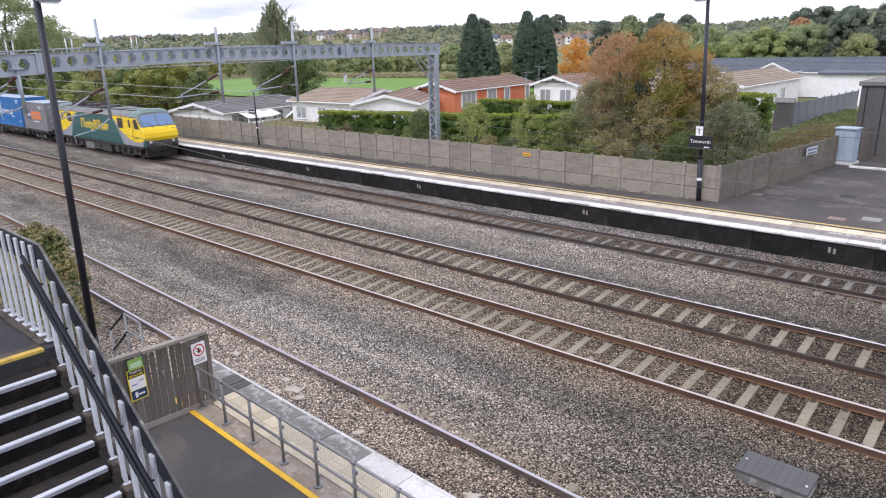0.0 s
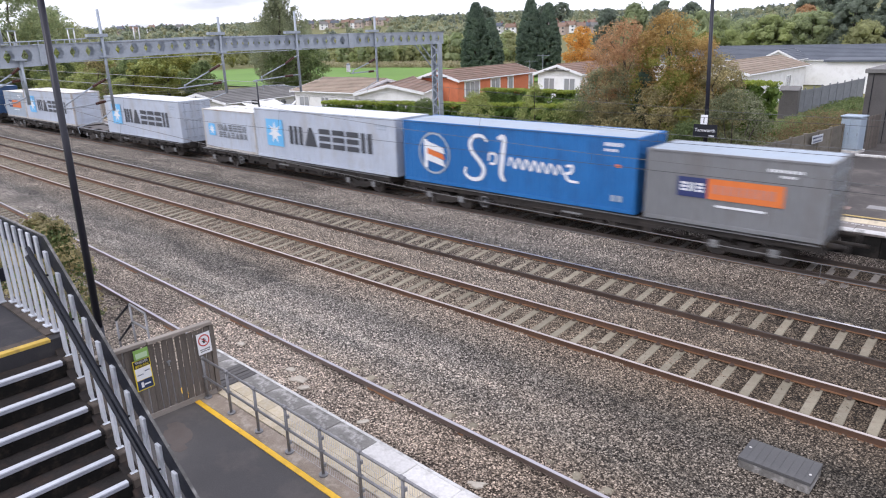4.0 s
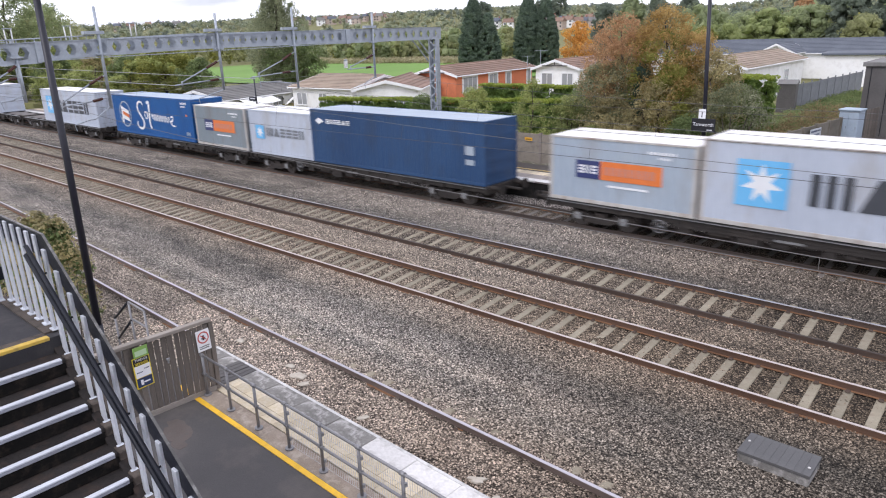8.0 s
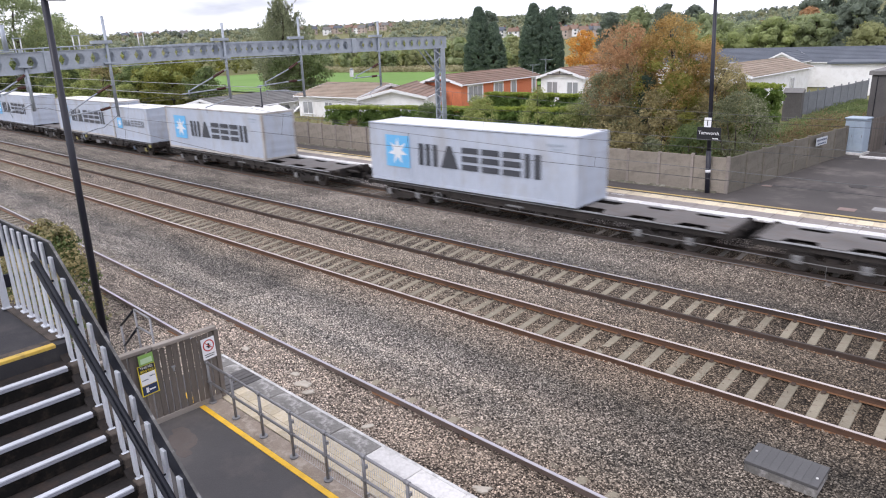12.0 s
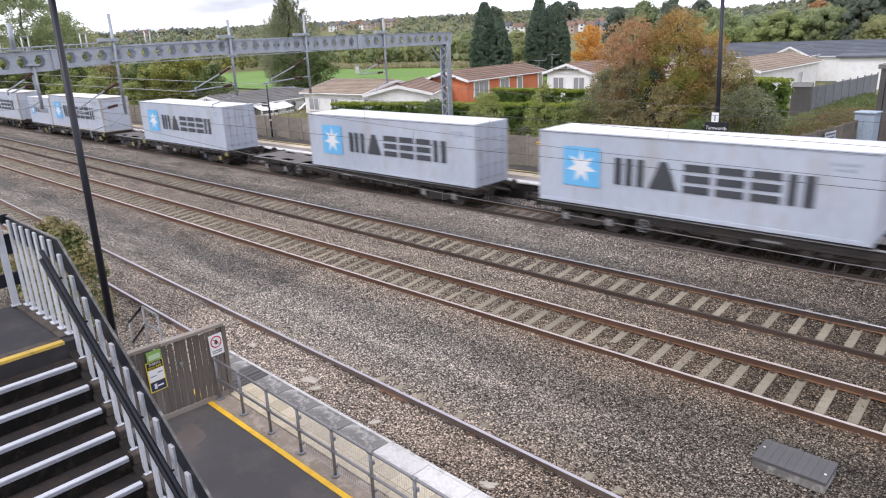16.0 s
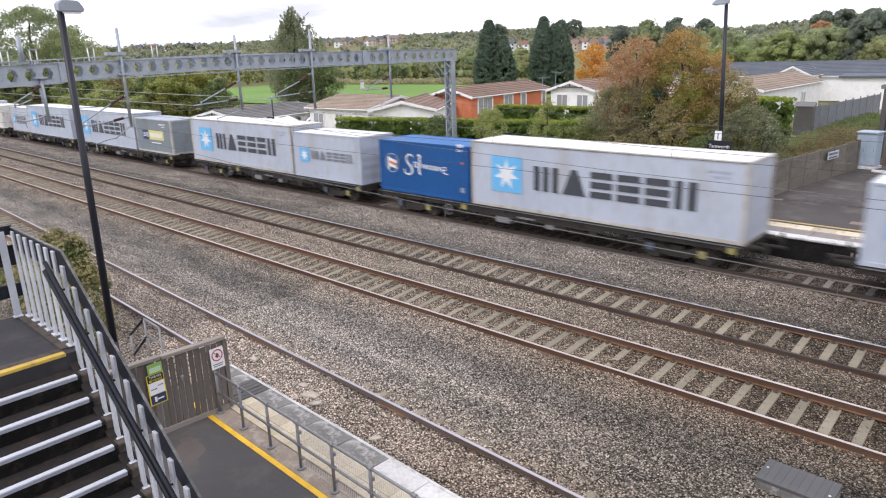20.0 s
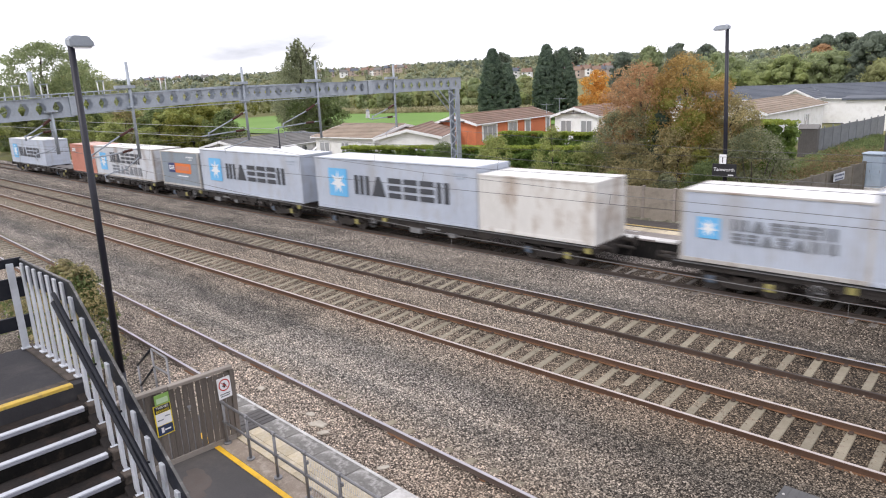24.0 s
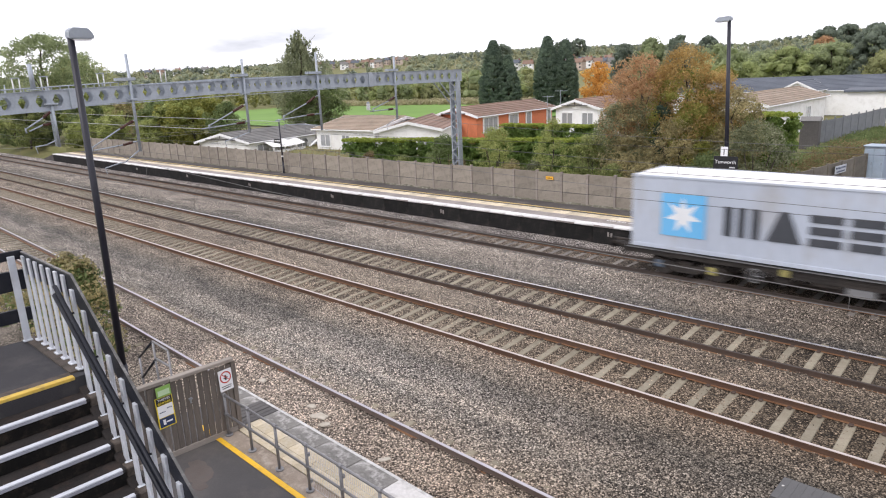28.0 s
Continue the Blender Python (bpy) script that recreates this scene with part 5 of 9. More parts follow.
# ---- cabinet and yard beyond the wall ----
cab = thing("equipment_cabinet", "pale blue-grey steel equipment cabinet on a plinth", "cabinet", pose(-8.12, 43.35, PLAT, 0, 0, -8))
part("body", blocks((-0.50, 0.50, -0.45, 0.45, 0.12, 1.92), bevel=0.015), CABINET, cab)
part("lid", blocks((-0.56, 0.56, -0.52, 0.52, 1.92, 2.02), bevel=0.03), CABINET, cab)
part("plinth", blocks((-0.58, 0.58, -0.55, 0.55, -0.02, 0.12), bevel=0.01), COPING, cab)
for x in (-0.48, 0.01):
    d = part("door", blocks((x, x + 0.47, -0.475, -0.45, 0.2, 1.85), bevel=0.006), CABINET, cab)
    part("handle", blocks((x + 0.38, x + 0.41, -0.50, -0.475, 0.95, 1.10), bevel=0.005), GALV_DARK, d)
shed = thing("dark_building", "dark clad flat-roofed building beside the yard", "building", pose(-8.55, 47.5, PLAT))
part("wall", blocks((0.0, 9.0, 0.0, 6.0, -0.4, 4.05)), DARK_CLAD, shed)
part("roof", blocks((-0.15, 9.2, -0.15, 6.2, 4.05, 4.3), bevel=0.02), ROOF_GREY, shed)
for i in range(10):
    part("cladding_rib", blocks((0.3 + 0.9 * i, 0.34 + 0.9 * i, -0.03, 0.0, -0.1, 4.0)), BLACK_PAINT, shed)
kerb = single("yard_kerb", blocks((-7.6, 6, 42.0, 42.14, PLAT - 0.1, PLAT + 0.10), bevel=0.015), WHITE_LINE, "white painted kerb at the yard edge", "kerb", kind="structure")
tfence = thing("timber_screen", "low brown timber screen behind the cabinet", "fence", pose(-7.4, 45.0, PLAT, 0, 0, 82))
for i in range(12):
    part("board", blocks((-0.07, 0.07, -0.012, 0.012, 0, 1.9 + 0.02 * math.sin(i * 4)), bevel=0.004), TIMBER, tfence, place=pose(-0.9 + 0.16 * i, 0, 0))

pal = thing("sheet_fence", "grey corrugated steel sheet fence along the park homes", "fence", pose(-15.75, 58.0, 0.95, 0, 0, math.degrees(math.atan2(19.5, 1.55))))
sheet = bmesh.new()
prev = None
for k in range(33):
    x = 0.02 + 1.92 * k / 32
    d = 0.022 * (k // 2 % 2)
    cur = [sheet.verts.new((x, d - 0.03, z)) for z in (0.03, 1.83)]
    if prev:
        sheet.faces.new((prev[0], cur[0], cur[1], prev[1]))
    prev = cur
sheet_me = mesh_of("sheet", sheet, PALISADE)
post_pal = mesh_of("post", blocks((-0.05, 0.05, -0.055, 0.045, -0.3, 1.98), bevel=0.008), PALISADE)
for i in range(11):
    if i < 10:
        piece("sheet", sheet_me, pal, pose(1.96 * i, 0.01 * math.sin(i * 3.0), 0.03 * math.sin(i * 1.7)))
    piece("post", post_pal, pal, pose(1.96 * i, 0, 0))
for z in (0.4, 1.5):
    part("rail", blocks((0, 19.6, 0.0, 0.05, z, z + 0.06)), PALISADE, pal)


# ---- overhead line gantry ----
GX = -27.78
gantry = thing("overhead_gantry", "grey galvanised steel overhead line gantry with pierced beam", "gantry")

def pierced_beam(y0, y1, z0, z1, x, pitch, half):
    """A castellated web: a plate with six-sided holes, with flanges top and bottom."""
    bm = bmesh.new()
    n = int((y1 - y0) / pitch)
    pitch = (y1 - y0) / n
    zm = (z0 + z1) / 2
    hw, hh = pitch * 0.33, (z1 - z0) * 0.30
    for i in range(n):
        a, b = y0 + i * pitch, y0 + (i + 1) * pitch
        c = (a + b) / 2
        hexa = [(c - hw, zm), (c - hw * 0.45, zm + hh), (c + hw * 0.45, zm + hh), (c + hw, zm), (c + hw * 0.45, zm - hh), (c - hw * 0.45, zm - hh)]
        rim = [(a, zm), (a, z1), (b, z1), (b, zm), (b, z0), (a, z0)]
        for s in (-0.006, 0.006):
            hv = [bm.verts.new((x + s, p, q)) for p, q in hexa]
            rv = [bm.verts.new((x + s, p, q)) for p, q in rim]
            for k in range(6):
                bm.faces.new((rv[k], rv[(k + 1) % 6], hv[(k + 1) % 6], hv[k]))
    return bm


def sag(y):
    """The beam dips towards its near end."""
    return -0.03 * max(0.0, 15.0 - y)


def dip(bm):
    for v in bm.verts:
        v.co.z += sag(v.co.y)
    return bm


segs = ((3.0, 9.2), (9.2, 23.75), (23.75, 30.95))
for k, (a, b) in enumerate(segs):
    z0 = (7.30, 7.36, 7.36)[k]
    for x in (GX - 0.22, GX + 0.22):
        bm = pierced_beam(a + 0.25, b - 0.25, z0, 8.0, x, 0.56, 0.1)
        for e0, e1 in ((a + 0.01, a + 0.25), (b - 0.25, b - 0.01)):
            box(bm, x - 0.006, x + 0.006, e0, e1, z0, 8.0)
        box(bm, x - 0.06, x + 0.06, a + 0.01, b - 0.01, 8.0, 8.02)
        box(bm, x - 0.06, x + 0.06, a + 0.01, b - 0.01, z0 - 0.02, z0)
        part("beam_web", dip(bm), GALV, gantry)
    bm = bmesh.new()
    yy = a + 0.4
    while yy < b:
        box(bm, GX - 0.215, GX + 0.215, yy, yy + 0.05, z0 + 0.02, z0 + 0.07)
        box(bm, GX - 0.215, GX + 0.215, yy, yy + 0.05, 7.92, 7.97)
        yy += 1.12
    part("beam_ties", dip(bm), GALV, gantry)
for yj in (9.2, 23.75):
    part("splice_plate", blocks((GX - 0.30, GX + 0.30, yj - 0.14, yj + 0.14, 7.31 + sag(yj), 8.025 + sag(yj)), bevel=0.008), GALV, gantry)
tray = thing("cable_rail", "thin pale rail on short posts along the gantry beam", "rail")
bm = bmesh.new()
for y0, y1 in ((3.2, 6.0), (6.0, 9.0), (9.0, 11.2)):
    tube(bm, (GX + 0.22, y0, 8.13 + sag(y0)), (GX + 0.22, y1, 8.13 + sag(y1)), 0.022, seg=6)
part("top_rail", bm, GALV, tray)
for k in range(26):
    yk = 3.4 + 0.3 * k
    part("post", blocks((GX + 0.205, GX + 0.235, yk - 0.015, yk + 0.015, 8.02 + sag(yk), 8.12 + sag(yk))), GALV, tray)

def lattice_mast(bm_sink, y, z0, z1, x=GX, w=0.58):
    """Two upright channels, their webs facing along the line, joined by zigzag flats front and back."""
    for e in (-1, 1):
        xo = x + e * w / 2
        xi = xo - e * 0.085
        part("leg_channel", blocks((min(xo, xo - e * 0.014), max(xo, xo - e * 0.014), y - 0.17, y + 0.17, z0, z1),
                                   (min(xi, xo - e * 0.015), max(xi, xo - e * 0.015), y - 0.17, y - 0.155, z0, z1),
                                   (min(xi, xo - e * 0.015), max(xi, xo - e * 0.015), y + 0.155, y + 0.17, z0, z1)), GALV, bm_sink)
    n = int((z1 - z0) / 0.42)
    dz = (z1 - z0) / n
    for face in (-0.178, 0.178):
        bm = bmesh.new()
        for i in range(n):
            e = 1 if (i + (face > 0)) % 2 else -1
            za, zb = z0 + i * dz, z0 + (i + 1) * dz
            prism(bm, [(x - e * (w / 2 - 0.03), za - 0.03), (x - e * (w / 2 - 0.03), za + 0.05), (x + e * (w / 2 - 0.03), zb + 0.03), (x + e * (w / 2 - 0.03), zb - 0.05)], "y", y + face - 0.006, y + face + 0.006)
        part("lacing", bm, GALV, bm_sink, "zigzag lacing bars")


lattice_mast(gantry, 30.55, 0.2, 7.34)
part("foundation", blocks((GX - 0.6, GX + 0.6, 30.0, 31.1, -0.3, 1.1), bevel=0.02), COPING_MOSSY, gantry)
lattice_mast(gantry, 3.3, -0.6, 6.95)
for s in (-0.24, 0.24):
    part("knee_brace", tube(bmesh.new(), (GX + s, 30.3, 6.1), (GX + s, 29.0, 7.33), 0.035, seg=6), GALV, gantry)

def ribbed(bm, p, q, r=0.036):
    """A ribbed insulator between two points."""
    p, q = Vector(p), Vector(q)
    tube(bm, p, q, r, seg=10)
    for k in range(7):
        tube(bm, p.lerp(q, (k + 0.2) / 7), p.lerp(q, (k + 0.7) / 7), r * 1.75, r * 1.3, 12)
    return bm


def cantilever(y_drop, top, low, up, lower, reg, plate=-0.55):
    """A drop tube on the beam with two arms, each with its insulator, and a registration arm.
    up, lower: (y, z) at the tube, at the insulator's two ends and at the tip; reg: (y, z) from the tube to the clip."""
    x = GX + 0.30
    t = thing("drop_arm", "galvanised drop tube and cantilever arm with brown insulators", "overhead arm", group="overhead arms on the gantry")
    part("drop_tube", tube(bmesh.new(), (x, y_drop, low), (x, y_drop, top), 0.060, 0.055, 12), GALV, t)
    part("clamp_plate", blocks((x - 0.14, x + 0.10, y_drop - 0.20, y_drop + 0.20, 7.30, 7.36), bevel=0.006), GALV, t)
    if top > 8:
        part("clamp_plate", blocks((x - 0.14, x + 0.10, min(y_drop + plate, y_drop - 0.2), y_drop + 0.20, 8.05, 8.17), bevel=0.006), GALV, t)
    for arm in (up, lower):
        a, i0, i1, e = [Vector((x + 0.02, *p)) for p in arm]
        part("bracket_tube", tube(bmesh.new(), a, i0, 0.024, seg=8), GALV, t)
        part("bracket_tube", tube(bmesh.new(), i1, e, 0.028, seg=8), GALV, t)
        part("insulator", ribbed(bmesh.new(), i0, i1), INSULATOR, t, "ribbed brown insulator")
    tip, low_tip = Vector((x + 0.02, *up[3])), Vector((x + 0.02, *lower[3]))
    part("tip_clamp", tube(bmesh.new(), tip + Vector((0, 0, 0.05)), Vector((tip.x, tip.y, low_tip.z - 0.06)), 0.03, seg=8), GALV, t)
    pts = [(x + 0.02, *p) for p in reg]
    part("registration_arm", path_tube(bmesh.new(), pts, 0.022, 8), GALV, t)
    part("registration_drop", tube(bmesh.new(), pts[-1], (pts[-1][0], pts[-1][1] + 0.05, pts[-1][2] - 0.24), 0.014, seg=6), GALV, t)
    return t


cantilever(11.32, 9.05, 5.30, ((11.28, 6.55), (11.20, 6.50), (10.65, 6.25), (9.50, 5.62)), ((11.28, 5.70), (11.05, 5.68), (10.66, 5.61), (9.55, 5.52)), ((11.28, 5.36), (10.66, 4.94), (10.45, 4.93), (9.86, 4.80)))
cantilever(16.31, 8.80, 5.60, ((16.28, 6.87), (16.13, 6.80), (15.58, 6.57), (14.38, 6.05)), ((16.28, 6.09), (16.10, 6.07), (15.68, 6.04), (14.07, 5.95)), ((16.31, 5.62), (15.52, 5.42), (15.04, 5.32)))
cantilever(20.33, 9.05, 5.35, ((20.30, 7.05), (20.07, 6.97), (19.54, 6.70), (18.18, 6.18)), ((20.30, 6.16), (19.92, 6.15), (19.46, 6.13), (17.72, 6.02)), ((20.28, 5.58), (19.2, 5.72), (18.18, 5.80)), -0.62)
cantilever(25.44, 8.85, 5.50, ((25.42, 6.78), (25.28, 6.68), (24.84, 6.51), (23.72, 6.16)), ((25.42, 6.08), (25.14, 6.07), (24.78, 6.06), (23.50, 6.05)), ((25.40, 5.56), (25.0, 5.42), (24.62, 5.24)), -0.58)
cantilever(8.39, 7.30, 5.78, ((8.36, 7.10), (8.30, 7.05), (8.02, 6.86), (7.40, 6.50)), ((8.36, 6.64), (8.25, 6.63), (7.98, 6.61), (7.50, 6.42)), ((8.36, 6.05), (8.0, 5.9), (7.6, 5.85)))
pot = thing("pot_insulator", "pale pot insulator on the arm over the far track", "insulator")
part("body", ribbed(bmesh.new(), (GX + 0.32, 23.41, 6.12), (GX + 0.32, 23.41, 6.46), 0.07), UPVC, pot)
part("cap", tube(bmesh.new(), (GX + 0.32, 23.41, 6.46), (GX + 0.32, 23.41, 6.55), 0.10, 0.05, 12), GALV, pot)
stub = thing("short_mast", "short galvanised tube standing on the gantry beam", "mast")
part("tube", tube(bmesh.new(), (GX + 0.30, 7.90, 7.85), (GX + 0.30, 7.90, 8.75), 0.085, 0.075, 12), GALV, stub)
part("clamp_plate", blocks((GX + 0.20, GX + 0.42, 7.70, 8.10, 7.83, 7.87), bevel=0.006), GALV, stub)
for yk in (7.42, 8.33, 10.30, 12.75):
    pst = thing("insulator_stand", "pair of short pale posts with a cap on the gantry beam", "insulator stand", group="insulator stands on the gantry")
    zk = 8.02 + sag(yk)
    for d in (-0.10, 0.10):
        part("post", tube(bmesh.new(), (GX + 0.16, yk + d, zk), (GX + 0.16, yk + d * 1.1, zk + 0.47), 0.026, 0.022, 8), UPVC, pst)
    part("cap", blocks((GX + 0.11, GX + 0.21, yk - 0.15, yk + 0.15, zk + 0.47, zk + 0.50), bevel=0.006), GALV, pst)

# wires: a contact wire and a messenger over each track, hung between supports
def wire_run(label, y, z_c, z_m, group, low_mat=COPPER_WIRE, high_mat=CATENARY):
    t = thing("overhead_wire", label, "overhead wire", group=group)
    span = 52.0
    xs = []
    x = GX - 8 * span
    while x < 480:
        xs.append(x)
        x += span
    c_pts = [(x, y + (0.2 if i % 2 else -0.2), z_c) for i, x in enumerate(xs)]
    def strand(name, pts, mat, lab):
        ob = new(name, array_mesh(name, *line_tube(pts, 0.0068), mat))
        ob.parent = t
        tagged(ob, lab)
    strand("contact_wire", c_pts, low_mat, "dark contact wire")
    mp = []
    for i, (a, b) in enumerate(zip(xs, xs[1:])):
        for k in range(8):
            f = k / 8
            mp.append((a + (b - a) * f, y, z_m - 4 * f * (1 - f) * (z_m - z_c) * 0.85))
    mp.append((xs[-1], y, z_m))
    strand("messenger_wire", mp, high_mat, "grey messenger wire")
    for i, (a, b) in enumerate(zip(xs, xs[1:])):
        if -150 < a < 60:
            for k in range(1, 8):
                f = k / 8
                part("dropper", tube(bmesh.new(), (a + (b - a) * f, y + (0.2 - 0.4 * f) * (1 if i % 2 else -1), z_c), (a + (b - a) * f, y, z_m - 4 * f * (1 - f) * (z_m - z_c) * 0.85), 0.004, seg=4), low_mat, t)


wire_run("overhead wires above the near track", 8.9, 4.70, 5.85, "overhead wires", WIRE_GREY, WIRE_GREY)
wire_run("overhead wires above the second track", 14.7, 4.60, 5.75, "overhead wires")
wire_run("overhead wires above the third track", 18.45, 4.66, 5.8, "overhead wires")
wire_run("overhead wires above the far track", 24.25, 4.70, 5.85, "overhead wires")

for fy, z_far, z_near in ((14.2, 7.0, 5.93), (18.0, 7.5, 5.95)):
    fw = thing("feeder_wire", "pale grey feeder wire running up to the gantry", "overhead wire", group="overhead wires")
    run_x = np.linspace(-150.0, GX + 0.3, 14)
    bow = (run_x - run_x[0]) / (run_x[-1] - run_x[0])
    ob = new("strand", array_mesh("strand", *line_tube([(float(x), fy, z_far + (z_near - z_far) * float(b) - 0.5 * float(b * (1 - b))) for x, b in zip(run_x, bow)], 0.013), FEEDER))
    ob.parent = fw

# gantries farther up the line
def plain_gantry(x, y0, y1, label):
    g = thing("distant_gantry", label, "gantry", group="distant gantries")
    for y in (y0, y1):
        hw = 0.17 if x > -120 else 0.14
        part("mast", blocks((x - hw, x + hw, y - hw, y + hw, -0.5, 8.6), bevel=0.01), GALV, g)
    bm = bmesh.new()
    for s in (-0.2, 0.2):
        for z in (7.35, 8.0):
            box(bm, x + s - 0.05, x + s + 0.05, y0, y1, z - 0.05, z + 0.05)
        n = int((y1 - y0) / 0.9)
        for i in range(n):
            a, b = y0 + i * (y1 - y0) / n, y0 + (i + 1) * (y1 - y0) / n
            tube(bm, (x + s, a, 7.4 if i % 2 else 7.95), (x + s, b, 7.95 if i % 2 else 7.4), 0.03, seg=5)
    part("beam", bm, GALV, g)
    for y in (11.4, 16.5, 20.5, 25.7):
        p = part("drop_tube", tube(bmesh.new(), (x + 0.3, y, 5.5), (x + 0.3, y, 9.1), 0.075, seg=8), GALV, g)
        part("strut", tube(bmesh.new(), (x + 0.3, y, 6.8), (x + 0.2, y - 2.0, 6.0), 0.03, seg=6), GALV, p)
        part("strut", tube(bmesh.new(), (x + 0.3, y, 5.8), (x + 0.2, y - 2.1, 5.6), 0.03, seg=6), GALV, p)


for gx in (-101.0, -142.0, -184.0, -236.0, -288.0):
    plain_gantry(gx, 4.0, 30.6 if gx > -120 else 28.5, "grey steel overhead gantry farther up the line")


# ---- train materials ----
def train_paint(name, c1, c2, dirt, amt=0.4, rough=0.5):
    return surface(name, c1, c2, rough, big=0.5, small=7.0, bump=0.04, dirt=dirt, dirt_amt=amt, stretch=(0.8, 1, 0.35))


# the walls' bluish shade is mixed into this paint; BOX_ROOF keeps the lit white
BOX_WHITE_SHADED = train_paint("box_pale_grey_shaded", (0.400, 0.442, 0.515), (0.495, 0.540, 0.615), (0.33, 0.295, 0.255), 0.5)
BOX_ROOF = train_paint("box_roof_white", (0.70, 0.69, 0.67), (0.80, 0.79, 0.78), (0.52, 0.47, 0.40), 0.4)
BOX_DIRTY = train_paint("box_dirty_white", (0.485, 0.505, 0.535), (0.60, 0.62, 0.645), (0.26, 0.18, 0.12), 0.75)
BOX_IVORY = train_paint("box_dirty_cream", (0.60, 0.585, 0.55), (0.72, 0.705, 0.67), (0.26, 0.17, 0.10), 0.8)
BOX_GREY = train_paint("box_blue_grey", (0.175, 0.215, 0.24), (0.24, 0.28, 0.305), (0.17, 0.135, 0.11), 0.5)
BOX_STEEL = train_paint("box_pale_blue", (0.30, 0.36, 0.43), (0.38, 0.44, 0.50), (0.27, 0.24, 0.21), 0.4)
BOX_SLATE = train_paint("box_slate_blue", (0.205, 0.245, 0.285), (0.275, 0.318, 0.36), (0.20, 0.16, 0.13), 0.5)
BOX_BLUE = train_paint("box_bright_blue", (0.015, 0.120, 0.34), (0.026, 0.158, 0.42), (0.02, 0.06, 0.16), 0.5)
BOX_ROYAL = train_paint("box_royal_blue", (0.006, 0.070, 0.235), (0.010, 0.094, 0.295), (0.012, 0.05, 0.14), 0.5)
BOX_NAVY = train_paint("box_navy", (0.018, 0.052, 0.13), (0.028, 0.074, 0.17), (0.03, 0.04, 0.06), 0.5)
BOX_RED = train_paint("box_rust_red", (0.43, 0.170, 0.118), (0.54, 0.240, 0.175), (0.27, 0.125, 0.085), 0.5)
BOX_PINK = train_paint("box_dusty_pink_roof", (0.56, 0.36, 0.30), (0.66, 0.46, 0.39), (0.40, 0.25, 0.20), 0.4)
BOX_FRAME_TAN = train_paint("box_frame_tan", (0.38, 0.36, 0.33), (0.50, 0.485, 0.46), (0.20, 0.12, 0.07), 0.8)
BOX_DARK = train_paint("box_dark_grey", (0.165, 0.170, 0.176), (0.22, 0.226, 0.232), (0.15, 0.13, 0.12), 0.5)
LOGO_BLUE = train_paint("logo_light_blue", (0.13, 0.42, 0.72), (0.17, 0.48, 0.78), (0.16, 0.40, 0.62), 0.3)
LOGO_WHITE = train_paint("logo_white", (0.70, 0.72, 0.74), (0.80, 0.81, 0.82), (0.55, 0.57, 0.60), 0.3)
LOGO_DARK = train_paint("logo_dark", (0.040, 0.045, 0.055), (0.065, 0.07, 0.08), (0.10, 0.10, 0.11), 0.4)
LOGO_FADED = train_paint("logo_faded_dark", (0.13, 0.145, 0.165), (0.20, 0.215, 0.235), (0.26, 0.27, 0.28), 0.6)
LOGO_ORANGE = train_paint("logo_orange", (0.62, 0.15, 0.035), (0.72, 0.20, 0.05), (0.40, 0.14, 0.06), 0.3)
LOGO_NAVY = train_paint("logo_navy", (0.025, 0.035, 0.12), (0.035, 0.05, 0.16), (0.05, 0.06, 0.12), 0.3)
LOGO_YELLOW = train_paint("logo_yellow", (0.62, 0.56, 0.20), (0.70, 0.64, 0.27), (0.45, 0.42, 0.22), 0.3)
UNDER = surface("underframe_grime", (0.016, 0.014, 0.013), (0.040, 0.034, 0.030), 0.85, big=0.9, small=14, bump=0.2, dirt=(0.085, 0.065, 0.05), dirt_amt=0.6)
DECK = surface("wagon_deck", (0.018, 0.016, 0.015), (0.042, 0.036, 0.032), 0.85, big=0.7, small=12, bump=0.15, dirt=(0.07, 0.056, 0.046), dirt_amt=0.5)
WHEEL = surface("wheel_steel", (0.06, 0.052, 0.046), (0.12, 0.105, 0.095), 0.6, metal=0.3, big=2, small=14, bump=0.1)
WAG_YELLOW = surface("wagon_yellow", (0.24, 0.215, 0.075), (0.35, 0.31, 0.11), 0.6, big=2, small=14, bump=0.05, dirt=(0.16, 0.14, 0.06), dirt_amt=0.7)
WAG_BLUE = surface("wagon_blue", (0.06, 0.085, 0.12), (0.10, 0.13, 0.17), 0.6, big=2, small=14, bump=0.05, dirt=(0.06, 0.06, 0.07), dirt_amt=0.7)
DECK_TOP = surface("wagon_deck_top", (0.10, 0.092, 0.088), (0.18, 0.168, 0.16), 0.8, big=0.7, small=12, bump=0.15, dirt=(0.12, 0.085, 0.065), dirt_amt=0.6)
WAG_PALE = surface("wagon_pale", (0.14, 0.142, 0.145), (0.24, 0.242, 0.245), 0.5, big=2, small=14, bump=0.05, dirt=(0.25, 0.24, 0.22), dirt_amt=0.6)


# ---- containers ----
def ribbed_wall(L, H, depth, pitch):
    """The corrugated long wall in the x-z plane, facing -y, at y = 0."""
    n = int(L / pitch)
    p = L / n
    xs, ys = [], []
    for i in range(n):
        for f, d in ((0.0, 0), (0.30, 0), (0.5, depth), (0.80, depth)):
            xs.append(-L / 2 + (i + f) * p)
            ys.append(d)
    xs.append(L / 2)
    ys.append(0)
    return xs, ys


def glyph_bars(bm, x0, x1, z0, z1, cells, y):
    """A row of plain bars where writing stands."""
    w = (x1 - x0) / cells
    for k in range(cells):
        a = x0 + k * w
        box(bm, a, a + w * 0.58, y - 0.006, y, z0, z1)
    return bm


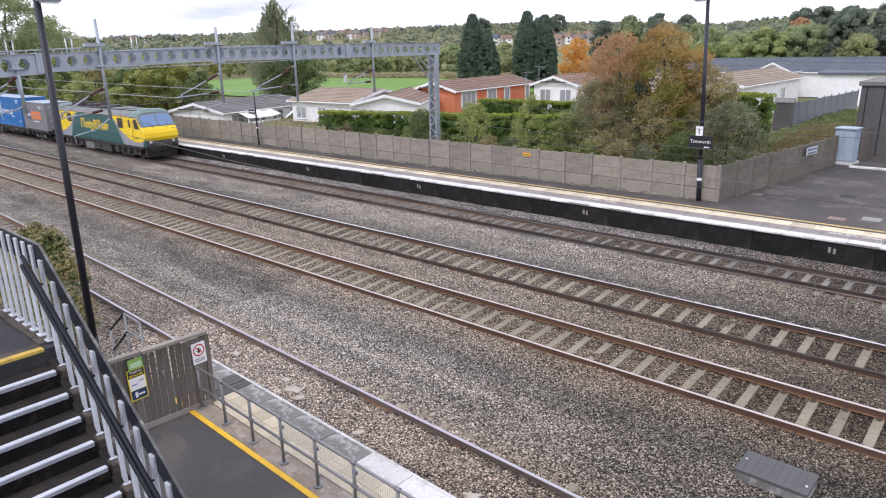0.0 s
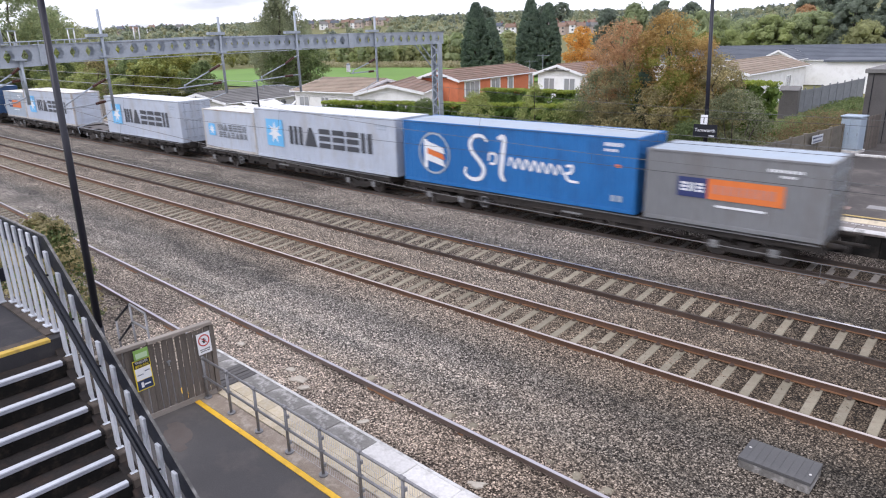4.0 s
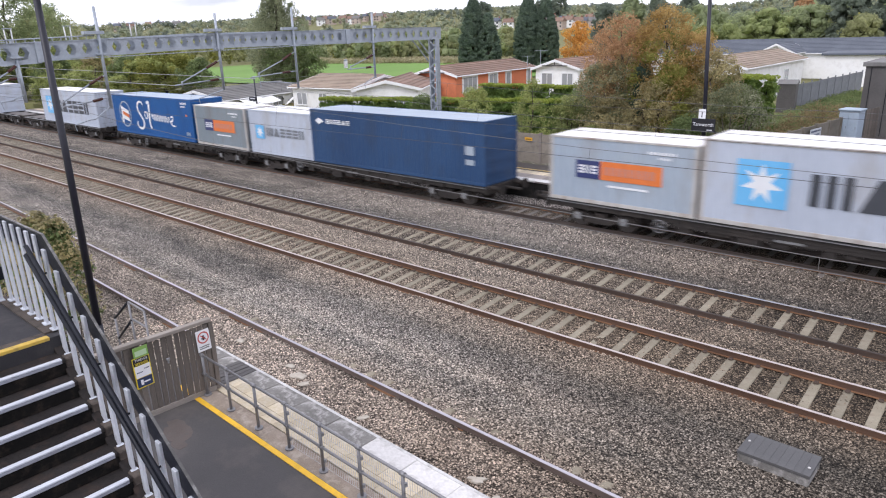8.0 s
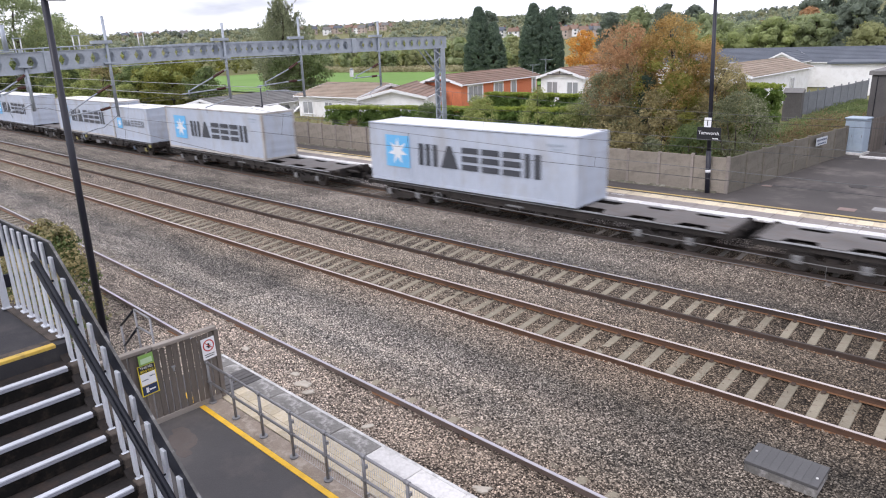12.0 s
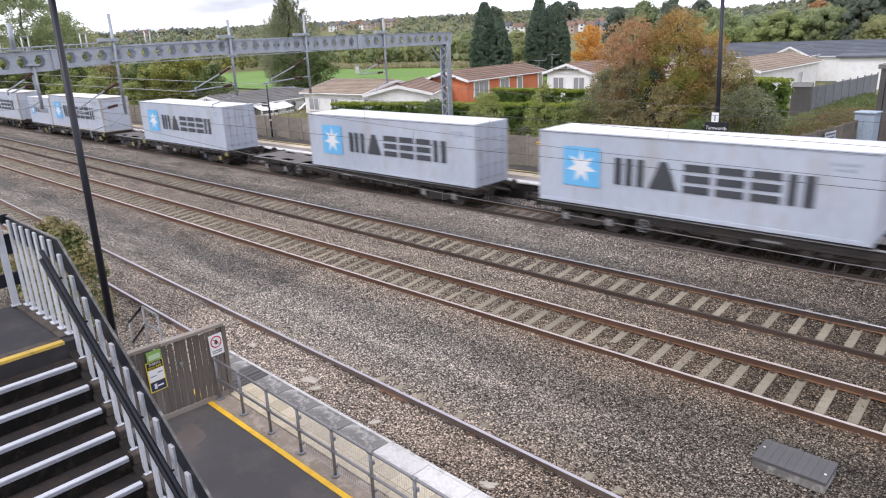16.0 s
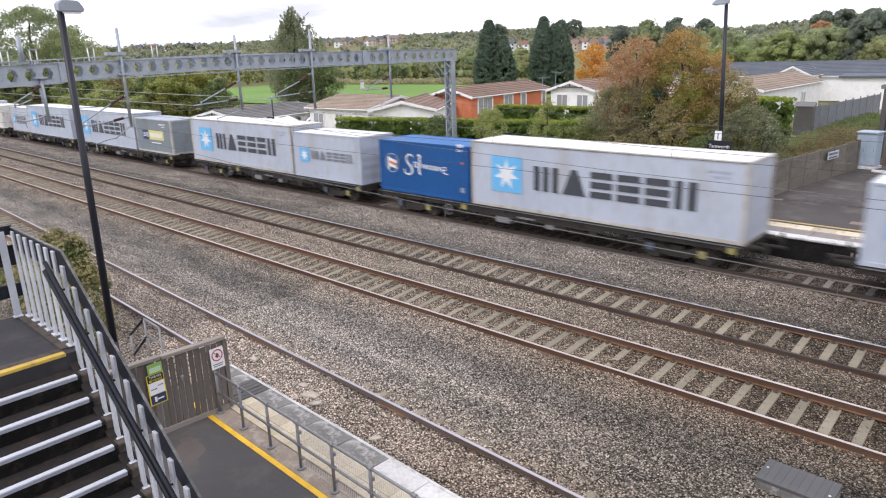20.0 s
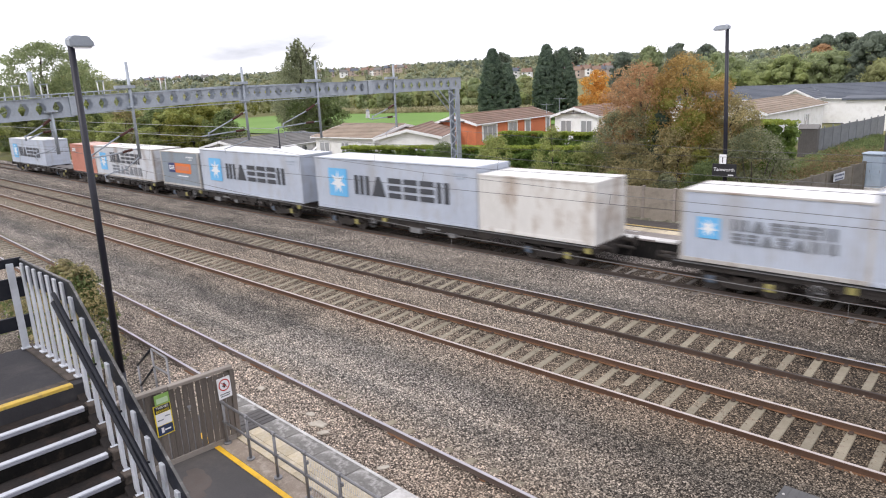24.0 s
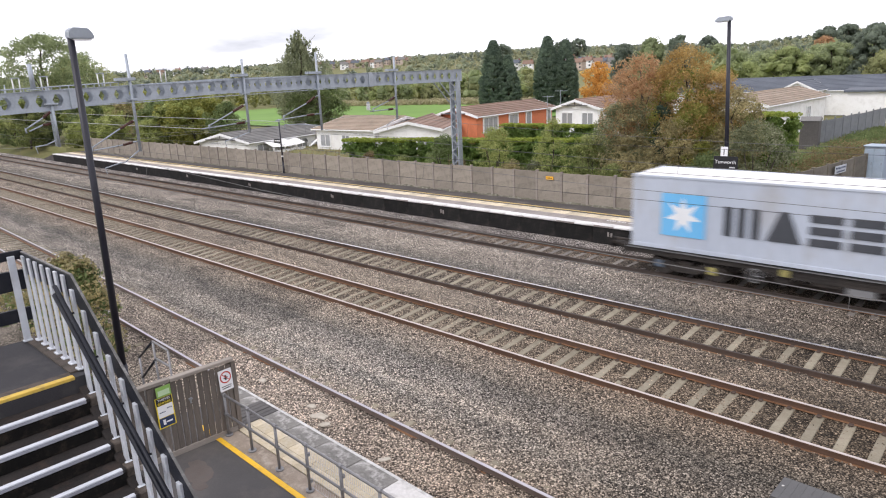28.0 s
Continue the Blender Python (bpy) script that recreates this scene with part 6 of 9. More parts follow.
def star_shape(bm, cx, cz, r, y, points=7):
    c = bm.verts.new((cx, y, cz))
    ring = []
    for k in range(2 * points):
        a = math.pi / 2 + math.pi * k / points
        rr = r if k % 2 == 0 else r * 0.42
        ring.append(bm.verts.new((cx + rr * math.cos(a), y, cz + rr * math.sin(a))))
    for k in range(2 * points):
        bm.faces.new((c, ring[k], ring[(k + 1) % (2 * points)]))
    return bm


def disc(bm, cx, cz, r0, r1, y, seg=28):
    ring = [[bm.verts.new((cx + r * math.cos(2 * math.pi * k / seg), y, cz + r * math.sin(2 * math.pi * k / seg))) for k in range(seg)] for r in (r0, r1)]
    for k in range(seg):
        bm.faces.new((ring[0][k], ring[0][(k + 1) % seg], ring[1][(k + 1) % seg], ring[1][k]))
    return bm


BOX_STYLES = {
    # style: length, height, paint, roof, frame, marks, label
    "pale40": (12.19, 2.90, BOX_WHITE_SHADED, BOX_ROOF, BOX_WHITE_SHADED, "star", "pale grey forty-foot container with a blue star panel and dark bars"),
    "low40": (12.19, 2.74, BOX_WHITE_SHADED, BOX_ROOF, BOX_WHITE_SHADED, "star", "low pale grey forty-foot container with a blue star panel"),
    "tan40": (12.19, 2.90, BOX_WHITE_SHADED, BOX_ROOF, BOX_FRAME_TAN, "star", "pale grey forty-foot container with rusty corner posts and star panel"),
    "pale20": (6.06, 2.59, BOX_WHITE_SHADED, BOX_ROOF, BOX_WHITE_SHADED, "star20", "pale grey twenty-foot container with a small star panel"),
    "twoline20": (6.06, 2.59, BOX_WHITE_SHADED, BOX_ROOF, BOX_FRAME_TAN, "two20", "dirty pale grey twenty-foot container with two rows of bars"),
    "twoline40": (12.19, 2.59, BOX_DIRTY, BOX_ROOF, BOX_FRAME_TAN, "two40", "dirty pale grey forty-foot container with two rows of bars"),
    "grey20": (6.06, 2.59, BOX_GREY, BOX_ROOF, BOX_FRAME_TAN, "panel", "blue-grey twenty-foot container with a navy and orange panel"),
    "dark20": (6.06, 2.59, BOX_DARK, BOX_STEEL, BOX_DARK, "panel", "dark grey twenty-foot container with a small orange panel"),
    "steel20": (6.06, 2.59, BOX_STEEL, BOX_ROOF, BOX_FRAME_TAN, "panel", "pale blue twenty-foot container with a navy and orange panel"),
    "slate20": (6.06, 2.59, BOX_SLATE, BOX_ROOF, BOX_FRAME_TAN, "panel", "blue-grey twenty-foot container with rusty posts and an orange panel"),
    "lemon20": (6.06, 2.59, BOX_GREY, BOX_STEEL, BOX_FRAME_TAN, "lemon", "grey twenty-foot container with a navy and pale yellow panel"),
    # blue40 and flag40: the pale roof colour stands in for mirrored sky
    "blue40": (12.19, 2.90, BOX_BLUE, BOX_STEEL, BOX_BLUE, "script", "bright blue forty-foot container with a white flourish"),
    "flag40": (12.19, 2.90, BOX_ROYAL, BOX_STEEL, BOX_ROYAL, "script", "royal blue forty-foot container with a ringed flag and white flourish"),
    "blue20": (6.06, 2.59, BOX_ROYAL, BOX_BLUE, BOX_ROYAL, "script20", "royal blue twenty-foot container with a small white flourish"),
    "navy40": (12.19, 2.90, BOX_NAVY, BOX_STEEL, BOX_NAVY, "navy", "plain navy blue forty-foot container with small white marks"),
    "cream20": (6.06, 2.59, BOX_IVORY, BOX_ROOF, BOX_IVORY, "plain", "dirty cream twenty-foot container with rust stains"),
    "red20": (6.06, 2.59, BOX_RED, BOX_PINK, BOX_RED, "red", "faded rust-red twenty-foot container"),
}
BOX_MADE = {}


def container(style, doors):
    key = (style, doors)
    if key in BOX_MADE:
        return copy_thing(BOX_MADE[key], Matrix())
    L, H, paint, roof, trim, marks, label = BOX_STYLES[style]
    t = thing("shipping_container", label, "container", group="containers on the train")
    W = 1.219
    # corrugated side walls
    for s in (-1, 1):
        xs, ys = ribbed_wall(L - 0.24, H, 0.034, 0.278)
        bm = bmesh.new()
        lo = [bm.verts.new((x, s * (W - 0.012 - y), 0.14)) for x, y in zip(xs, ys)]
        hi = [bm.verts.new((x, s * (W - 0.012 - y), H - 0.08)) for x, y in zip(xs, ys)]
        for i in range(len(xs) - 1):
            bm.faces.new((lo[i], lo[i + 1], hi[i + 1], hi[i]))
        part("side_wall", bm, paint, t)
    # roof with shallow cross ribs
    bm = bmesh.new()
    n = int(L / 0.3)
    loops = []
    for i in range(2 * n + 1):
        x = -L / 2 + 0.06 + (L - 0.12) * i / (2 * n)
        z = H - 0.012 - (0.016 if i % 2 else 0.0)
        loops.append([bm.verts.new((x, y, z + (0.008 if y == 0 else 0))) for y in (-W + 0.05, 0, W - 0.05)])
    for a, b in zip(loops, loops[1:]):
        for k in (0, 1):
            bm.faces.new((a[k], a[k + 1], b[k + 1], b[k]))
    part("roof", bm, roof, t, "weathered roof, coloured paler than the walls")
    for s in (-1, 1):
        part("top_rail", blocks((-L / 2 + 0.16, L / 2 - 0.16, s * W - 0.05 if s > 0 else -W, W if s > 0 else -W + 0.05, H - 0.085, H - 0.006), bevel=0.008), trim, t)
        part("bottom_rail", blocks((-L / 2 + 0.16, L / 2 - 0.16, s * W - 0.06 if s > 0 else -W, W if s > 0 else -W + 0.06, 0.005, 0.15), bevel=0.008), trim, t)
        for e in (-1, 1):
            x0, x1 = (e * L / 2 - 0.15, e * L / 2) if e > 0 else (-L / 2, -L / 2 + 0.15)
            y0, y1 = (W - 0.15, W) if s > 0 else (-W, -W + 0.15)
            post = part("corner_post", blocks((x0, x1, y0, y1, 0.12, H - 0.12), bevel=0.01), trim, t)
            for za, zb in ((H - 0.12, H), (0, 0.12)):
                part("corner_casting", blocks((x0 - 0.004, x1 + 0.004, y0 - 0.004, y1 + 0.004, za, zb), bevel=0.012), trim, post)
    part("floor", blocks((-L / 2 + 0.05, L / 2 - 0.05, -W + 0.06, W - 0.06, 0.02, 0.14)), UNDER, t)
    # ends: one ribbed, one with doors
    for e in (-1, 1):
        x = e * (L / 2 - 0.02)
        if e == doors:
            for s in (-1, 1):
                d = part("door", blocks((min(x - e * 0.05, x), max(x - e * 0.05, x), min(0.01 * s, s * (W - 0.15)), max(0.01 * s, s * (W - 0.15)), 0.13, H - 0.12), bevel=0.008), paint, t)
                for yy in (0.28, 0.78):
                    bm = tube(bmesh.new(), (x + e * 0.03, s * yy, 0.1), (x + e * 0.03, s * yy, H - 0.1), 0.017, seg=6)
                    for zz in (0.35, 0.95, 1.55, 2.15):
                        box(bm, min(x, x + e * 0.035), max(x, x + e * 0.035), s * yy - 0.16, s * yy + 0.16, zz - 0.03, zz + 0.03)
                    part("locking_bar", bm, GALV, d, "galvanised locking bar")
        else:
            bm = bmesh.new()
            rows = [0.13 + (H - 0.25) * i / 20 for i in range(21)]
            vs = [[bm.verts.new((x - e * (0.010 if i % 4 in (1, 2) else 0.0), y, z)) for y in (-W + 0.14, W - 0.14)] for i, z in enumerate(rows)]
            for a, b in zip(vs, vs[1:]):
                bm.faces.new((a[0], a[1], b[1], b[0]))
            part("end_wall", bm, paint, t)
        for za, zb in ((H - 0.12, H - 0.01), (0.01, 0.13)):
            part("end_rail", blocks((min(x - e * 0.10, x + e * 0.02), max(x - e * 0.10, x + e * 0.02), -W + 0.15, W - 0.15, za, zb), bevel=0.008), trim, t)
    # marks on the long side
    for s in (-1,):
        side = Matrix.Rotation(0 if s < 0 else math.pi, 4, "Z")
        y = -W - 0.003
        h0 = -L / 2

        def mark(name, bm, mat, lab=""):
            if style == "low40":
                for v in bm.verts:
                    v.co.z -= 0.20
            part(name, bm, mat, t, lab, place=side)

        def row(x0, x1, z0, z1, cells, mat=LOGO_DARK, proud=0.0):
            w = (x1 - x0) / cells
            for k in range(cells):
                mark("lettering_bar", blocks((x0 + k * w, x0 + k * w + w * 0.66, y - 0.006 - proud, y - proud, z0, z1)), mat)

        def word(x0, x1, z0, z1, shapes, mat=LOGO_DARK):
            """A word as plain shapes: upright bars (|), stacked bars (=) and wedges (^), each a part."""
            widths = [{"|": 1.25, "=": 1.0, "^": 1.15, "I": 1.0}[c] for c in shapes]
            unit = (x1 - x0) / (sum(widths) + 0.22 * (len(shapes) - 1))
            x, hh = x0, z1 - z0
            for c, w in zip(shapes, widths):
                w *= unit
                b = bmesh.new()
                st = 0.29 * unit
                if c == "|":
                    for q in (0.0, 0.5, 1.0):
                        box(b, x + q * (w - st), x + q * (w - st) + st, y - 0.006, y, z0, z1)
                elif c == "I":
                    box(b, x, x + st, y - 0.006, y, z0, z1)
                    box(b, x + w * 0.5, x + w * 0.5 + st * 1.2, y - 0.006, y, z0, z1)
                elif c == "=":
                    for q in (0.0, 0.5, 1.0):
                        th = hh * 0.25
                        box(b, x, x + w, y - 0.006, y, z0 + q * (hh - th), z0 + q * (hh - th) + th)
                else:
                    prism(b, [(x, z0), (x + w, z0), (x + w * 0.62, z1), (x + w * 0.38, z1)], "y", y - 0.006, y)
                mark("lettering_bar", b, mat)
                x += w + 0.22 * unit

        if marks == "star":
            mark("star_panel", blocks((h0 + 1.18, h0 + 2.82, y - 0.004, y, 0.76, 2.32)), LOGO_BLUE, "light blue square panel")
            mark("star", star_shape(bmesh.new(), h0 + 2.00, 1.54, 0.68, y - 0.008), LOGO_WHITE, "white star")
            word(h0 + 3.46, h0 + 10.60, 1.00, 2.03, "|^===I")
            row(h0 + 10.75, h0 + 11.65, 2.45, 2.53, 7, BOX_STEEL)
            row(h0 + 10.95, h0 + 11.55, 2.28, 2.35, 5, BOX_STEEL)
        elif marks == "star20":
            mark("star_panel", blocks((h0 + 0.64, h0 + 1.50, y - 0.004, y, 0.90, 1.70)), LOGO_BLUE, "light blue square panel")
            mark("star", star_shape(bmesh.new(), h0 + 1.07, 1.30, 0.35, y - 0.008), LOGO_WHITE, "white star")
            word(h0 + 1.76, h0 + 5.42, 1.12, 1.60, "|^===I", LOGO_FADED)
        elif marks == "two20":
            mark("star_panel", blocks((h0 + 0.62, h0 + 1.42, y - 0.004, y, 0.90, 1.66)), LOGO_BLUE, "light blue square panel")
            mark("star", star_shape(bmesh.new(), h0 + 1.02, 1.28, 0.33, y - 0.008), LOGO_WHITE, "white star")
            word(h0 + 1.80, h0 + 5.10, 1.28, 1.68, "|^===I", LOGO_FADED)
            word(h0 + 1.84, h0 + 5.15, 0.84, 1.20, "==^=^II", LOGO_FADED)
        elif marks == "two40":
            mark("star_panel", blocks((h0 + 1.15, h0 + 2.65, y - 0.004, y, 0.50, 2.02)), LOGO_BLUE, "light blue square panel")
            mark("star", star_shape(bmesh.new(), h0 + 1.90, 1.26, 0.62, y - 0.008), LOGO_WHITE, "white star")
            word(h0 + 3.60, h0 + 9.70, 1.26, 2.12, "|^===I")
            word(h0 + 3.80, h0 + 9.85, 0.32, 1.02, "==^=^II", LOGO_FADED)
        elif marks in ("panel", "lemon"):
            a = 1.22
            mark("navy_panel", blocks((h0 + a, h0 + a + 1.05, y - 0.004, y, 1.00, 1.70)), LOGO_NAVY, "navy panel")
            mark("bright_panel", blocks((h0 + a + 1.07, h0 + a + 3.55, y - 0.004, y, 1.00, 1.72)), LOGO_ORANGE if marks == "panel" else LOGO_YELLOW)
            word(h0 + a + 0.12, h0 + a + 0.92, 1.20, 1.52, "=I=", LOGO_WHITE)
            if marks == "panel":
                row(h0 + a + 1.25, h0 + a + 3.35, 1.20, 1.52, 8, BOX_RED, 0.004)
            else:
                row(h0 + a + 1.25, h0 + a + 3.35, 1.20, 1.52, 6, LOGO_WHITE, 0.004)
            mark("white_line", blocks((h0 + 2.60, h0 + 4.25, y - 0.004, y, 0.74, 0.82)), LOGO_WHITE)
            row(h0 + 4.2, h0 + 5.3, 2.16, 2.26, 8, LOGO_WHITE)
            row(h0 + 4.6, h0 + 5.1, 1.99, 2.07, 4, LOGO_WHITE)
        elif marks in ("script", "script20"):
            k = 1.0 if marks == "script" else 0.50
            zc = 1.45
            c0 = h0 + (2.0 if marks == "script" else 0.95)
            mark("flag_ring", disc(bmesh.new(), c0, zc, 0.88 * k, 0.98 * k, y - 0.004, 36), BOX_STEEL, "pale ring")
            mark("flag_pole", blocks((c0 - 0.62 * k, c0 - 0.42 * k, y - 0.0065, y, zc - 0.70 * k, zc + 0.62 * k)), LOGO_WHITE)
            # a pennant: white, red, white
            for za, zb, mt in ((0.22, 0.55, LOGO_WHITE), (-0.05, 0.24, LOGO_ORANGE), (-0.36, -0.03, LOGO_WHITE)):
                mark("flag", prism(bmesh.new(), [(c0 - 0.42 * k, zc + za * k), (c0 + 0.66 * k, zc + (za - 0.22) * k), (c0 + 0.56 * k, zc + (zb - 0.26) * k), (c0 - 0.42 * k, zc + zb * k)], "y", y - 0.006, y), mt)
            a = h0 + (3.7 if marks == "script" else 1.75)

            def stroke(pts, w0, w1):
                """A brush stroke of changing width along points."""
                b = bmesh.new()
                ends = [pts[0]] + pts + [pts[-1]]
                fine = []
                for q in range(len(pts) - 1):
                    for f in (0.0, 0.2, 0.4, 0.6, 0.8):
                        fine.append(tuple(0.5 * (2 * e1 + (e2 - e0) * f + (2 * e0 - 5 * e1 + 4 * e2 - e3) * f * f + (3 * e1 - e0 - 3 * e2 + e3) * f ** 3) for e0, e1, e2, e3 in zip(ends[q], ends[q + 1], ends[q + 2], ends[q + 3])))
                pts = fine + [pts[-1]]
                n = len(pts) - 1
                prev = None
                for q in range(n + 1):
                    (p0, q0), (p1, q1) = pts[max(q - 1, 0)], pts[min(q + 1, n)]
                    ll = math.hypot(p1 - p0, q1 - q0) or 1.0
                    ra = 0.78 * (w0 + (w1 - w0) * abs(math.sin(math.pi * q / n)))
                    ox, oz = -(q1 - q0) / ll * ra, (p1 - p0) / ll * ra
                    cur = [b.verts.new((a + (pts[q][0] + sg * ox) * k, y - 0.008, zc + (pts[q][1] + sg * oz) * k)) for sg in (1, -1)]
                    if prev:
                        b.faces.new((prev[0], cur[0], cur[1], prev[1]))
                    prev = cur
                mark("white_flourish", b, LOGO_WHITE, "white painted brush stroke")

            # one tall double bend, one tall loop, then a low row of strokes that ends in a tail
            stroke([(1.45, 0.78), (1.20, 1.00), (0.78, 0.98), (0.50, 0.66), (0.62, 0.28), (1.02, -0.10), (1.28, -0.45), (1.10, -0.85), (0.62, -0.96), (0.20, -0.74), (0.26, -0.45)], 0.07, 0.13)
            stroke([(2.05, 0.95), (2.38, 1.02), (2.30, 0.2), (2.22, -0.55), (2.42, -0.86)], 0.10, 0.15)
            stroke([(1.55, -0.05), (1.62, 0.28), (1.95, 0.25), (1.90, -0.12), (1.60, -0.15)], 0.06, 0.08)
            wave = []
            for j in range(7):
                x0 = 2.62 + j * 0.40
                wave += [(x0, -0.16 - 0.012 * j), (x0 + 0.10, 0.20 - 0.016 * j), (x0 + 0.24, 0.05 - 0.014 * j), (x0 + 0.30, -0.18 - 0.012 * j)]
            stroke(wave, 0.055, 0.065)
            stroke([(5.45, 0.10), (5.75, 0.15), (5.70, -0.12), (5.45, -0.20), (5.60, -0.45), (6.05, -0.48)], 0.06, 0.08)
            row(-h0 - 1.35 * k, -h0 - 0.55 * k, 2.52, 2.66, 4, LOGO_WHITE)
            row(-h0 - 1.35 * k, -h0 - 0.75 * k, 2.32, 2.42, 3, LOGO_WHITE)
            row(-h0 - 0.85 * k, -h0 - 0.55 * k, 1.74, 1.86, 1, LOGO_ORANGE)
            row(-h0 - 1.00 * k, -h0 - 0.45 * k, 0.42, 0.66, 2, BOX_STEEL)
        elif marks == "navy":
            mark("white_emblem", prism(bmesh.new(), [(h0 + 0.45, 2.28), (h0 + 0.72, 2.10), (h0 + 1.15, 2.28), (h0 + 0.72, 2.46)], "y", y - 0.004, y), LOGO_WHITE)
            word(h0 + 1.35, h0 + 3.25, 2.17, 2.40, "=I==^=", LOGO_WHITE)
            mark("side_marks", blocks((-h0 - 1.1, -h0 - 0.6, y - 0.004, y, 0.9, 1.15), (-h0 - 1.1, -h0 - 0.6, y - 0.004, y, 1.35, 1.75)), BOX_STEEL)
        elif marks == "red":
            row(h0 + 0.6, h0 + 1.5, 1.9, 2.2, 3, LOGO_WHITE)
    BOX_MADE[key] = t
    return t


# ---- wagons ----
WHEEL_R = 0.46


def wheelset_bm():
    bm = bmesh.new()
    tube(bm, (0, -0.98, 0), (0, 0.98, 0), 0.075, seg=10)
    for s in (-1, 1):
        tube(bm, (0, s * 0.715, 0), (0, s * 0.80, 0), WHEEL_R, WHEEL_R - 0.01, 28)
        tube(bm, (0, s * 0.68, 0), (0, s * 0.715, 0), WHEEL_R + 0.028, WHEEL_R + 0.028, 28)
        for k in range(6):
            a = math.pi * k / 3
            tube(bm, (0.30 * math.cos(a), s * 0.80, 0.30 * math.sin(a)), (0.30 * math.cos(a), s * 0.815, 0.30 * math.sin(a)), 0.05, seg=8)
    return bm


WHEELSET_ME = None
AXLES = (-7.85, -5.85, 5.85, 7.85)
WAGON_MADE = {}


def wagon(kind_no, buf_front, buf_rear):
    key = (kind_no, buf_front, buf_rear)
    if key in WAGON_MADE:
        return copy_thing(WAGON_MADE[key], Matrix())
    t = thing("flat_wagon", ("dark grimy container flat wagon on two bogies", "dark container flat wagon with yellow and blue fittings")[kind_no], "rail wagon", group="wagons of the train")
    H2 = 9.30
    for s in (-1, 1):
        bm = bmesh.new()
        y0 = s * 1.13
        box(bm, -3.9, 3.9, y0 - 0.014, y0 + 0.014, 0.66, 0.80)
        box(bm, -H2, H2, y0 - 0.012, y0 + 0.012, 0.80, 0.98)
        box(bm, -H2, H2, y0 - 0.03, y0 + 0.03, 0.78, 0.80)
        for k in range(15):
            x = -H2 + 0.6 + k * 1.28
            box(bm, x, x + 0.03, min(y0, y0 + s * 0.09), max(y0, y0 + s * 0.09), 0.80, 0.98)
        part("side_sill", bm, DECK, t)
        part("sill_flange", blocks((-H2, H2, y0 - 0.10, y0 + 0.10, 0.98, 1.0)), WAG_PALE, t, "pale worn edge of the sill")
        for xa, xb, za, zb in ((-3.7, -3.2, 0.46, 0.78), (-2.6, -1.75, 0.55, 0.78), (-0.5, 0.1, 0.48, 0.78), (0.35, 0.9, 0.60, 0.78), (1.7, 2.1, 0.50, 0.78), (3.15, 3.6, 0.44, 0.78), (4.6, 4.75, 0.56, 0.78)):
            part("hanging_box", blocks((xa, xb, min(s * 0.95, s * 1.10), max(s * 0.95, s * 1.10), za, zb)), UNDER, t)
        part("drop_plate", blocks((-0.35, 0.55, min(s * 1.12, s * 1.16), max(s * 1.12, s * 1.16), 0.70, 0.79), bevel=0.005), WAG_PALE, t, "pale worn plate")
    part("centre_sill", blocks((-H2, H2, -0.22, 0.22, 0.62, 0.98), bevel=0.01), UNDER, t)
    for x in (-9.1, -6.85, -4.6, -1.5, 1.5, 4.6, 6.85, 9.1):
        part("cross_member", blocks((x - 0.10, x + 0.10, -1.03, 1.03, 0.74, 0.978), bevel=0.008), UNDER, t)
    # a plate deck, notched over every wheel, with long openings beside the spine
    for e in (-1, 1):
        out = [(0.0, 0.0), (9.28, 0.0)]
        edge = [(9.28, 1.12), (8.45, 1.12), (8.30, 0.62), (7.40, 0.62), (7.25, 1.12), (6.45, 1.12), (6.30, 0.62), (5.40, 0.62), (5.25, 1.12), (4.3, 1.12), (4.1, 0.42), (1.2, 0.42), (1.0, 1.12), (0.0, 1.12)]
        for s in (-1, 1):
            pts = [(e * px_, s * py_) for px_, py_ in out + edge]
            bm = bmesh.new()
            prism(bm, pts, "z", 1.002, 1.022)
            part("deck_plate", bm, DECK_TOP, t, "grey-brown steel deck plate")
    for x in (-H2, H2):
        part("headstock", blocks((min(x, x - math.copysign(0.12, x)), max(x, x - math.copysign(0.12, x)), -1.25, 1.25, 0.72, 1.06), bevel=0.01), UNDER, t)
    for x in (-9.1, -3.1, 3.1, 9.1):
        for s in (-1, 1):
            part("twist_lock", blocks((x - 0.08, x + 0.08, s * 1.13 - 0.07, s * 1.13 + 0.07, 1.022, 1.064), bevel=0.01), UNDER, t)
    for cx in (-6.85, 6.85):
        bg = part("bogie", blocks((cx - 0.25, cx + 0.25, -1.0, 1.0, 0.42, 0.66), bevel=0.02), UNDER, t)
        for s in (-1, 1):
            prof = [(cx - 1.45, 0.52), (cx - 1.25, 0.72), (cx - 0.55, 0.60), (cx - 0.35, 0.50), (cx + 0.35, 0.50), (cx + 0.55, 0.60), (cx + 1.25, 0.72), (cx + 1.45, 0.52), (cx + 1.3, 0.34), (cx + 0.7, 0.36), (cx + 0.4, 0.22), (cx - 0.4, 0.22), (cx - 0.7, 0.36), (cx - 1.3, 0.34)]
            part("bogie_side_frame", prism(bmesh.new(), prof, "y", min(s * 0.94, s * 1.04), max(s * 0.94, s * 1.04)), UNDER, bg)
            for ax in (-1.0, 1.0):
                bm = blocks((cx + ax - 0.17, cx + ax + 0.17, min(s * 0.98, s * 1.13), max(s * 0.98, s * 1.13), 0.32, 0.60), bevel=0.03)
                part("axle_box", bm, (WAG_PALE, WAG_YELLOW if ax > 0 else WAG_BLUE)[kind_no], bg)
                for dx in (-0.2, 0.2):
                    bm = bmesh.new()
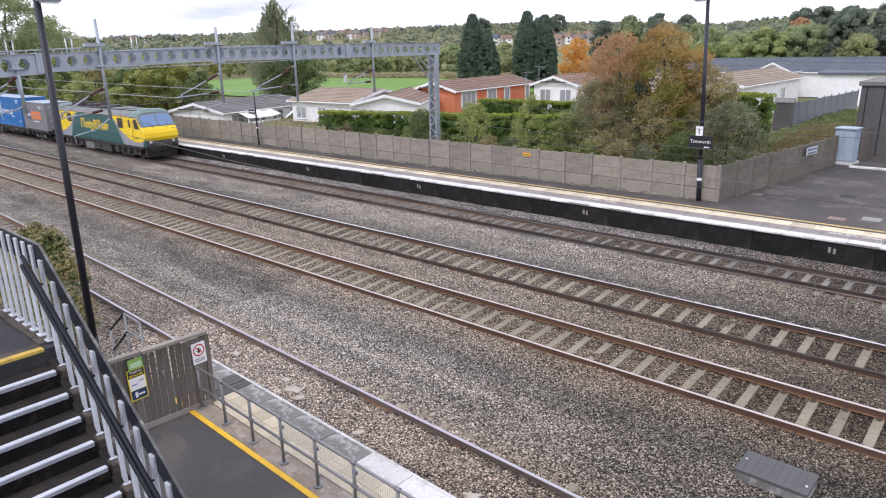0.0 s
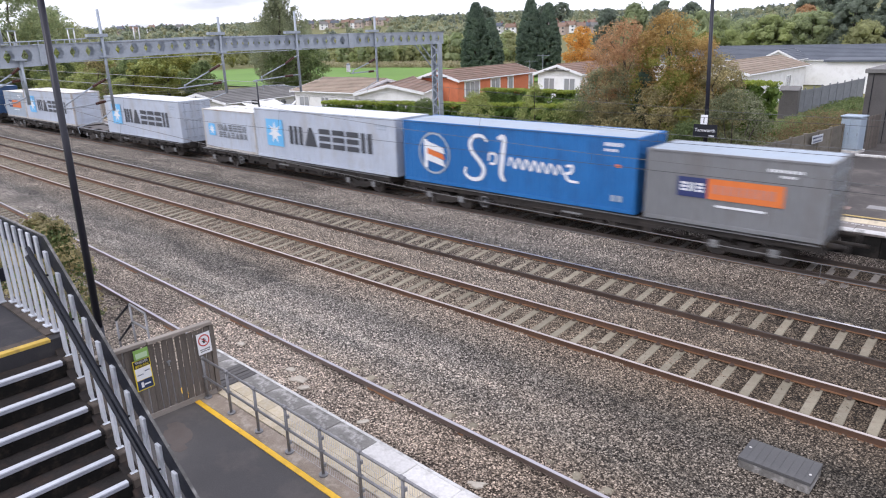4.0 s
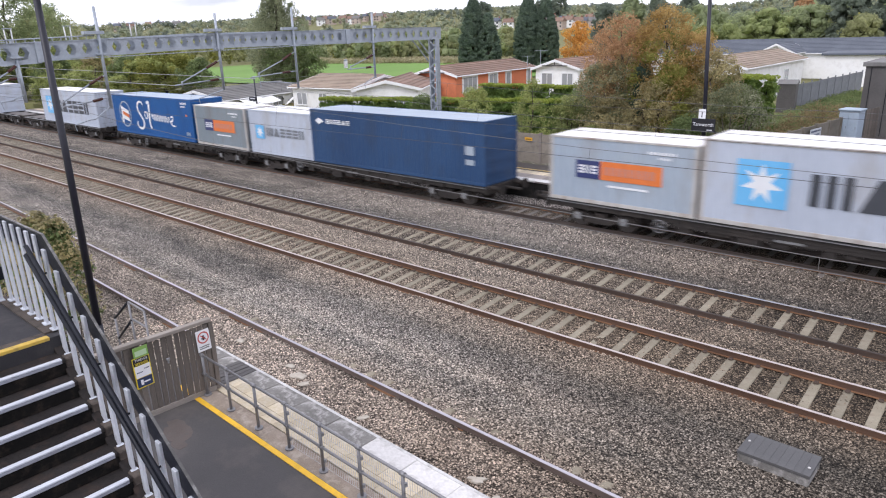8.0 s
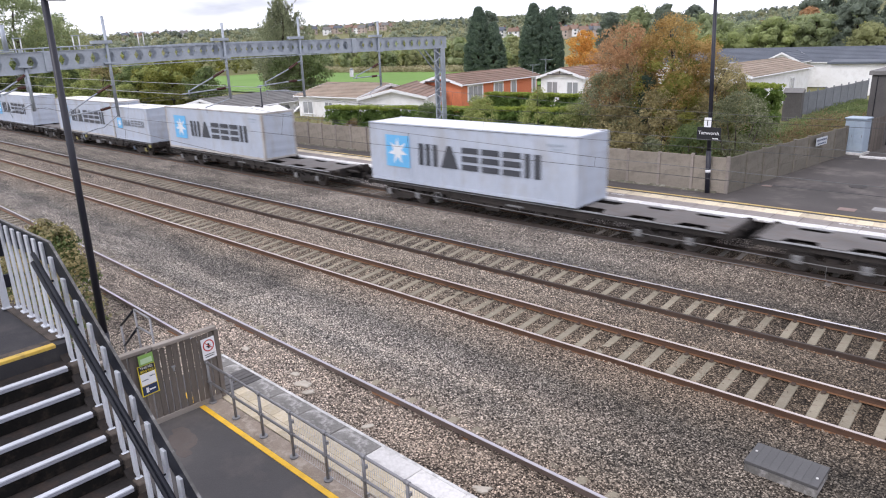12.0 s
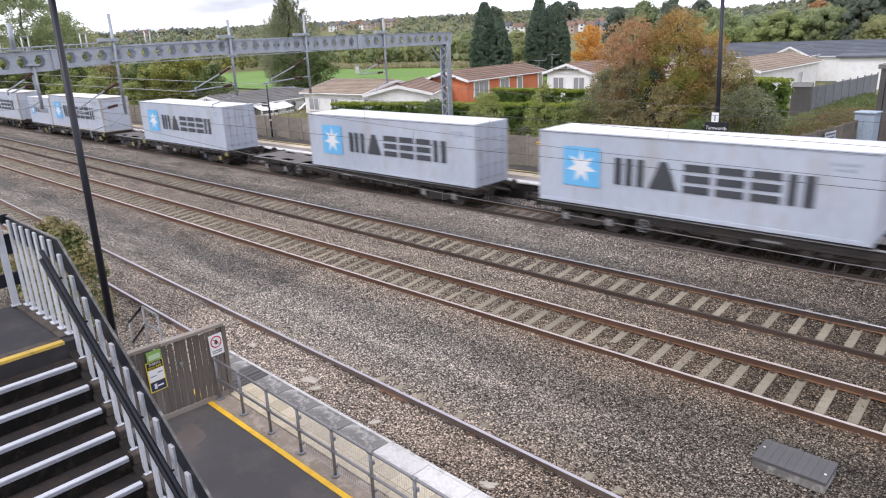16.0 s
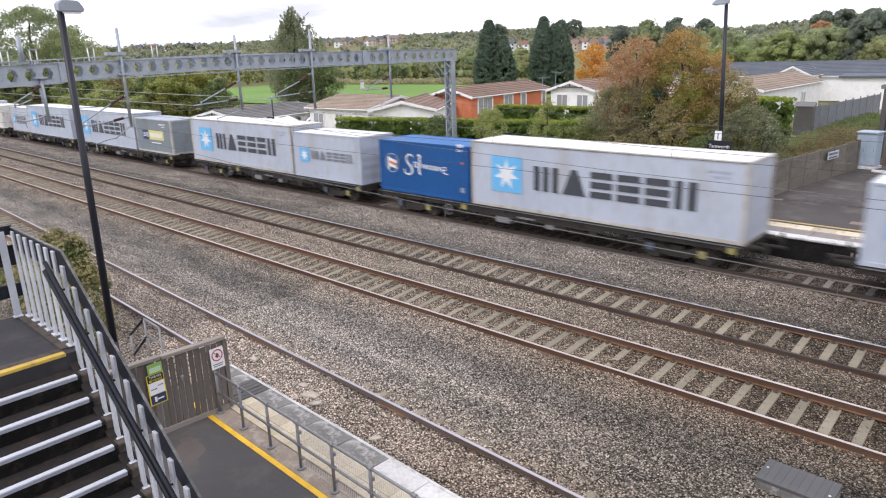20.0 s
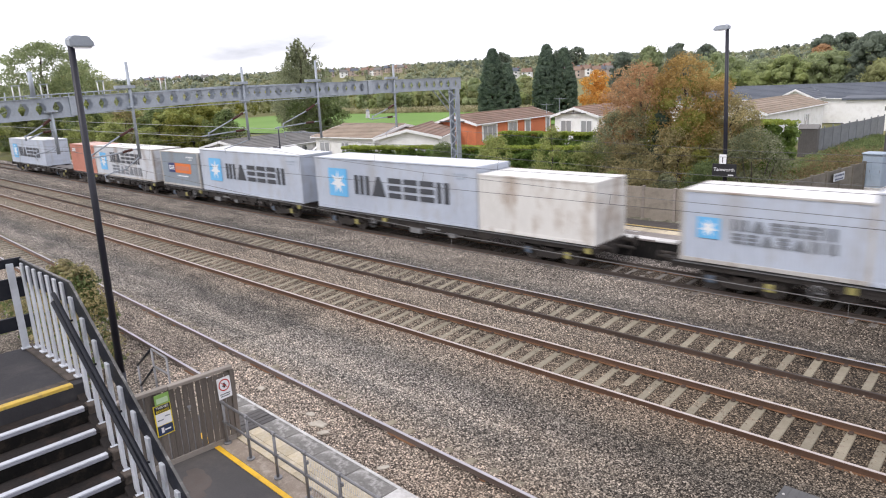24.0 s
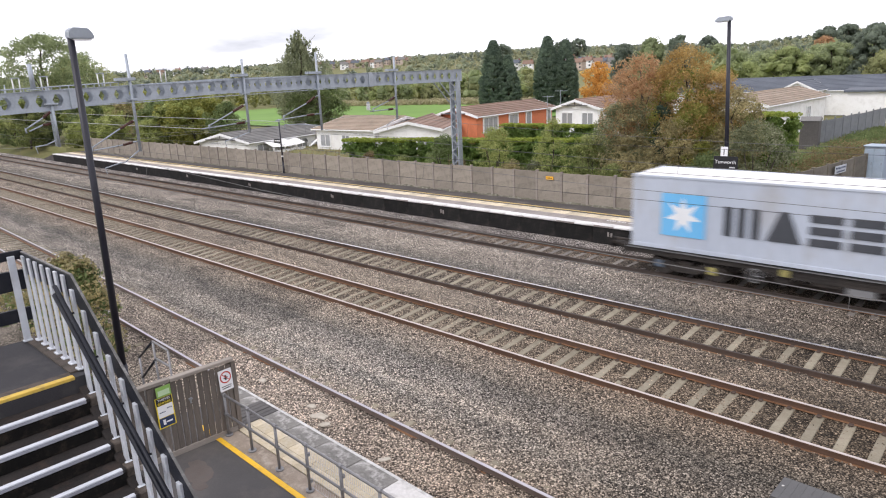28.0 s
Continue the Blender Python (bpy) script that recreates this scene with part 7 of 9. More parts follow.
                    for q in range(3):
                        tube(bm, (cx + ax + dx, s * 1.08, 0.44 + q * 0.07), (cx + ax + dx, s * 1.08, 0.51 + q * 0.07), 0.08, 0.055, seg=8)
                    part("spring", bm, UNDER, bg)
    for ax in AXLES:
        w = new("wheelset", WHEELSET_ME)
        w.parent = t
        w.matrix_basis = pose(ax, 0, WHEEL_R)
    # handbrake wheel and brake gear on the near side
    for s in (-1, 1):
        bm = bmesh.new()
        rim = [(-4.35 + 0.24 * math.cos(q * math.pi / 9), s * 1.24, 0.60 + 0.24 * math.sin(q * math.pi / 9)) for q in range(19)]
        path_tube(bm, rim, 0.020, 6)
        for q in (0, 6, 12):
            tube(bm, (-4.35, s * 1.24, 0.60), rim[q], 0.016, seg=5)
        tube(bm, (-4.35, s * 1.05, 0.60), (-4.35, s * 1.27, 0.60), 0.05, seg=10)
        part("handbrake_wheel", bm, WAG_PALE, t, "pale handbrake wheel")
        part("equipment_box", blocks((-1.6, -0.8, min(s * 0.75, s * 1.12), max(s * 0.75, s * 1.12), 0.36, 0.66), bevel=0.02), (UNDER, WAG_PALE)[kind_no], t)
        part("equipment_box", blocks((1.1, 1.5, min(s * 0.8, s * 1.12), max(s * 0.8, s * 1.12), 0.42, 0.66), bevel=0.02), (UNDER, WAG_PALE)[kind_no], t)
        part("brake_cylinder", tube(bmesh.new(), (2.2, s * 0.85, 0.52), (3.0, s * 0.85, 0.52), 0.16, seg=14), UNDER, t)
        if kind_no:
            for x in (-3.4, 8.9):
                part("yellow_bracket", blocks((x - 0.14, x + 0.14, min(s * 1.14, s * 1.25), max(s * 1.14, s * 1.25), 0.72, 0.94), bevel=0.01), WAG_YELLOW, t, "yellow bracket")
    for e, on in ((1, buf_front), (-1, buf_rear)):
        reach = 1.0 if on else 0.16
        part("drawbar", tube(bmesh.new(), (e * H2, 0, 0.9), (e * (H2 + reach), 0, 0.9), 0.07, seg=8), UNDER, t)
        if on:
            for s in (-1, 1):
                bm = tube(bmesh.new(), (e * H2, s * 0.86, 0.98), (e * (H2 + 0.40), s * 0.86, 0.98), 0.10, seg=12)
                tube(bm, (e * (H2 + 0.40), s * 0.86, 0.98), (e * (H2 + 0.58), s * 0.86, 0.98), 0.07, seg=12)
                tube(bm, (e * (H2 + 0.58), s * 0.86, 0.98), (e * (H2 + 0.63), s * 0.86, 0.98), 0.23, seg=18)
                part("buffer", bm, UNDER, t)
    WAGON_MADE[key] = t
    return t


WHEELSET_ME = mesh_of("wheelset", wheelset_bm(), WHEEL)

# ---- locomotive ----
LOCO_GREEN = train_paint("loco_green", (0.018, 0.084, 0.080), (0.026, 0.106, 0.100), (0.02, 0.065, 0.06), 0.4, 0.35)
LOCO_YELLOW = train_paint("loco_yellow", (0.78, 0.53, 0.008), (0.88, 0.62, 0.012), (0.5, 0.33, 0.03), 0.3, 0.4)
LOCO_GREY = train_paint("loco_grey", (0.24, 0.245, 0.27), (0.31, 0.315, 0.34), (0.18, 0.17, 0.17), 0.4, 0.45)
LOCO_ROOF = train_paint("loco_roof", (0.13, 0.145, 0.142), (0.21, 0.225, 0.22), (0.12, 0.11, 0.10), 0.6, 0.6)
LOCO_CHIN = surface("loco_chin", (0.05, 0.05, 0.052), (0.09, 0.088, 0.088), 0.6, big=1.5, small=14, bump=0.1, dirt=(0.04, 0.035, 0.03))
LOCO_DOME = train_paint("loco_cab_roof", (0.12, 0.185, 0.172), (0.18, 0.25, 0.235), (0.16, 0.19, 0.18), 0.5, 0.5)
LOCO_GEAR = surface("loco_roof_gear", (0.026, 0.024, 0.023), (0.062, 0.057, 0.054), 0.7, big=2, small=14, bump=0.1)
LOCO_BOX = surface("loco_grey_box", (0.13, 0.125, 0.122), (0.21, 0.20, 0.195), 0.7, big=1.5, small=14, bump=0.1, dirt=(0.09, 0.075, 0.06), dirt_amt=0.6)
LOCO_STRIPE = train_paint("loco_orange_line", (0.55, 0.24, 0.09), (0.65, 0.30, 0.12), (0.4, 0.2, 0.1), 0.3, 0.5)
# blue base colour stands in for the sky mirrored in the glass
LOCO_GLASS = glassy("loco_windscreen_sky", (0.11, 0.20, 0.38), 0.10)
LOCO_WINDOW = glassy("loco_side_window", (0.03, 0.022, 0.02), 0.12)
LOCO_LAMP = surface("loco_lamp_lens", (0.55, 0.55, 0.52), (0.72, 0.72, 0.68), 0.2, big=4, small=20, bump=0.0)


def loco():
    t = thing("locomotive", "green and yellow electric locomotive with grey roof", "locomotive")
    hw = 1.36
    # section loops along x: (x, floor, waist, shoulder, roof, half width, half roof width)
    st = [(-9.25, 1.05, 1.70, 2.15, 2.22, 1.30, 1.10), (-9.10, 1.02, 1.75, 2.28, 2.36, 1.36, 1.16), (-8.25, 1.0, 2.0, 3.18, 3.62, 1.36, 0.86), (-7.6, 1.0, 2.0, 3.25, 3.74, hw, 0.84), (-6.9, 1.0, 2.0, 3.25, 3.62, hw, 0.90),
          (6.9, 1.0, 2.0, 3.25, 3.62, hw, 0.90), (7.6, 1.0, 2.0, 3.25, 3.74, hw, 0.84), (8.25, 1.0, 2.0, 3.18, 3.62, 1.36, 0.86), (9.10, 1.02, 1.75, 2.28, 2.36, 1.36, 1.16), (9.25, 1.05, 1.70, 2.15, 2.22, 1.30, 1.10)]
    bm, roof = bmesh.new(), bmesh.new()
    body_l, roof_l = [], []
    for x, zf, zw, zs, zr, w, wr in st:
        body_l.append([bm.verts.new((x, y, z)) for y, z in ((-w + 0.05, zf), (-w, zf + 0.15), (-w, zw), (-w, zs), (w, zs), (w, zw), (w, zf + 0.15), (w - 0.05, zf))])
        zm = zs + (zr - zs) * 0.62
        wm = (w + wr) / 2 + 0.06
        roof_l.append([roof.verts.new((x, y, z)) for y, z in ((-w, zs), (-wm, zm), (-wr, zr - 0.03), (-wr * 0.5, zr), (wr * 0.5, zr), (wr, zr - 0.03), (wm, zm), (w, zs))])
    for a, b in zip(body_l, body_l[1:]):
        for k in (0, 1, 2, 4, 5, 6, 7):
            bm.faces.new((a[k], a[(k + 1) % 8], b[(k + 1) % 8], b[k]))
    bm.faces.new(body_l[0])
    bm.faces.new(body_l[-1][::-1])
    part("body", bm, LOCO_GREEN, t, "dark green body side")
    lines = roof_l
    for a, b in zip(lines, lines[1:]):
        for k in range(7):
            roof.faces.new((a[k], a[k + 1], b[k + 1], b[k]))
    for e in (lines[0], lines[-1]):
        roof.faces.new(e)
    part("roof", roof, LOCO_ROOF, t, "grey dusty roof")
    # cab domes, windscreens and yellow fronts at both ends
    for e in (-1, 1):
        flip = Matrix.Rotation(0 if e > 0 else math.pi, 4, "Z")
        dome = bmesh.new()
        rows = []
        for x, zs, zr, w, wr in ((6.95, 3.26, 3.66, 1.345, 0.92), (7.6, 3.27, 3.80, 1.345, 0.86), (8.0, 3.25, 3.77, 1.345, 0.86), (8.34, 3.14, 3.55, 1.33, 0.90)):
            wm, zm = (w + wr) / 2 + 0.09, zs + (zr - zs) * 0.64
            rows.append([dome.verts.new((x, y, z)) for y, z in ((-w, zs), (-wm, zm), (-wr, zr - 0.02), (0, zr + 0.02), (wr, zr - 0.02), (wm, zm), (w, zs))])
        for a, b in zip(rows, rows[1:]):
            for k in range(6):
                dome.faces.new((a[k], a[k + 1], b[k + 1], b[k]))
        dome.faces.new(rows[-1])
        part("cab_roof", dome, LOCO_DOME, t, "pale green domed cab roof", place=flip)
        front = bmesh.new()
        vs = []
        for z, xf, xs_ in ((1.50, 9.24, 8.80), (1.74, 9.42, 8.80), (2.08, 9.37, 8.80), (2.34, 9.20, 8.75), (2.52, 9.02, 8.65)):
            half = [(xs_, 1.374), (xf - 0.16, 1.368), (xf - 0.03, 1.27), (xf, 1.0), (xf + 0.03, 0.0)]
            vs.append([front.verts.new((x, -y, z)) for x, y in half] + [front.verts.new((x, y, z)) for x, y in half[-2::-1]])
        for a, b in zip(vs, vs[1:]):
            for k in range(8):
                front.faces.new((a[k], a[k + 1], b[k + 1], b[k]))
        front.faces.new(vs[0][::-1])
        part("yellow_front", front, LOCO_YELLOW, t, "yellow warning front that overhangs the chin", place=flip)
        part("chin_panel", blocks((9.22, 9.29, -1.29, 1.29, 1.02, 1.455), bevel=0.02), LOCO_CHIN, t, "dark grey lower front", place=flip)
        for s in (-1, 1):
            ws = bmesh.new()
            q = [(8.97, s * 0.05, 2.56), (8.97, s * 1.22, 2.56), (8.40, s * 1.14, 3.34), (8.40, s * 0.05, 3.38)]
            lo = [ws.verts.new(p) for p in q]
            hi = [ws.verts.new((p[0] + 0.03, p[1], p[2] + 0.025)) for p in q]
            ws.faces.new(hi)
            for k in range(4):
                ws.faces.new((lo[k], lo[(k + 1) % 4], hi[(k + 1) % 4], hi[k]))
            part("windscreen", ws, LOCO_GLASS, t, "windscreen coloured blue like the sky it mirrors", place=flip)
            part("wiper", tube(bmesh.new(), (9.14, s * 0.5, 2.44), (8.78, s * 0.85, 2.92), 0.012, seg=5), LOCO_GEAR, t, place=flip)
            part("headlight", tube(bmesh.new(), (9.26, s * 0.90, 1.40), (9.31, s * 0.90, 1.40), 0.10, seg=14), LOCO_LAMP, t, place=flip)
            bm = tube(bmesh.new(), (9.2, s * 0.86, 1.0), (9.55, s * 0.86, 1.0), 0.11, seg=12)
            tube(bm, (9.55, s * 0.86, 1.0), (9.62, s * 0.86, 1.0), 0.24, seg=18)
            part("buffer", bm, UNDER, t, place=flip)
        part("buffer_beam", blocks((9.0, 9.24, -1.28, 1.28, 0.62, 1.24), bevel=0.03), UNDER, t, place=flip)
        part("coupling", blocks((9.24, 9.5, -0.06, 0.06, 0.72, 1.0), bevel=0.02), UNDER, t, place=flip)
        part("lower_skirt", blocks((8.6, 9.1, -1.2, 1.2, 0.25, 0.62), bevel=0.04), UNDER, t, place=flip)
    # painted panels on both sides
    for s in (-1, 1):
        for e in (-1, 1):
            # the yellow cab panel: straight above, curved off below towards the middle
            def cut(pts, proud):
                b = bmesh.new()
                y0, y1 = s * (hw + 0.001), s * (hw + proud)
                prism(b, [(e * x, z) for x, z in pts], "y", min(y0, y1), max(y0, y1))
                return b
            edge = [(3.32, 3.215), (3.96, 2.98), (4.40, 2.68), (4.72, 2.28), (5.36, 1.92), (6.33, 1.56), (7.45, 1.38), (8.30, 1.36), (8.80, 1.44)]
            part("cab_panel", cut([(8.2, 3.17), (9.05, 2.30), (9.10, 1.75), (9.05, 1.50)] + edge[::-1], 0.010), LOCO_YELLOW, t, "yellow cab side panel")
            part("grey_wedge", cut([(5.2, 1.06), (8.9, 1.06), (9.05, 1.49)] + [(x, z - 0.01) for x, z in edge[::-1]] + [(3.02, 3.21), (3.79, 2.90), (4.33, 2.38), (4.88, 1.60)], 0.007), LOCO_GREY, t, "grey curved wedge")
            part("side_window", cut([(7.55, 2.36), (8.62, 2.36), (8.16, 3.08), (7.50, 3.08)], 0.016), LOCO_WINDOW, t, "dark cab side window")
            dr = part("cab_door", cut([(6.38, 1.60), (7.15, 1.46), (7.15, 3.12), (6.38, 3.12)], 0.014), LOCO_YELLOW, t, "yellow cab door")
            part("door_window", cut([(6.46, 2.42), (6.86, 2.42), (6.86, 3.04), (6.46, 3.04)], 0.018), LOCO_WINDOW, dr, "dark door window")
            part("handrail", tube(bmesh.new(), (e * 7.30, s * (hw + 0.05), 1.5), (e * 7.30, s * (hw + 0.05), 2.9), 0.018, seg=6), LOCO_GEAR, t)
            part("grille", cut([(4.55, 2.32), (5.50, 2.32), (5.50, 3.08), (4.55, 3.08)], 0.016), LOCO_WINDOW, t, "dark side grille")
            part("lettering", glyph_bars(bmesh.new(), min(e * 7.5, e * 8.4), max(e * 7.5, e * 8.4), 1.64, 1.74, 6, -hw - 0.011 if s < 0 else hw + 0.018), LOCO_GEAR, t)
        yy = -hw - 0.003 if s < 0 else hw + 0.009
        # a slanting row of plain bars, some tall, some hanging low
        heights = ((0.62, 0.0, 0.80), (0.34, 0.0, 0.50), (0.34, 0.0, 0.54), (0.18, 0.0, 0.72), (0.36, -0.22, 0.52), (0.36, 0.0, 0.76), (0.24, 0.0, 0.70), (0.16, 0.0, 0.80), (0.18, 0.0, 0.72), (0.36, 0.0, 0.54), (0.34, 0.0, 0.54), (0.34, 0.0, 0.54))
        span = sum(h[0] for h in heights) + 0.115 * (len(heights) - 1)
        xx = -2.66
        for w, lo, hi in heights:
            w *= 5.30 / span
            b = bmesh.new()
            pen = min(0.12, w)
            limbs_ = [(0.0, pen, lo, hi), (w - pen, w, lo, hi - 0.04), (pen, w - pen, hi - 0.13, hi - 0.02)] if w > 0.3 else [(0.0, pen, lo, hi)]
            for q0, q1, za, zb in limbs_:
                pts = [(xx + q0 + 0.16 * za, za), (xx + q1 + 0.16 * za, za), (xx + q1 + 0.16 * zb, zb), (xx + q0 + 0.16 * zb, zb)]
                prism(b, [(-s * px_, 1.98 + pz_) for px_, pz_ in pts], "y", yy - 0.006, yy)
            part("lettering_bar", b, LOCO_YELLOW, t, "slanting yellow bar")
            xx += w + 0.115 * 5.30 / span
        part("orange_line", blocks((-6.8, 6.8, -hw - 0.004 if s < 0 else hw - 0.03, -hw + 0.03 if s < 0 else hw + 0.004, 3.24, 3.27)), LOCO_STRIPE, t)
        part("solebar", blocks((-8.7, 8.7, min(s * 1.22, s * 1.33), max(s * 1.22, s * 1.33), 0.84, 1.02), bevel=0.01), UNDER, t)
        for x0, x1, z0 in ((-0.9, 0.3, 0.26), (-2.6, -1.0, 0.20), (0.5, 2.4, 0.22)):
            part("equipment_box", blocks((x0, x1, min(s * 0.5, s * 1.26), max(s * 0.5, s * 1.26), z0, 0.84), bevel=0.03), LOCO_BOX if x0 == -2.6 else LOCO_GEAR, t)
    # bogies
    for cx in (-5.2, 5.2):
        bg = part("bogie", blocks((cx - 0.4, cx + 0.4, -1.05, 1.05, 0.5, 0.84), bevel=0.03), UNDER, t)
        for s in (-1, 1):
            prof = [(cx - 2.55, 0.62), (cx - 2.3, 0.86), (cx + 2.3, 0.86), (cx + 2.55, 0.62), (cx + 2.3, 0.26), (cx + 1.0, 0.30), (cx + 0.7, 0.18), (cx - 0.7, 0.18), (cx - 1.0, 0.30), (cx - 2.3, 0.26)]
            part("bogie_side_frame", prism(bmesh.new(), prof, "y", min(s * 1.02, s * 1.12), max(s * 1.02, s * 1.12)), UNDER, bg)
            for ax in (-1.65, 1.65):
                part("axle_box", blocks((cx + ax - 0.22, cx + ax + 0.22, min(s * 1.1, s * 1.24), max(s * 1.1, s * 1.24), 0.36, 0.74), bevel=0.04), LOCO_GEAR, bg)
            for dx in (-0.5, 0.5):
                part("coil_spring", tube(bmesh.new(), (cx + dx, s * 1.18, 0.42), (cx + dx, s * 1.18, 0.82), 0.13, seg=12), LOCO_GEAR, bg)
            part("sand_box", blocks((cx + 2.1, cx + 2.5, min(s * 1.0, s * 1.2), max(s * 1.0, s * 1.2), 0.35, 0.62), bevel=0.03), LOCO_GEAR, bg)
        for ax in (-1.65, 1.65):
            w = new("wheelset", WHEELSET_ME)
            w.parent = t
            w.matrix_basis = pose(cx + ax, 0, WHEEL_R)
    # roof equipment
    part("roof_well", blocks((-6.7, 2.0, -0.86, 0.86, 3.60, 3.66), bevel=0.02), LOCO_GEAR, t)
    for x, l, w, h0 in ((-5.9, 0.9, 0.5, 0.25), (-4.3, 0.7, 0.6, 0.32), (-2.9, 1.1, 0.45, 0.22), (-1.2, 0.6, 0.6, 0.30), (0.5, 1.4, 0.7, 0.20), (3.4, 1.8, 0.75, 0.12), (5.6, 1.2, 0.7, 0.10)):
        part("roof_box", blocks((x - l / 2, x + l / 2, -w, w, 3.62, 3.62 + h0), bevel=0.03), LOCO_GEAR if x < 2 else LOCO_ROOF, t)
    for x in (-5.2, -3.6, -2.0, -0.4):
        bm = tube(bmesh.new(), (x, -0.35, 3.62), (x, -0.35, 4.0), 0.07, 0.05, 10)
        for q in range(4):
            tube(bm, (x, -0.35, 3.68 + 0.08 * q), (x, -0.35, 3.71 + 0.08 * q), 0.11, seg=10)
        part("roof_insulator", bm, INSULATOR, t)
    # raised pantograph
    pan = part("pantograph", blocks((-6.1, -5.7, -0.5, 0.5, 3.78, 3.90), bevel=0.02), LOCO_GEAR, t, "dark raised pantograph")
    for s in (-1, 1):
        part("lower_arm", tube(bmesh.new(), (-5.9, s * 0.35, 3.85), (-4.2, s * 0.28, 4.32), 0.03, seg=6), LOCO_GEAR, pan)
        part("upper_arm", tube(bmesh.new(), (-4.2, s * 0.28, 4.32), (-5.45, s * 0.45, 4.66), 0.022, seg=6), LOCO_GEAR, pan)
    for x in (-5.6, -5.3):
        part("contact_strip", tube(bmesh.new(), (x, -0.8, 4.67), (x, 0.8, 4.67), 0.03, seg=6), LOCO_GEAR, pan)
    # the cabs are short: draw the ends in
    for o in t.children_recursive:
        if not o.name.startswith("wheelset"):
            for v in o.data.vertices:
                if abs(v.co.x) > 6.4:
                    v.co.x = math.copysign(6.4 + (abs(v.co.x) - 6.4) * 0.814, v.co.x)
    return t


# ---- make-up of the train: places along it, measured back from the front at the clip's start ----
FLEET = [(loco(), -59.02, 0.0)]
WAGONS = [(-79.5, 0), (-99.2, 0), (-120.3, 0), (-139.2, 0), (-160.9, 0), (-179.8, 0), (-201.6, 0), (-220.9, 0), (-242.6, 0), (-264.0, 1), (-283.5, 0), (-305.4, 0), (-326.7, 1), (-346.9, 1), (-368.8, 1), (-388.7, 1), (-410.5, 1), (-430.7, 1), (-452.4, 1), (-472.4, 1), (-492.4, 1), (-512.7, 1)]
for i, (u, k) in enumerate(WAGONS):
    gap_f = 99 if i == 0 else WAGONS[i - 1][0] - u
    gap_r = 99 if i == len(WAGONS) - 1 else u - WAGONS[i + 1][0]
    FLEET.append((wagon(k, gap_f > 20.6, gap_r > 20.6), u, 0.0))
LOADS = [("dark20", -73.25, 1), ("blue40", -82.75, -1), ("pale40", -95.5, -1), ("twoline20", -104.7, -1), ("pale40", -117.0, 1), ("tan40", -136.05, -1), ("steel20", -145.3, -1), ("navy40", -157.8, -1), ("pale20", -166.95, -1), ("grey20", -173.45, -1), ("flag40", -182.95, -1),
         ("pale40", -198.5, 1), ("pale40", -223.78, -1), ("tan40", -245.7, -1), ("pale20", -257.9, -1), ("tan40", -267.2, -1), ("pale40", -286.5, -1), ("pale40", -302.2, 1), ("pale40", -323.75, 1), ("tan40", -343.7, -1), ("pale20", -353.05, -1), ("tan40", -365.6, -1), ("blue20", -374.9, -1),
         ("pale20", -382.5, -1), ("tan40", -391.8, -1), ("lemon20", -404.1, -1), ("pale40", -413.6, -1), ("pale40", -427.6, -1), ("twoline20", -436.65, -1), ("cream20", -446.2, -1), ("pale40", -455.4, -1), ("pale40", -469.1, -1), ("slate20", -478.6, -1), ("twoline40", -489.2, -1), ("red20", -498.45, -1), ("low40", -515.55, -1)]
for style, u, doors in LOADS:
    FLEET.append((container(style, doors), u, 1.065))


# ---- park homes and other houses ----
def window_unit(t, x0, x1, z0, z1, y, place, bars_n=1, fr=0.12):
    """A framed window in a wall of constant y (local), facing -y."""
    w = part("window", blocks((x0 - fr, x1 + fr, y - 0.05, y + 0.02, z0 - 0.10, z0), (x0 - fr, x1 + fr, y - 0.05, y + 0.02, z1, z1 + fr * 0.85), (x0 - fr, x0, y - 0.05, y + 0.02, z0, z1), (x1, x1 + fr, y - 0.05, y + 0.02, z0, z1),
                               *[(x0 + (x1 - x0) * (k + 1) / (bars_n + 1) - 0.03, x0 + (x1 - x0) * (k + 1) / (bars_n + 1) + 0.03, y - 0.045, y + 0.02, z0, z1) for k in range(bars_n)]), UPVC, t, "white framed window", place=place)
    part("pane", blocks((x0, x1, y - 0.015, y + 0.01, z0, z1)), NET_GLASS, w, "pale curtained window pane")
    part("sill", blocks((x0 - 0.1, x1 + 0.1, y - 0.11, y + 0.0, z0 - 0.10, z0 - 0.06)), UPVC, w)


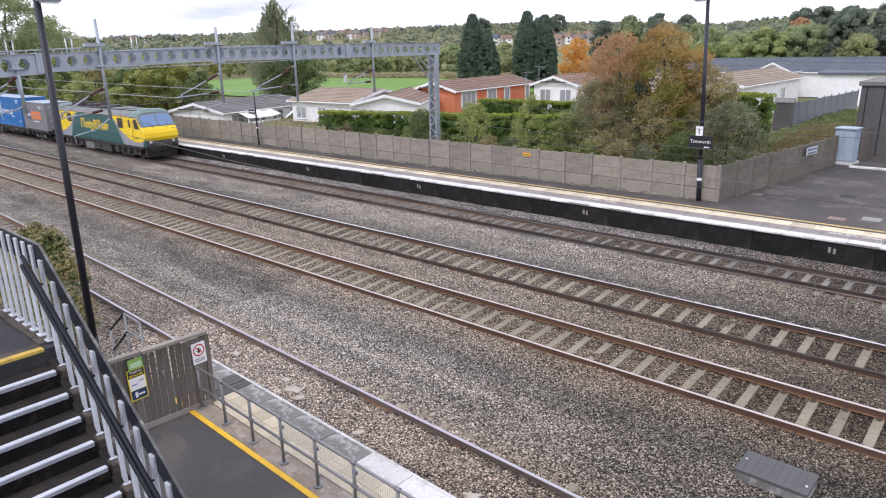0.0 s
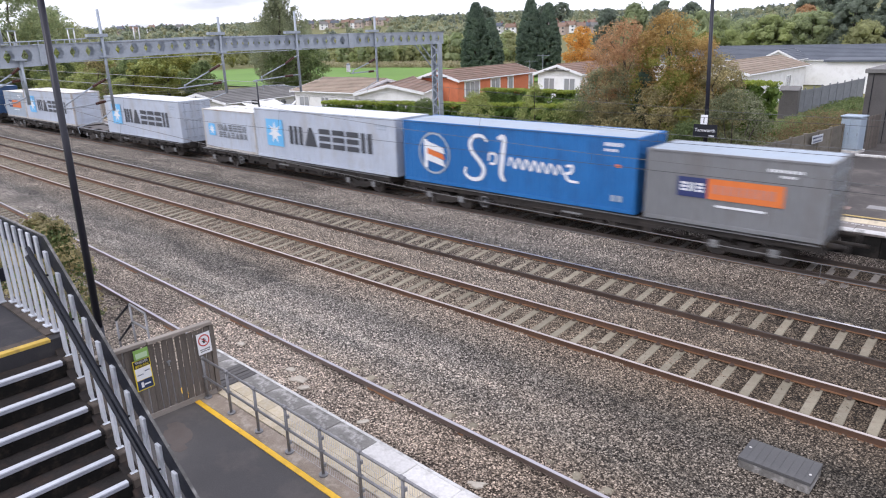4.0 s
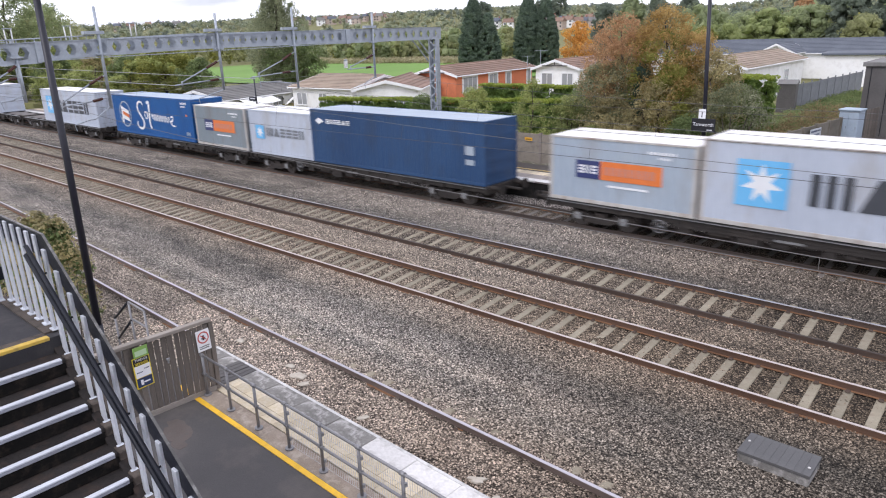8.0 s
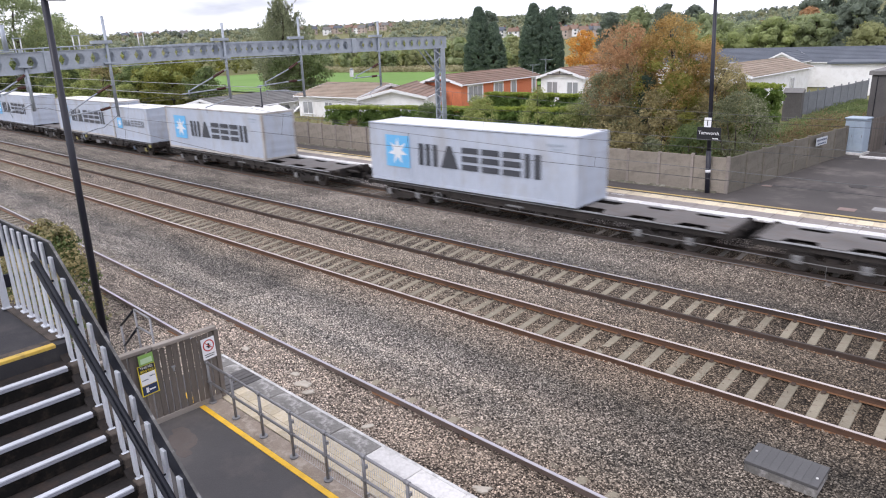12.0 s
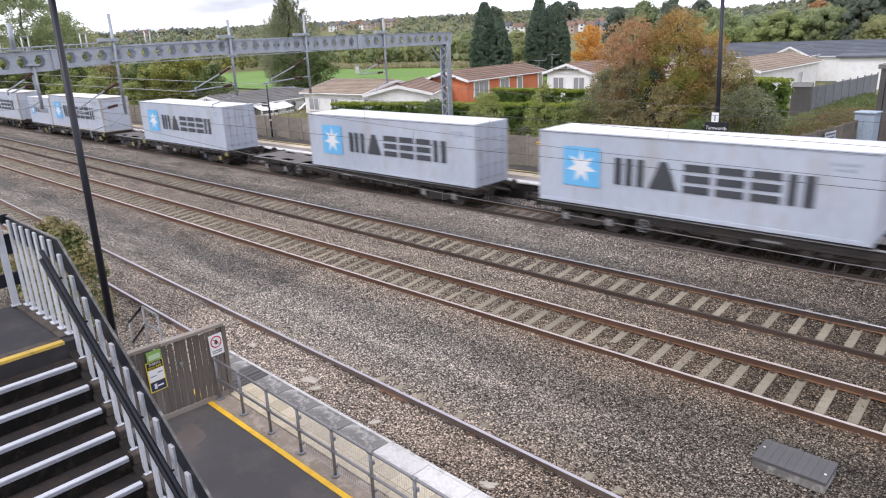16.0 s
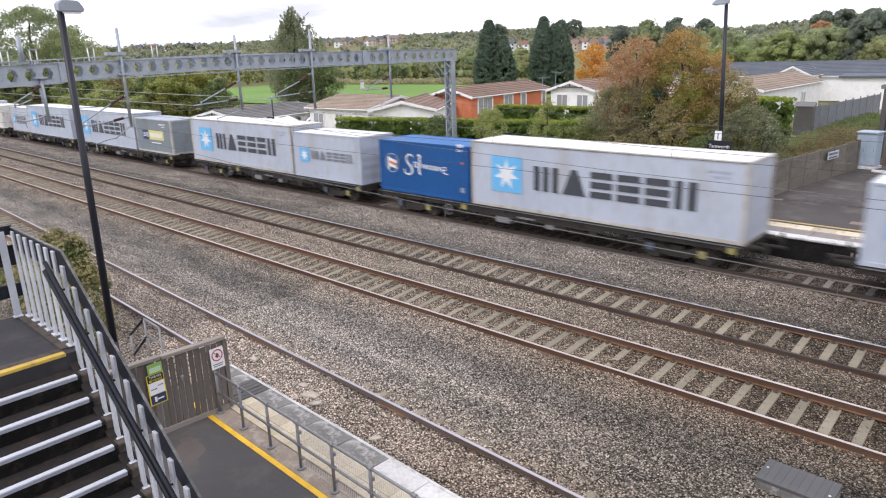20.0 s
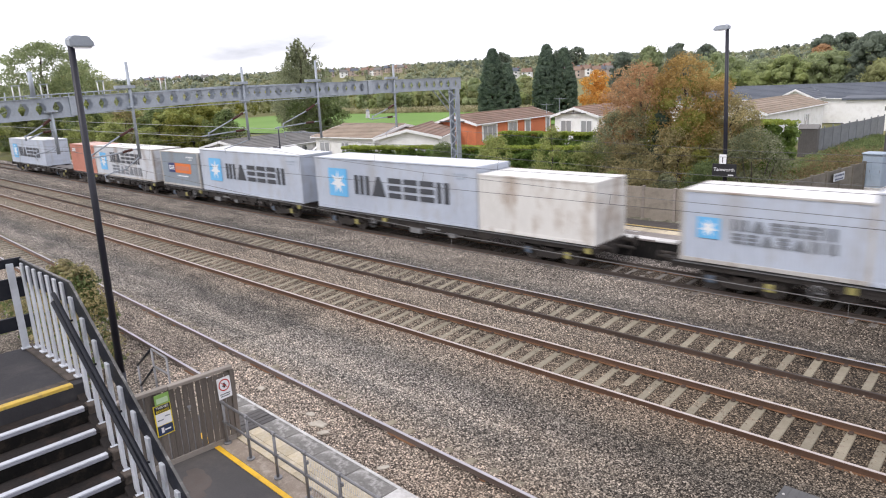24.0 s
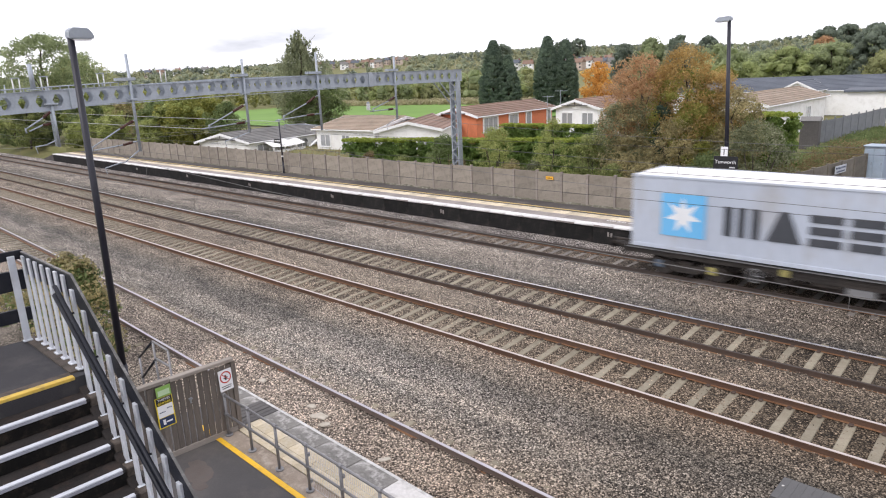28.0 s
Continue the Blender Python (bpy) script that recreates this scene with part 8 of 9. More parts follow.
def house(label, cx, cy, z0, turn, length, width, eave, ridge, wall_mat, roof_mat, front=(), right=(), left=(), over=0.35, courses=True, chimney=None, timbers=False, group="park homes"):
    """A gabled house: its ridge along local x, its front wall facing local -y."""
    t = thing("house", label, "house", pose(cx, cy, z0, 0, 0, turn), group=group)
    L, W = length / 2, width / 2
    bm = bmesh.new()
    prism(bm, [(-W, -0.3), (W, -0.3), (W, eave), (0, ridge - 0.05), (-W, eave)], "x", -L, L)
    part("wall", bm, wall_mat, t)
    sl = (ridge - eave) / W
    for s in (-1, 1):
        bm = bmesh.new()
        e = W + over
        prism(bm, [(0, ridge + 0.08), (s * e, eave - over * sl + 0.08), (s * e, eave - over * sl - 0.02), (0, ridge - 0.03)], "x", -L - over, L + over)
        r = part("roof_slope", bm, roof_mat, t)
        if courses:
            n = max(6, int(math.hypot(W, ridge - eave) / 0.42))
            for k in range(n):
                f0 = (k + 0.08) / n
                y0, zz0 = s * e * f0, ridge + 0.085 - (ridge - eave + over * sl) * f0
                y1, zz1 = s * e * (k + 1.0) / n, ridge + 0.085 - (ridge - eave + over * sl) * (k + 1.0) / n
                b2 = bmesh.new()
                prism(b2, [(y0, zz0 - 0.004), (y0, zz0 + 0.008), (y1, zz1 + 0.042), (y1, zz1 - 0.004)], "x", -L - over + 0.02, L + over - 0.02)
                part("tile_course", b2, roof_mat, r)
        part("gutter", blocks((-L - over, L + over, min(s * e, s * (e + 0.1)), max(s * e, s * (e + 0.1)), eave - over * sl - 0.06, eave - over * sl + 0.05), bevel=0.02), UPVC, t)
        for g in (-1, 1):
            b3 = bmesh.new()
            gx = g * (L + over)
            prism(b3, [(0, ridge + 0.10), (s * (e + 0.04), eave - over * sl + 0.10), (s * (e + 0.04), eave - over * sl - 0.14), (0, ridge - 0.16)], "x", min(gx, gx + g * 0.05), max(gx, gx + g * 0.05))
            part("bargeboard", b3, UPVC, t, "white bargeboard")
    part("ridge_tiles", tube(bmesh.new(), (-L - over, 0, ridge + 0.07), (L + over, 0, ridge + 0.07), 0.10, seg=8), roof_mat, t)
    for x, w, zl, zh in front:
        window_unit(t, x - w / 2, x + w / 2, zl, zh, -W - 0.012, None, 1 if w > 0.9 else 0)
    for x, w, zl, zh in right:
        window_unit(t, x - w / 2, x + w / 2, zl, zh, -L - 0.012, Matrix.Rotation(math.pi / 2, 4, "Z"), 1 if w > 0.9 else 0)
    for x, w, zl, zh in left:
        window_unit(t, x - w / 2, x + w / 2, zl, zh, -L - 0.012, Matrix.Rotation(-math.pi / 2, 4, "Z"), 1 if w > 0.9 else 0)
    if timbers:
        for g in (-1, 1):
            gx = g * (L + over + 0.06)
            drop = (ridge - eave) * 0.62
            bm = blocks((gx - 0.03, gx + 0.03, -0.05, 0.05, ridge - drop, ridge - 0.16), (gx - 0.03, gx + 0.03, -W * 0.60, W * 0.60, ridge - drop - 0.10, ridge - drop))
            for s in (-1, 1):
                tube(bm, (gx, 0, ridge - drop), (gx, s * W * 0.36, ridge - (ridge - eave) * 0.36 - 0.16), 0.045, seg=5)
            part("gable_truss", bm, DARK_CLAD, t, "dark timbers in the gable")
    if chimney is not None:
        part("chimney", blocks((chimney - 0.3, chimney + 0.3, -0.3, 0.3, ridge - 0.3, ridge + 0.9), bevel=0.02), BRICK_RED, t)
    return t


# orange home: long side towards the line's right, gable towards the platform
house("orange rendered park home with brown tiled roof", -47.45, 59.0, 0.7, -84.0, 15.6, 5.1, 3.0, 3.75, RENDER_ORANGE, ROOF_BROWN,
      left=((0.6, 1.2, 1.3, 2.5),), right=(), front=(), over=0.4, timbers=True)
oh = bpy.data.objects["house"]
for x, w in ((-5.29, 2.2), (-0.81, 1.33), (2.37, 0.65), (7.0, 0.45)):
    window_unit(oh, x - w / 2 - 0.12, x + w / 2 + 0.12, 1.22, 2.65, -2.562, Matrix.Rotation(math.pi, 4, "Z"), 2 if w > 2 else (1 if w > 1.3 else 0), 0.22)
for x, w in ((-5.8, 1.3), (-2.0, 1.5), (2.0, 1.5), (5.6, 1.9)):
    window_unit(oh, x - w / 2, x + w / 2, 1.35, 2.55, -2.562, None, 1, 0.26)
# the white home with its gable to the line
house("white park home with brown roof, gable end to the railway", -37.9, 66.2, 0.7, 90, 12.5, 5.0, 3.25, 4.0, RENDER_WHITE, ROOF_BROWN,
      left=((-1.1, 1.2, 1.35, 2.7), (1.3, 1.2, 1.35, 2.7)), right=((-1.1, 1.2, 1.35, 2.7), (1.3, 1.2, 1.35, 2.7)), timbers=True)
house("white park home with moss-stained brown tiled roof", -53.7, 46.4, 0.3, 3, 8.6, 8.4, 2.72, 3.62, RENDER_WHITE, ROOF_TAN, front=((-2.9, 1.4, 1.0, 2.1), (0.2, 1.0, 1.0, 2.1)))
house("low white extension with brown roof, gable end to the railway", -46.64, 46.31, 0.3, 123, 11.0, 5.5, 2.9, 3.55, RENDER_WHITE, ROOF_BROWN, left=((1.4, 1.2, 1.0, 1.9),), right=((1.4, 1.2, 1.0, 1.9),))
house("white park home with weathered grey roof", -64.8, 40.4, 0.0, 103, 12.0, 7.2, 2.2, 3.0, RENDER_WHITE, ROOF_GREY, front=((-4.2, 1.5, 0.9, 1.85), (-1.2, 1.3, 0.9, 1.85), (1.6, 1.5, 0.9, 1.85), (4.4, 1.2, 0.9, 1.85)), timbers=True)
house("white park home with tan tiled roof", -24.1, 74.6, 0.6, 90, 19.0, 5.7, 3.19, 4.06, RENDER_WHITE, ROOF_TAN,
      left=((-1.6, 1.4, 1.2, 2.4), (1.6, 1.2, 1.2, 2.4)), right=((-1.6, 1.4, 1.2, 2.4), (1.6, 1.2, 1.2, 2.4)), front=((-7.0, 1.0, 1.3, 2.3), (3.5, 1.3, 1.2, 2.3)))
house("long white park home with dark slate roof", -27.0, 109.0, 0.4, 0, 46.0, 9.5, 3.1, 4.75, RENDER_WHITE, ROOF_SLATE, front=((-12.0, 1.5, 1.0, 2.2), (-7.0, 1.2, 1.0, 2.2), (6.5, 1.4, 1.0, 2.2), (13.5, 1.6, 1.0, 2.2), (17.5, 1.2, 1.0, 2.2)))
for gx in (-28.7,):
    house("small white gable of the slate-roofed home", gx, 103.0, 0.4, 90, 6.5, 4.2, 3.35, 4.4, RENDER_WHITE, ROOF_SLATE, left=((0.0, 1.6, 1.0, 2.2),), right=((0.0, 1.6, 1.0, 2.2),))
lean = thing("lean_to", "lean-to with white roof panels against the grey-roofed home", "lean-to", pose(-61.2, 41.2, 0.0, 0, 0, 103))
for k in range(3):
    part("roof_panel", blocks((-0.72, 0.72, -0.75, 0.75, -0.02, 0.02), bevel=0.005), RENDER_WHITE, lean, place=pose(-3.6 + 1.6 * k, -0.9, 1.78, 20 + 5 * (k % 2), 3 - 4 * k, 0))
    part("post", blocks((-0.05, 0.05, -0.05, 0.05, 0.0, 1.5)), UPVC, lean, place=pose(-4.3 + 1.6 * k, -1.55, 0.0))
part("screen", blocks((-4.3, 0.3, -1.6, -1.56, 0.3, 1.2)), UPVC, lean)
for k in range(5):
    single("loose_board", blocks((-0.8 + 0.1 * k, 0.8, -0.15, 0.15, -0.02, 0.02)), (RENDER_WHITE, GALV_DARK)[k % 2], "discarded board leaning behind the wall", "board", pose(-60.6 - 0.45 * k, 43.6 + 0.5 * (k % 3), 1.35 + 0.12 * (k % 2), 20 * k, -25 + 16 * k, 103 + 17 * k), group="discarded boards")
flat = thing("flat_roofed_home", "white home with a dark flat roof", "house", pose(-15.0, 92.0, 0.5, 0, 0, 8), group="park homes")
part("wall", blocks((-5.5, 9, -3.5, 3.5, -0.3, 3.35)), RENDER_WHITE, flat)
part("roof", blocks((-5.9, 9.4, -3.9, 3.9, 3.35, 3.6), bevel=0.03), ROOF_SLATE, flat)
for x in (0.5, 3.2, 6.0):
    window_unit(flat, x - 0.6, x + 0.6, 1.6, 2.5, -3.512, None, 1)
# gate and lean-to by the tan home
gate = thing("grey_shed", "small grey timber shed beside the palisade fence", "shed", pose(-15.35, 57.4, 0.95, 0, 0, 8), group="")
part("wall", blocks((-0.63, 0.63, -0.6, 0.8, -0.2, 2.15)), DARK_CLAD, gate)
for k in range(8):
    part("board", blocks((-0.62 + 0.156 * k, -0.48 + 0.156 * k, -0.625, -0.6, -0.1, 2.13)), DARK_CLAD, gate)
part("roof", prism(bmesh.new(), [(-0.7, 2.15), (0.9, 2.15), (0.1, 2.45)], "x", -0.70, 0.70), ROOF_GREY, gate)
for x, y, z in ((-45.62, 66.0, 3.65), (-43.85, 66.0, 4.26)):
    a = thing("television_aerial", "thin television aerial above a park home", "aerial", pose(x, y, z), group="aerials")
    part("mast", tube(bmesh.new(), (0, 0, -2.4), (0, 0, 1.3), 0.03, seg=6), GALV, a)
    part("boom", tube(bmesh.new(), (-0.7, 0, 1.2), (0.9, 0, 1.2), 0.02, seg=5), GALV, a)
    for k in range(6):
        part("element", tube(bmesh.new(), (-0.6 + 0.28 * k, -0.28, 1.2), (-0.6 + 0.28 * k, 0.28, 1.2), 0.012, seg=4), GALV, a)

# ---- trees ----
G_DARK = foliage("leaves_dark_conifer", (0.112, 0.158, 0.120), (0.195, 0.262, 0.188), (0.295, 0.378, 0.258), 0.9)
G_POPLAR = foliage("leaves_poplar", (0.190, 0.215, 0.130), (0.370, 0.400, 0.245), (0.540, 0.570, 0.370), 0.6)
G_OCHRE = foliage("leaves_ochre", (0.300, 0.200, 0.080), (0.590, 0.405, 0.150), (0.740, 0.580, 0.270), 0.7)
G_BLUE = foliage("leaves_blue_green", (0.045, 0.075, 0.060), (0.095, 0.140, 0.100), (0.160, 0.215, 0.140), 0.5)
G_HEDGE = foliage("leaves_hedge", (0.105, 0.165, 0.050), (0.242, 0.363, 0.101), (0.451, 0.583, 0.171), 1.2)
G_MID = foliage("leaves_green", (0.092, 0.132, 0.055), (0.218, 0.276, 0.113), (0.402, 0.471, 0.201), 0.6)
G_OLIVE = foliage("leaves_olive", (0.127, 0.149, 0.057), (0.303, 0.341, 0.127), (0.539, 0.567, 0.231), 0.6)
G_YELLOW = foliage("leaves_yellow_green", (0.160, 0.172, 0.045), (0.340, 0.350, 0.090), (0.540, 0.510, 0.155), 0.6)
G_RUST = foliage("leaves_rust", (0.330, 0.190, 0.102), (0.610, 0.375, 0.200), (0.760, 0.540, 0.320), 0.7)
G_BROWN = foliage("leaves_brown_green", (0.227, 0.200, 0.110), (0.486, 0.427, 0.221), (0.788, 0.664, 0.362), 0.7)
G_ORANGE = foliage("leaves_orange", (0.500, 0.240, 0.055), (0.850, 0.470, 0.120), (0.900, 0.660, 0.230), 0.8)
G_SILVER = foliage("leaves_silver_green", (0.129, 0.146, 0.083), (0.297, 0.319, 0.179), (0.538, 0.549, 0.370), 1.0)
G_BRIGHT = foliage("leaves_bright_green", (0.081, 0.139, 0.035), (0.194, 0.289, 0.073), (0.359, 0.462, 0.125), 0.6)
G_STRAW = foliage("weed_straw", (0.150, 0.112, 0.056), (0.315, 0.240, 0.125), (0.500, 0.390, 0.215), 0.8)
G_WILLOW = foliage("leaves_willow", (0.235, 0.268, 0.086), (0.455, 0.505, 0.180), (0.690, 0.715, 0.300), 0.8)
# hill greens: leaf colour paled and greyed to stand in for haze
G_HILL_LIGHT = foliage("leaves_hill_light_hazed", (0.205, 0.250, 0.105), (0.375, 0.430, 0.180), (0.530, 0.575, 0.265), 0.35, 0.7)
G_HILL = foliage("leaves_hill_green_hazed", (0.200, 0.238, 0.128), (0.345, 0.398, 0.208), (0.490, 0.540, 0.292), 0.35, 0.7)
G_HILL_OLIVE = foliage("leaves_hill_olive_hazed", (0.218, 0.234, 0.116), (0.380, 0.396, 0.190), (0.530, 0.540, 0.272), 0.35, 0.7)
G_VERGE = foliage("dry_grass", (0.29, 0.255, 0.150), (0.455, 0.410, 0.255), (0.60, 0.55, 0.36), 0.3, 0.5)
# distance haze is mixed into these leaf colours: pale, low contrast
G_WOOD = foliage("leaves_hazed_green", (0.250, 0.285, 0.200), (0.350, 0.385, 0.265), (0.450, 0.485, 0.330), 0.10, 0.5)
G_WOOD_OLIVE = foliage("leaves_hazed_olive", (0.275, 0.290, 0.185), (0.385, 0.390, 0.245), (0.490, 0.485, 0.310), 0.10, 0.5)
G_WOOD_DARK = foliage("leaves_hazed_dark", (0.165, 0.195, 0.165), (0.235, 0.270, 0.220), (0.310, 0.350, 0.280), 0.10, 0.5)
G_LIT_TOP = foliage("leaves_lit_top", (0.23, 0.30, 0.055), (0.43, 0.51, 0.10), (0.62, 0.67, 0.17), 1.2)
# blue-grey of far haze mixed into the leaf colour
G_FAR = foliage("leaves_far_hazed", (0.135, 0.165, 0.132), (0.235, 0.280, 0.212), (0.335, 0.385, 0.282), 0.35)
trng = np.random.default_rng(5)


def crown_centres(shape, top, base, wide, n):
    """Clump centres for a crown, about the trunk, from height base to top."""
    h = top - base
    f = trng.uniform(0, 1, n)
    a = trng.uniform(0, 2 * np.pi, n)
    if shape == "cone":
        f = trng.uniform(0, 1, n) ** 1.2 * 0.955
        r = wide * np.minimum(1.0, 1.8 * (1 - f)) ** 0.8 * trng.uniform(0.86, 1.0, n) * (1 + 0.05 * np.sin(5 * a + top))
    elif shape == "column":
        # a narrow crown of many upright sprays, ragged at the top
        f = f ** 0.85
        ragged = 1.0 + 0.22 * np.sin(3 * a + 0.7) + 0.15 * np.sin(7 * a)
        r = wide * np.minimum(1.0, 2.1 * (1.0 - f)) ** 0.7 * np.minimum(1.0, 0.55 + 1.6 * f) * np.sqrt(trng.uniform(0.05, 1.0, n)) * ragged
        return np.stack([r * np.cos(a), r * np.sin(a), base + f * h * (0.90 + 0.10 * np.sin(5 * a + 1.0))], -1)
    elif shape == "bush":
        f = trng.uniform(0, 1, n) ** 0.8
        r = wide * np.sqrt(np.maximum(0.02, 1 - f ** 2.2)) * np.sqrt(trng.uniform(0.2, 1.0, n))
    else:
        u = 2 * f - 1
        r = wide * np.sqrt(np.maximum(0.02, 1 - np.abs(u) ** 2.3)) * np.sqrt(trng.uniform(0.15, 1.0, n)) * (1 + 0.22 * np.sin(3 * a + top) * np.cos(5 * f + wide))
    return np.stack([r * np.cos(a), r * np.sin(a), base + f * h], -1)


def tree(label, x, y, top, wide, material, shape="round", z0=0.85, base=0.25, clumps=90, per=70, leaf=0.14, clump_r=0.55, trunk=0.16, second=None, category="tree", name="tree", core=0.0):
    t = thing(name, label, category, pose(x, y, z0, 0, 0, float(trng.uniform(0, 360))))
    h = top - z0
    far = math.hypot(x, y) > 75
    bm = bmesh.new()
    if shape == "bush":
        for k in range(5):
            a = k * 1.26
            tube(bm, (0.1 * math.cos(a), 0.1 * math.sin(a), -0.2), (wide * 0.5 * math.cos(a), wide * 0.5 * math.sin(a), h * 0.65), trunk * 0.5, trunk * 0.12, 6)
    else:
        limbs(bm, (0, 0, -0.3), (0, 0, h * 0.92), trunk, trng, 9, wide * 0.9)
    part("trunk", bm, BARK, t)
    c = crown_centres(shape, h, h * base, wide, clumps)
    taper = 1.2 - 0.85 * c[:, 2] / h if shape == "column" else 1.0
    ob = new("crown", leaf_cloud("crown", c, clump_r * taper * trng.uniform(0.6, 1.25, clumps), per, leaf * (1.1 if far else 1.0), material, trng, 1.9 if shape == "column" else 0.8, far=far))
    ob.parent = t
    if core:
        ob3 = new("inner_growth", lump_cloud("inner_growth", c * np.array([0.88, 0.88, 0.985]), clump_r * core * trng.uniform(0.7, 1.15, clumps), material, trng, level=1))
        ob3.parent = t
    if second is not None:
        mat2, share, lo, hi = second
        c2 = crown_centres(shape, h * hi, h * lo, wide * 1.03, int(clumps * share))
        ob2 = new("outer_crown", leaf_cloud("crown_tips", c2, clump_r * 0.8 * trng.uniform(0.6, 1.2, len(c2)), per, leaf, mat2, trng))
        ob2.parent = t
        tagged(ob2, "turning autumn leaves")
    return t


# autumn trees behind the corner of the wall
tree("broad tree turning rust brown in autumn", -19.0, 37.0, 8.2, 2.1, G_RUST, base=0.22, clumps=170, per=80, leaf=0.06, clump_r=0.5, trunk=0.18, second=(G_BROWN, 0.5, 0.25, 0.75))
tree("broad tree turning rust brown in autumn", -21.0, 38.6, 7.3, 1.5, G_RUST, base=0.30, clumps=110, per=80, leaf=0.06, clump_r=0.45, trunk=0.14, second=(G_BROWN, 0.6, 0.2, 0.7))
tree("grey-green lower tree before the rust brown one", -19.2, 35.4, 5.6, 2.2, G_SILVER, base=0.05, clumps=130, per=88, leaf=0.056, clump_r=0.5, trunk=0.12, second=(G_BROWN, 0.55, 0.05, 1.0))
tree("tree with ochre and yellow-green autumn leaves", -16.3, 36.8, 8.5, 2.0, G_OCHRE, base=0.06, clumps=240, per=88, leaf=0.06, clump_r=0.5, trunk=0.16, second=(G_YELLOW, 0.55, 0.2, 0.85))
tree("tree with ochre and yellow-green autumn leaves", -15.1, 38.4, 7.2, 1.6, G_OCHRE, base=0.15, clumps=120, per=84, leaf=0.06, clump_r=0.45, trunk=0.12, second=(G_BROWN, 0.6, 0.2, 0.9))
tree("dark ivy-covered stem between the autumn trees", -17.1, 35.6, 5.6, 0.55, G_BLUE, base=0.02, clumps=70, per=90, leaf=0.05, clump_r=0.30, trunk=0.14, core=0.8)
tree("dark bushy shrub under the autumn trees", -18.0, 34.2, 3.9, 2.2, G_BROWN, "bush", base=0.02, clumps=110, per=84, leaf=0.06, clump_r=0.5, category="shrub", name="shrub")
tree("dark bushy shrub under the autumn trees", -20.5, 34.3, 4.0, 1.6, G_OLIVE, "bush", base=0.02, clumps=90, per=84, leaf=0.06, clump_r=0.45, category="shrub", name="shrub")
tree("silvery green flowering shrub behind the wall", -11.7, 34.8, 4.7, 2.2, G_SILVER, "bush", base=0.02, clumps=120, per=88, leaf=0.054, clump_r=0.45, category="shrub", name="shrub")
tree("dark green shrub behind the wall", -13.2, 33.0, 3.2, 1.3, G_MID, "bush", base=0.02, clumps=80, per=84, leaf=0.054, clump_r=0.42, category="shrub", name="shrub")
tree("olive shrub beside the gantry mast", -25.9, 31.9, 4.5, 1.35, G_WILLOW, "bush", base=0.02, clumps=90, per=84, leaf=0.048, clump_r=0.36, category="shrub", name="shrub")
tree("feathery young willow behind the wall", -21.6, 31.7, 5.0, 0.95, G_WILLOW, base=0.05, clumps=70, per=93, leaf=0.042, clump_r=0.30, trunk=0.05, category="shrub", name="shrub")
tree("dark twiggy shrub beside the gantry mast", -30.0, 31.9, 3.9, 1.5, G_MID, "bush", base=0.02, clumps=80, per=93, leaf=0.048, clump_r=0.36, category="shrub", name="shrub")
for x, y, tp, w, m in ((-24.0, 31.0, 2.6, 0.9, G_BROWN), (-22.6, 31.6, 2.6, 0.9, G_SILVER), (-19.4, 31.2, 2.6, 1.1, G_OLIVE), (-17.6, 31.3, 2.7, 1.0, G_OLIVE), (-16.0, 31.6, 2.8, 1.1, G_BROWN), (-28.2, 31.0, 2.5, 0.9, G_STRAW), (-33.5, 31.2, 2.5, 0.8, G_OLIVE), (-37.0, 31.2, 2.6, 0.7, G_STRAW), (-14.6, 31.2, 2.7, 0.9, G_SILVER)):
    tree("low scrub growing behind the concrete wall", x, y, tp, w, m, "bush", base=0.02, clumps=45, per=93, leaf=0.048, clump_r=0.33, trunk=0.05, category="shrub", name="shrub")
tree("tangled yellowing shrub under the ochre tree", -15.4, 35.6, 5.6, 1.5, G_YELLOW, "bush", base=0.02, clumps=100, per=102, leaf=0.06, clump_r=0.42, category="shrub", name="shrub")
tree("tangled brown shrub behind the lamp column", -14.0, 36.2, 4.2, 1.1, G_BROWN, "bush", base=0.02, clumps=80, per=102, leaf=0.06, clump_r=0.42, category="shrub", name="shrub")
tree("ragged brown-green tree behind the lamp column", -13.6, 37.2, 6.2, 1.4, G_BROWN, base=0.05, clumps=100, per=95, leaf=0.06, clump_r=0.45, trunk=0.1, second=(G_OLIVE, 0.4, 0.05, 0.8))
tree("tangled brown-green shrub beside the ochre tree", -15.9, 35.0, 4.8, 1.6, G_BROWN, "bush", base=0.02, clumps=100, per=95, leaf=0.06, clump_r=0.45, category="shrub", name="shrub")
# orange tree and conifers among the homes
tree("small tree in bright orange autumn colour", -45.0, 76.0, 8.3, 2.2, G_ORANGE, base=0.35, clumps=70, per=80, leaf=0.13, clump_r=0.6, trunk=0.14)
tree("tall dense dark conifer", -76.8, 94.8, 13.7, 2.5, G_DARK, "cone", base=0.02, clumps=900, per=46, leaf=0.105, clump_r=0.36, trunk=0.3, core=1.2)
tree("tall dense dark conifer", -73.9, 107.0, 14.3, 2.55, G_DARK, "cone", base=0.02, clumps=850, per=46, leaf=0.12, clump_r=0.40, trunk=0.3, core=1.25)
tree("tall dense dark conifer", -71.1, 108.5, 13.6, 2.45, G_DARK, "cone", base=0.02, clumps=750, per=46, leaf=0.105, clump_r=0.36, trunk=0.3, core=1.2)
tree("dark conifer standing before its neighbour", -74.3, 95.6, 11.0, 2.2, G_DARK, "cone", base=0.02, clumps=480, per=46, leaf=0.105, clump_r=0.36, trunk=0.25, core=1.2)
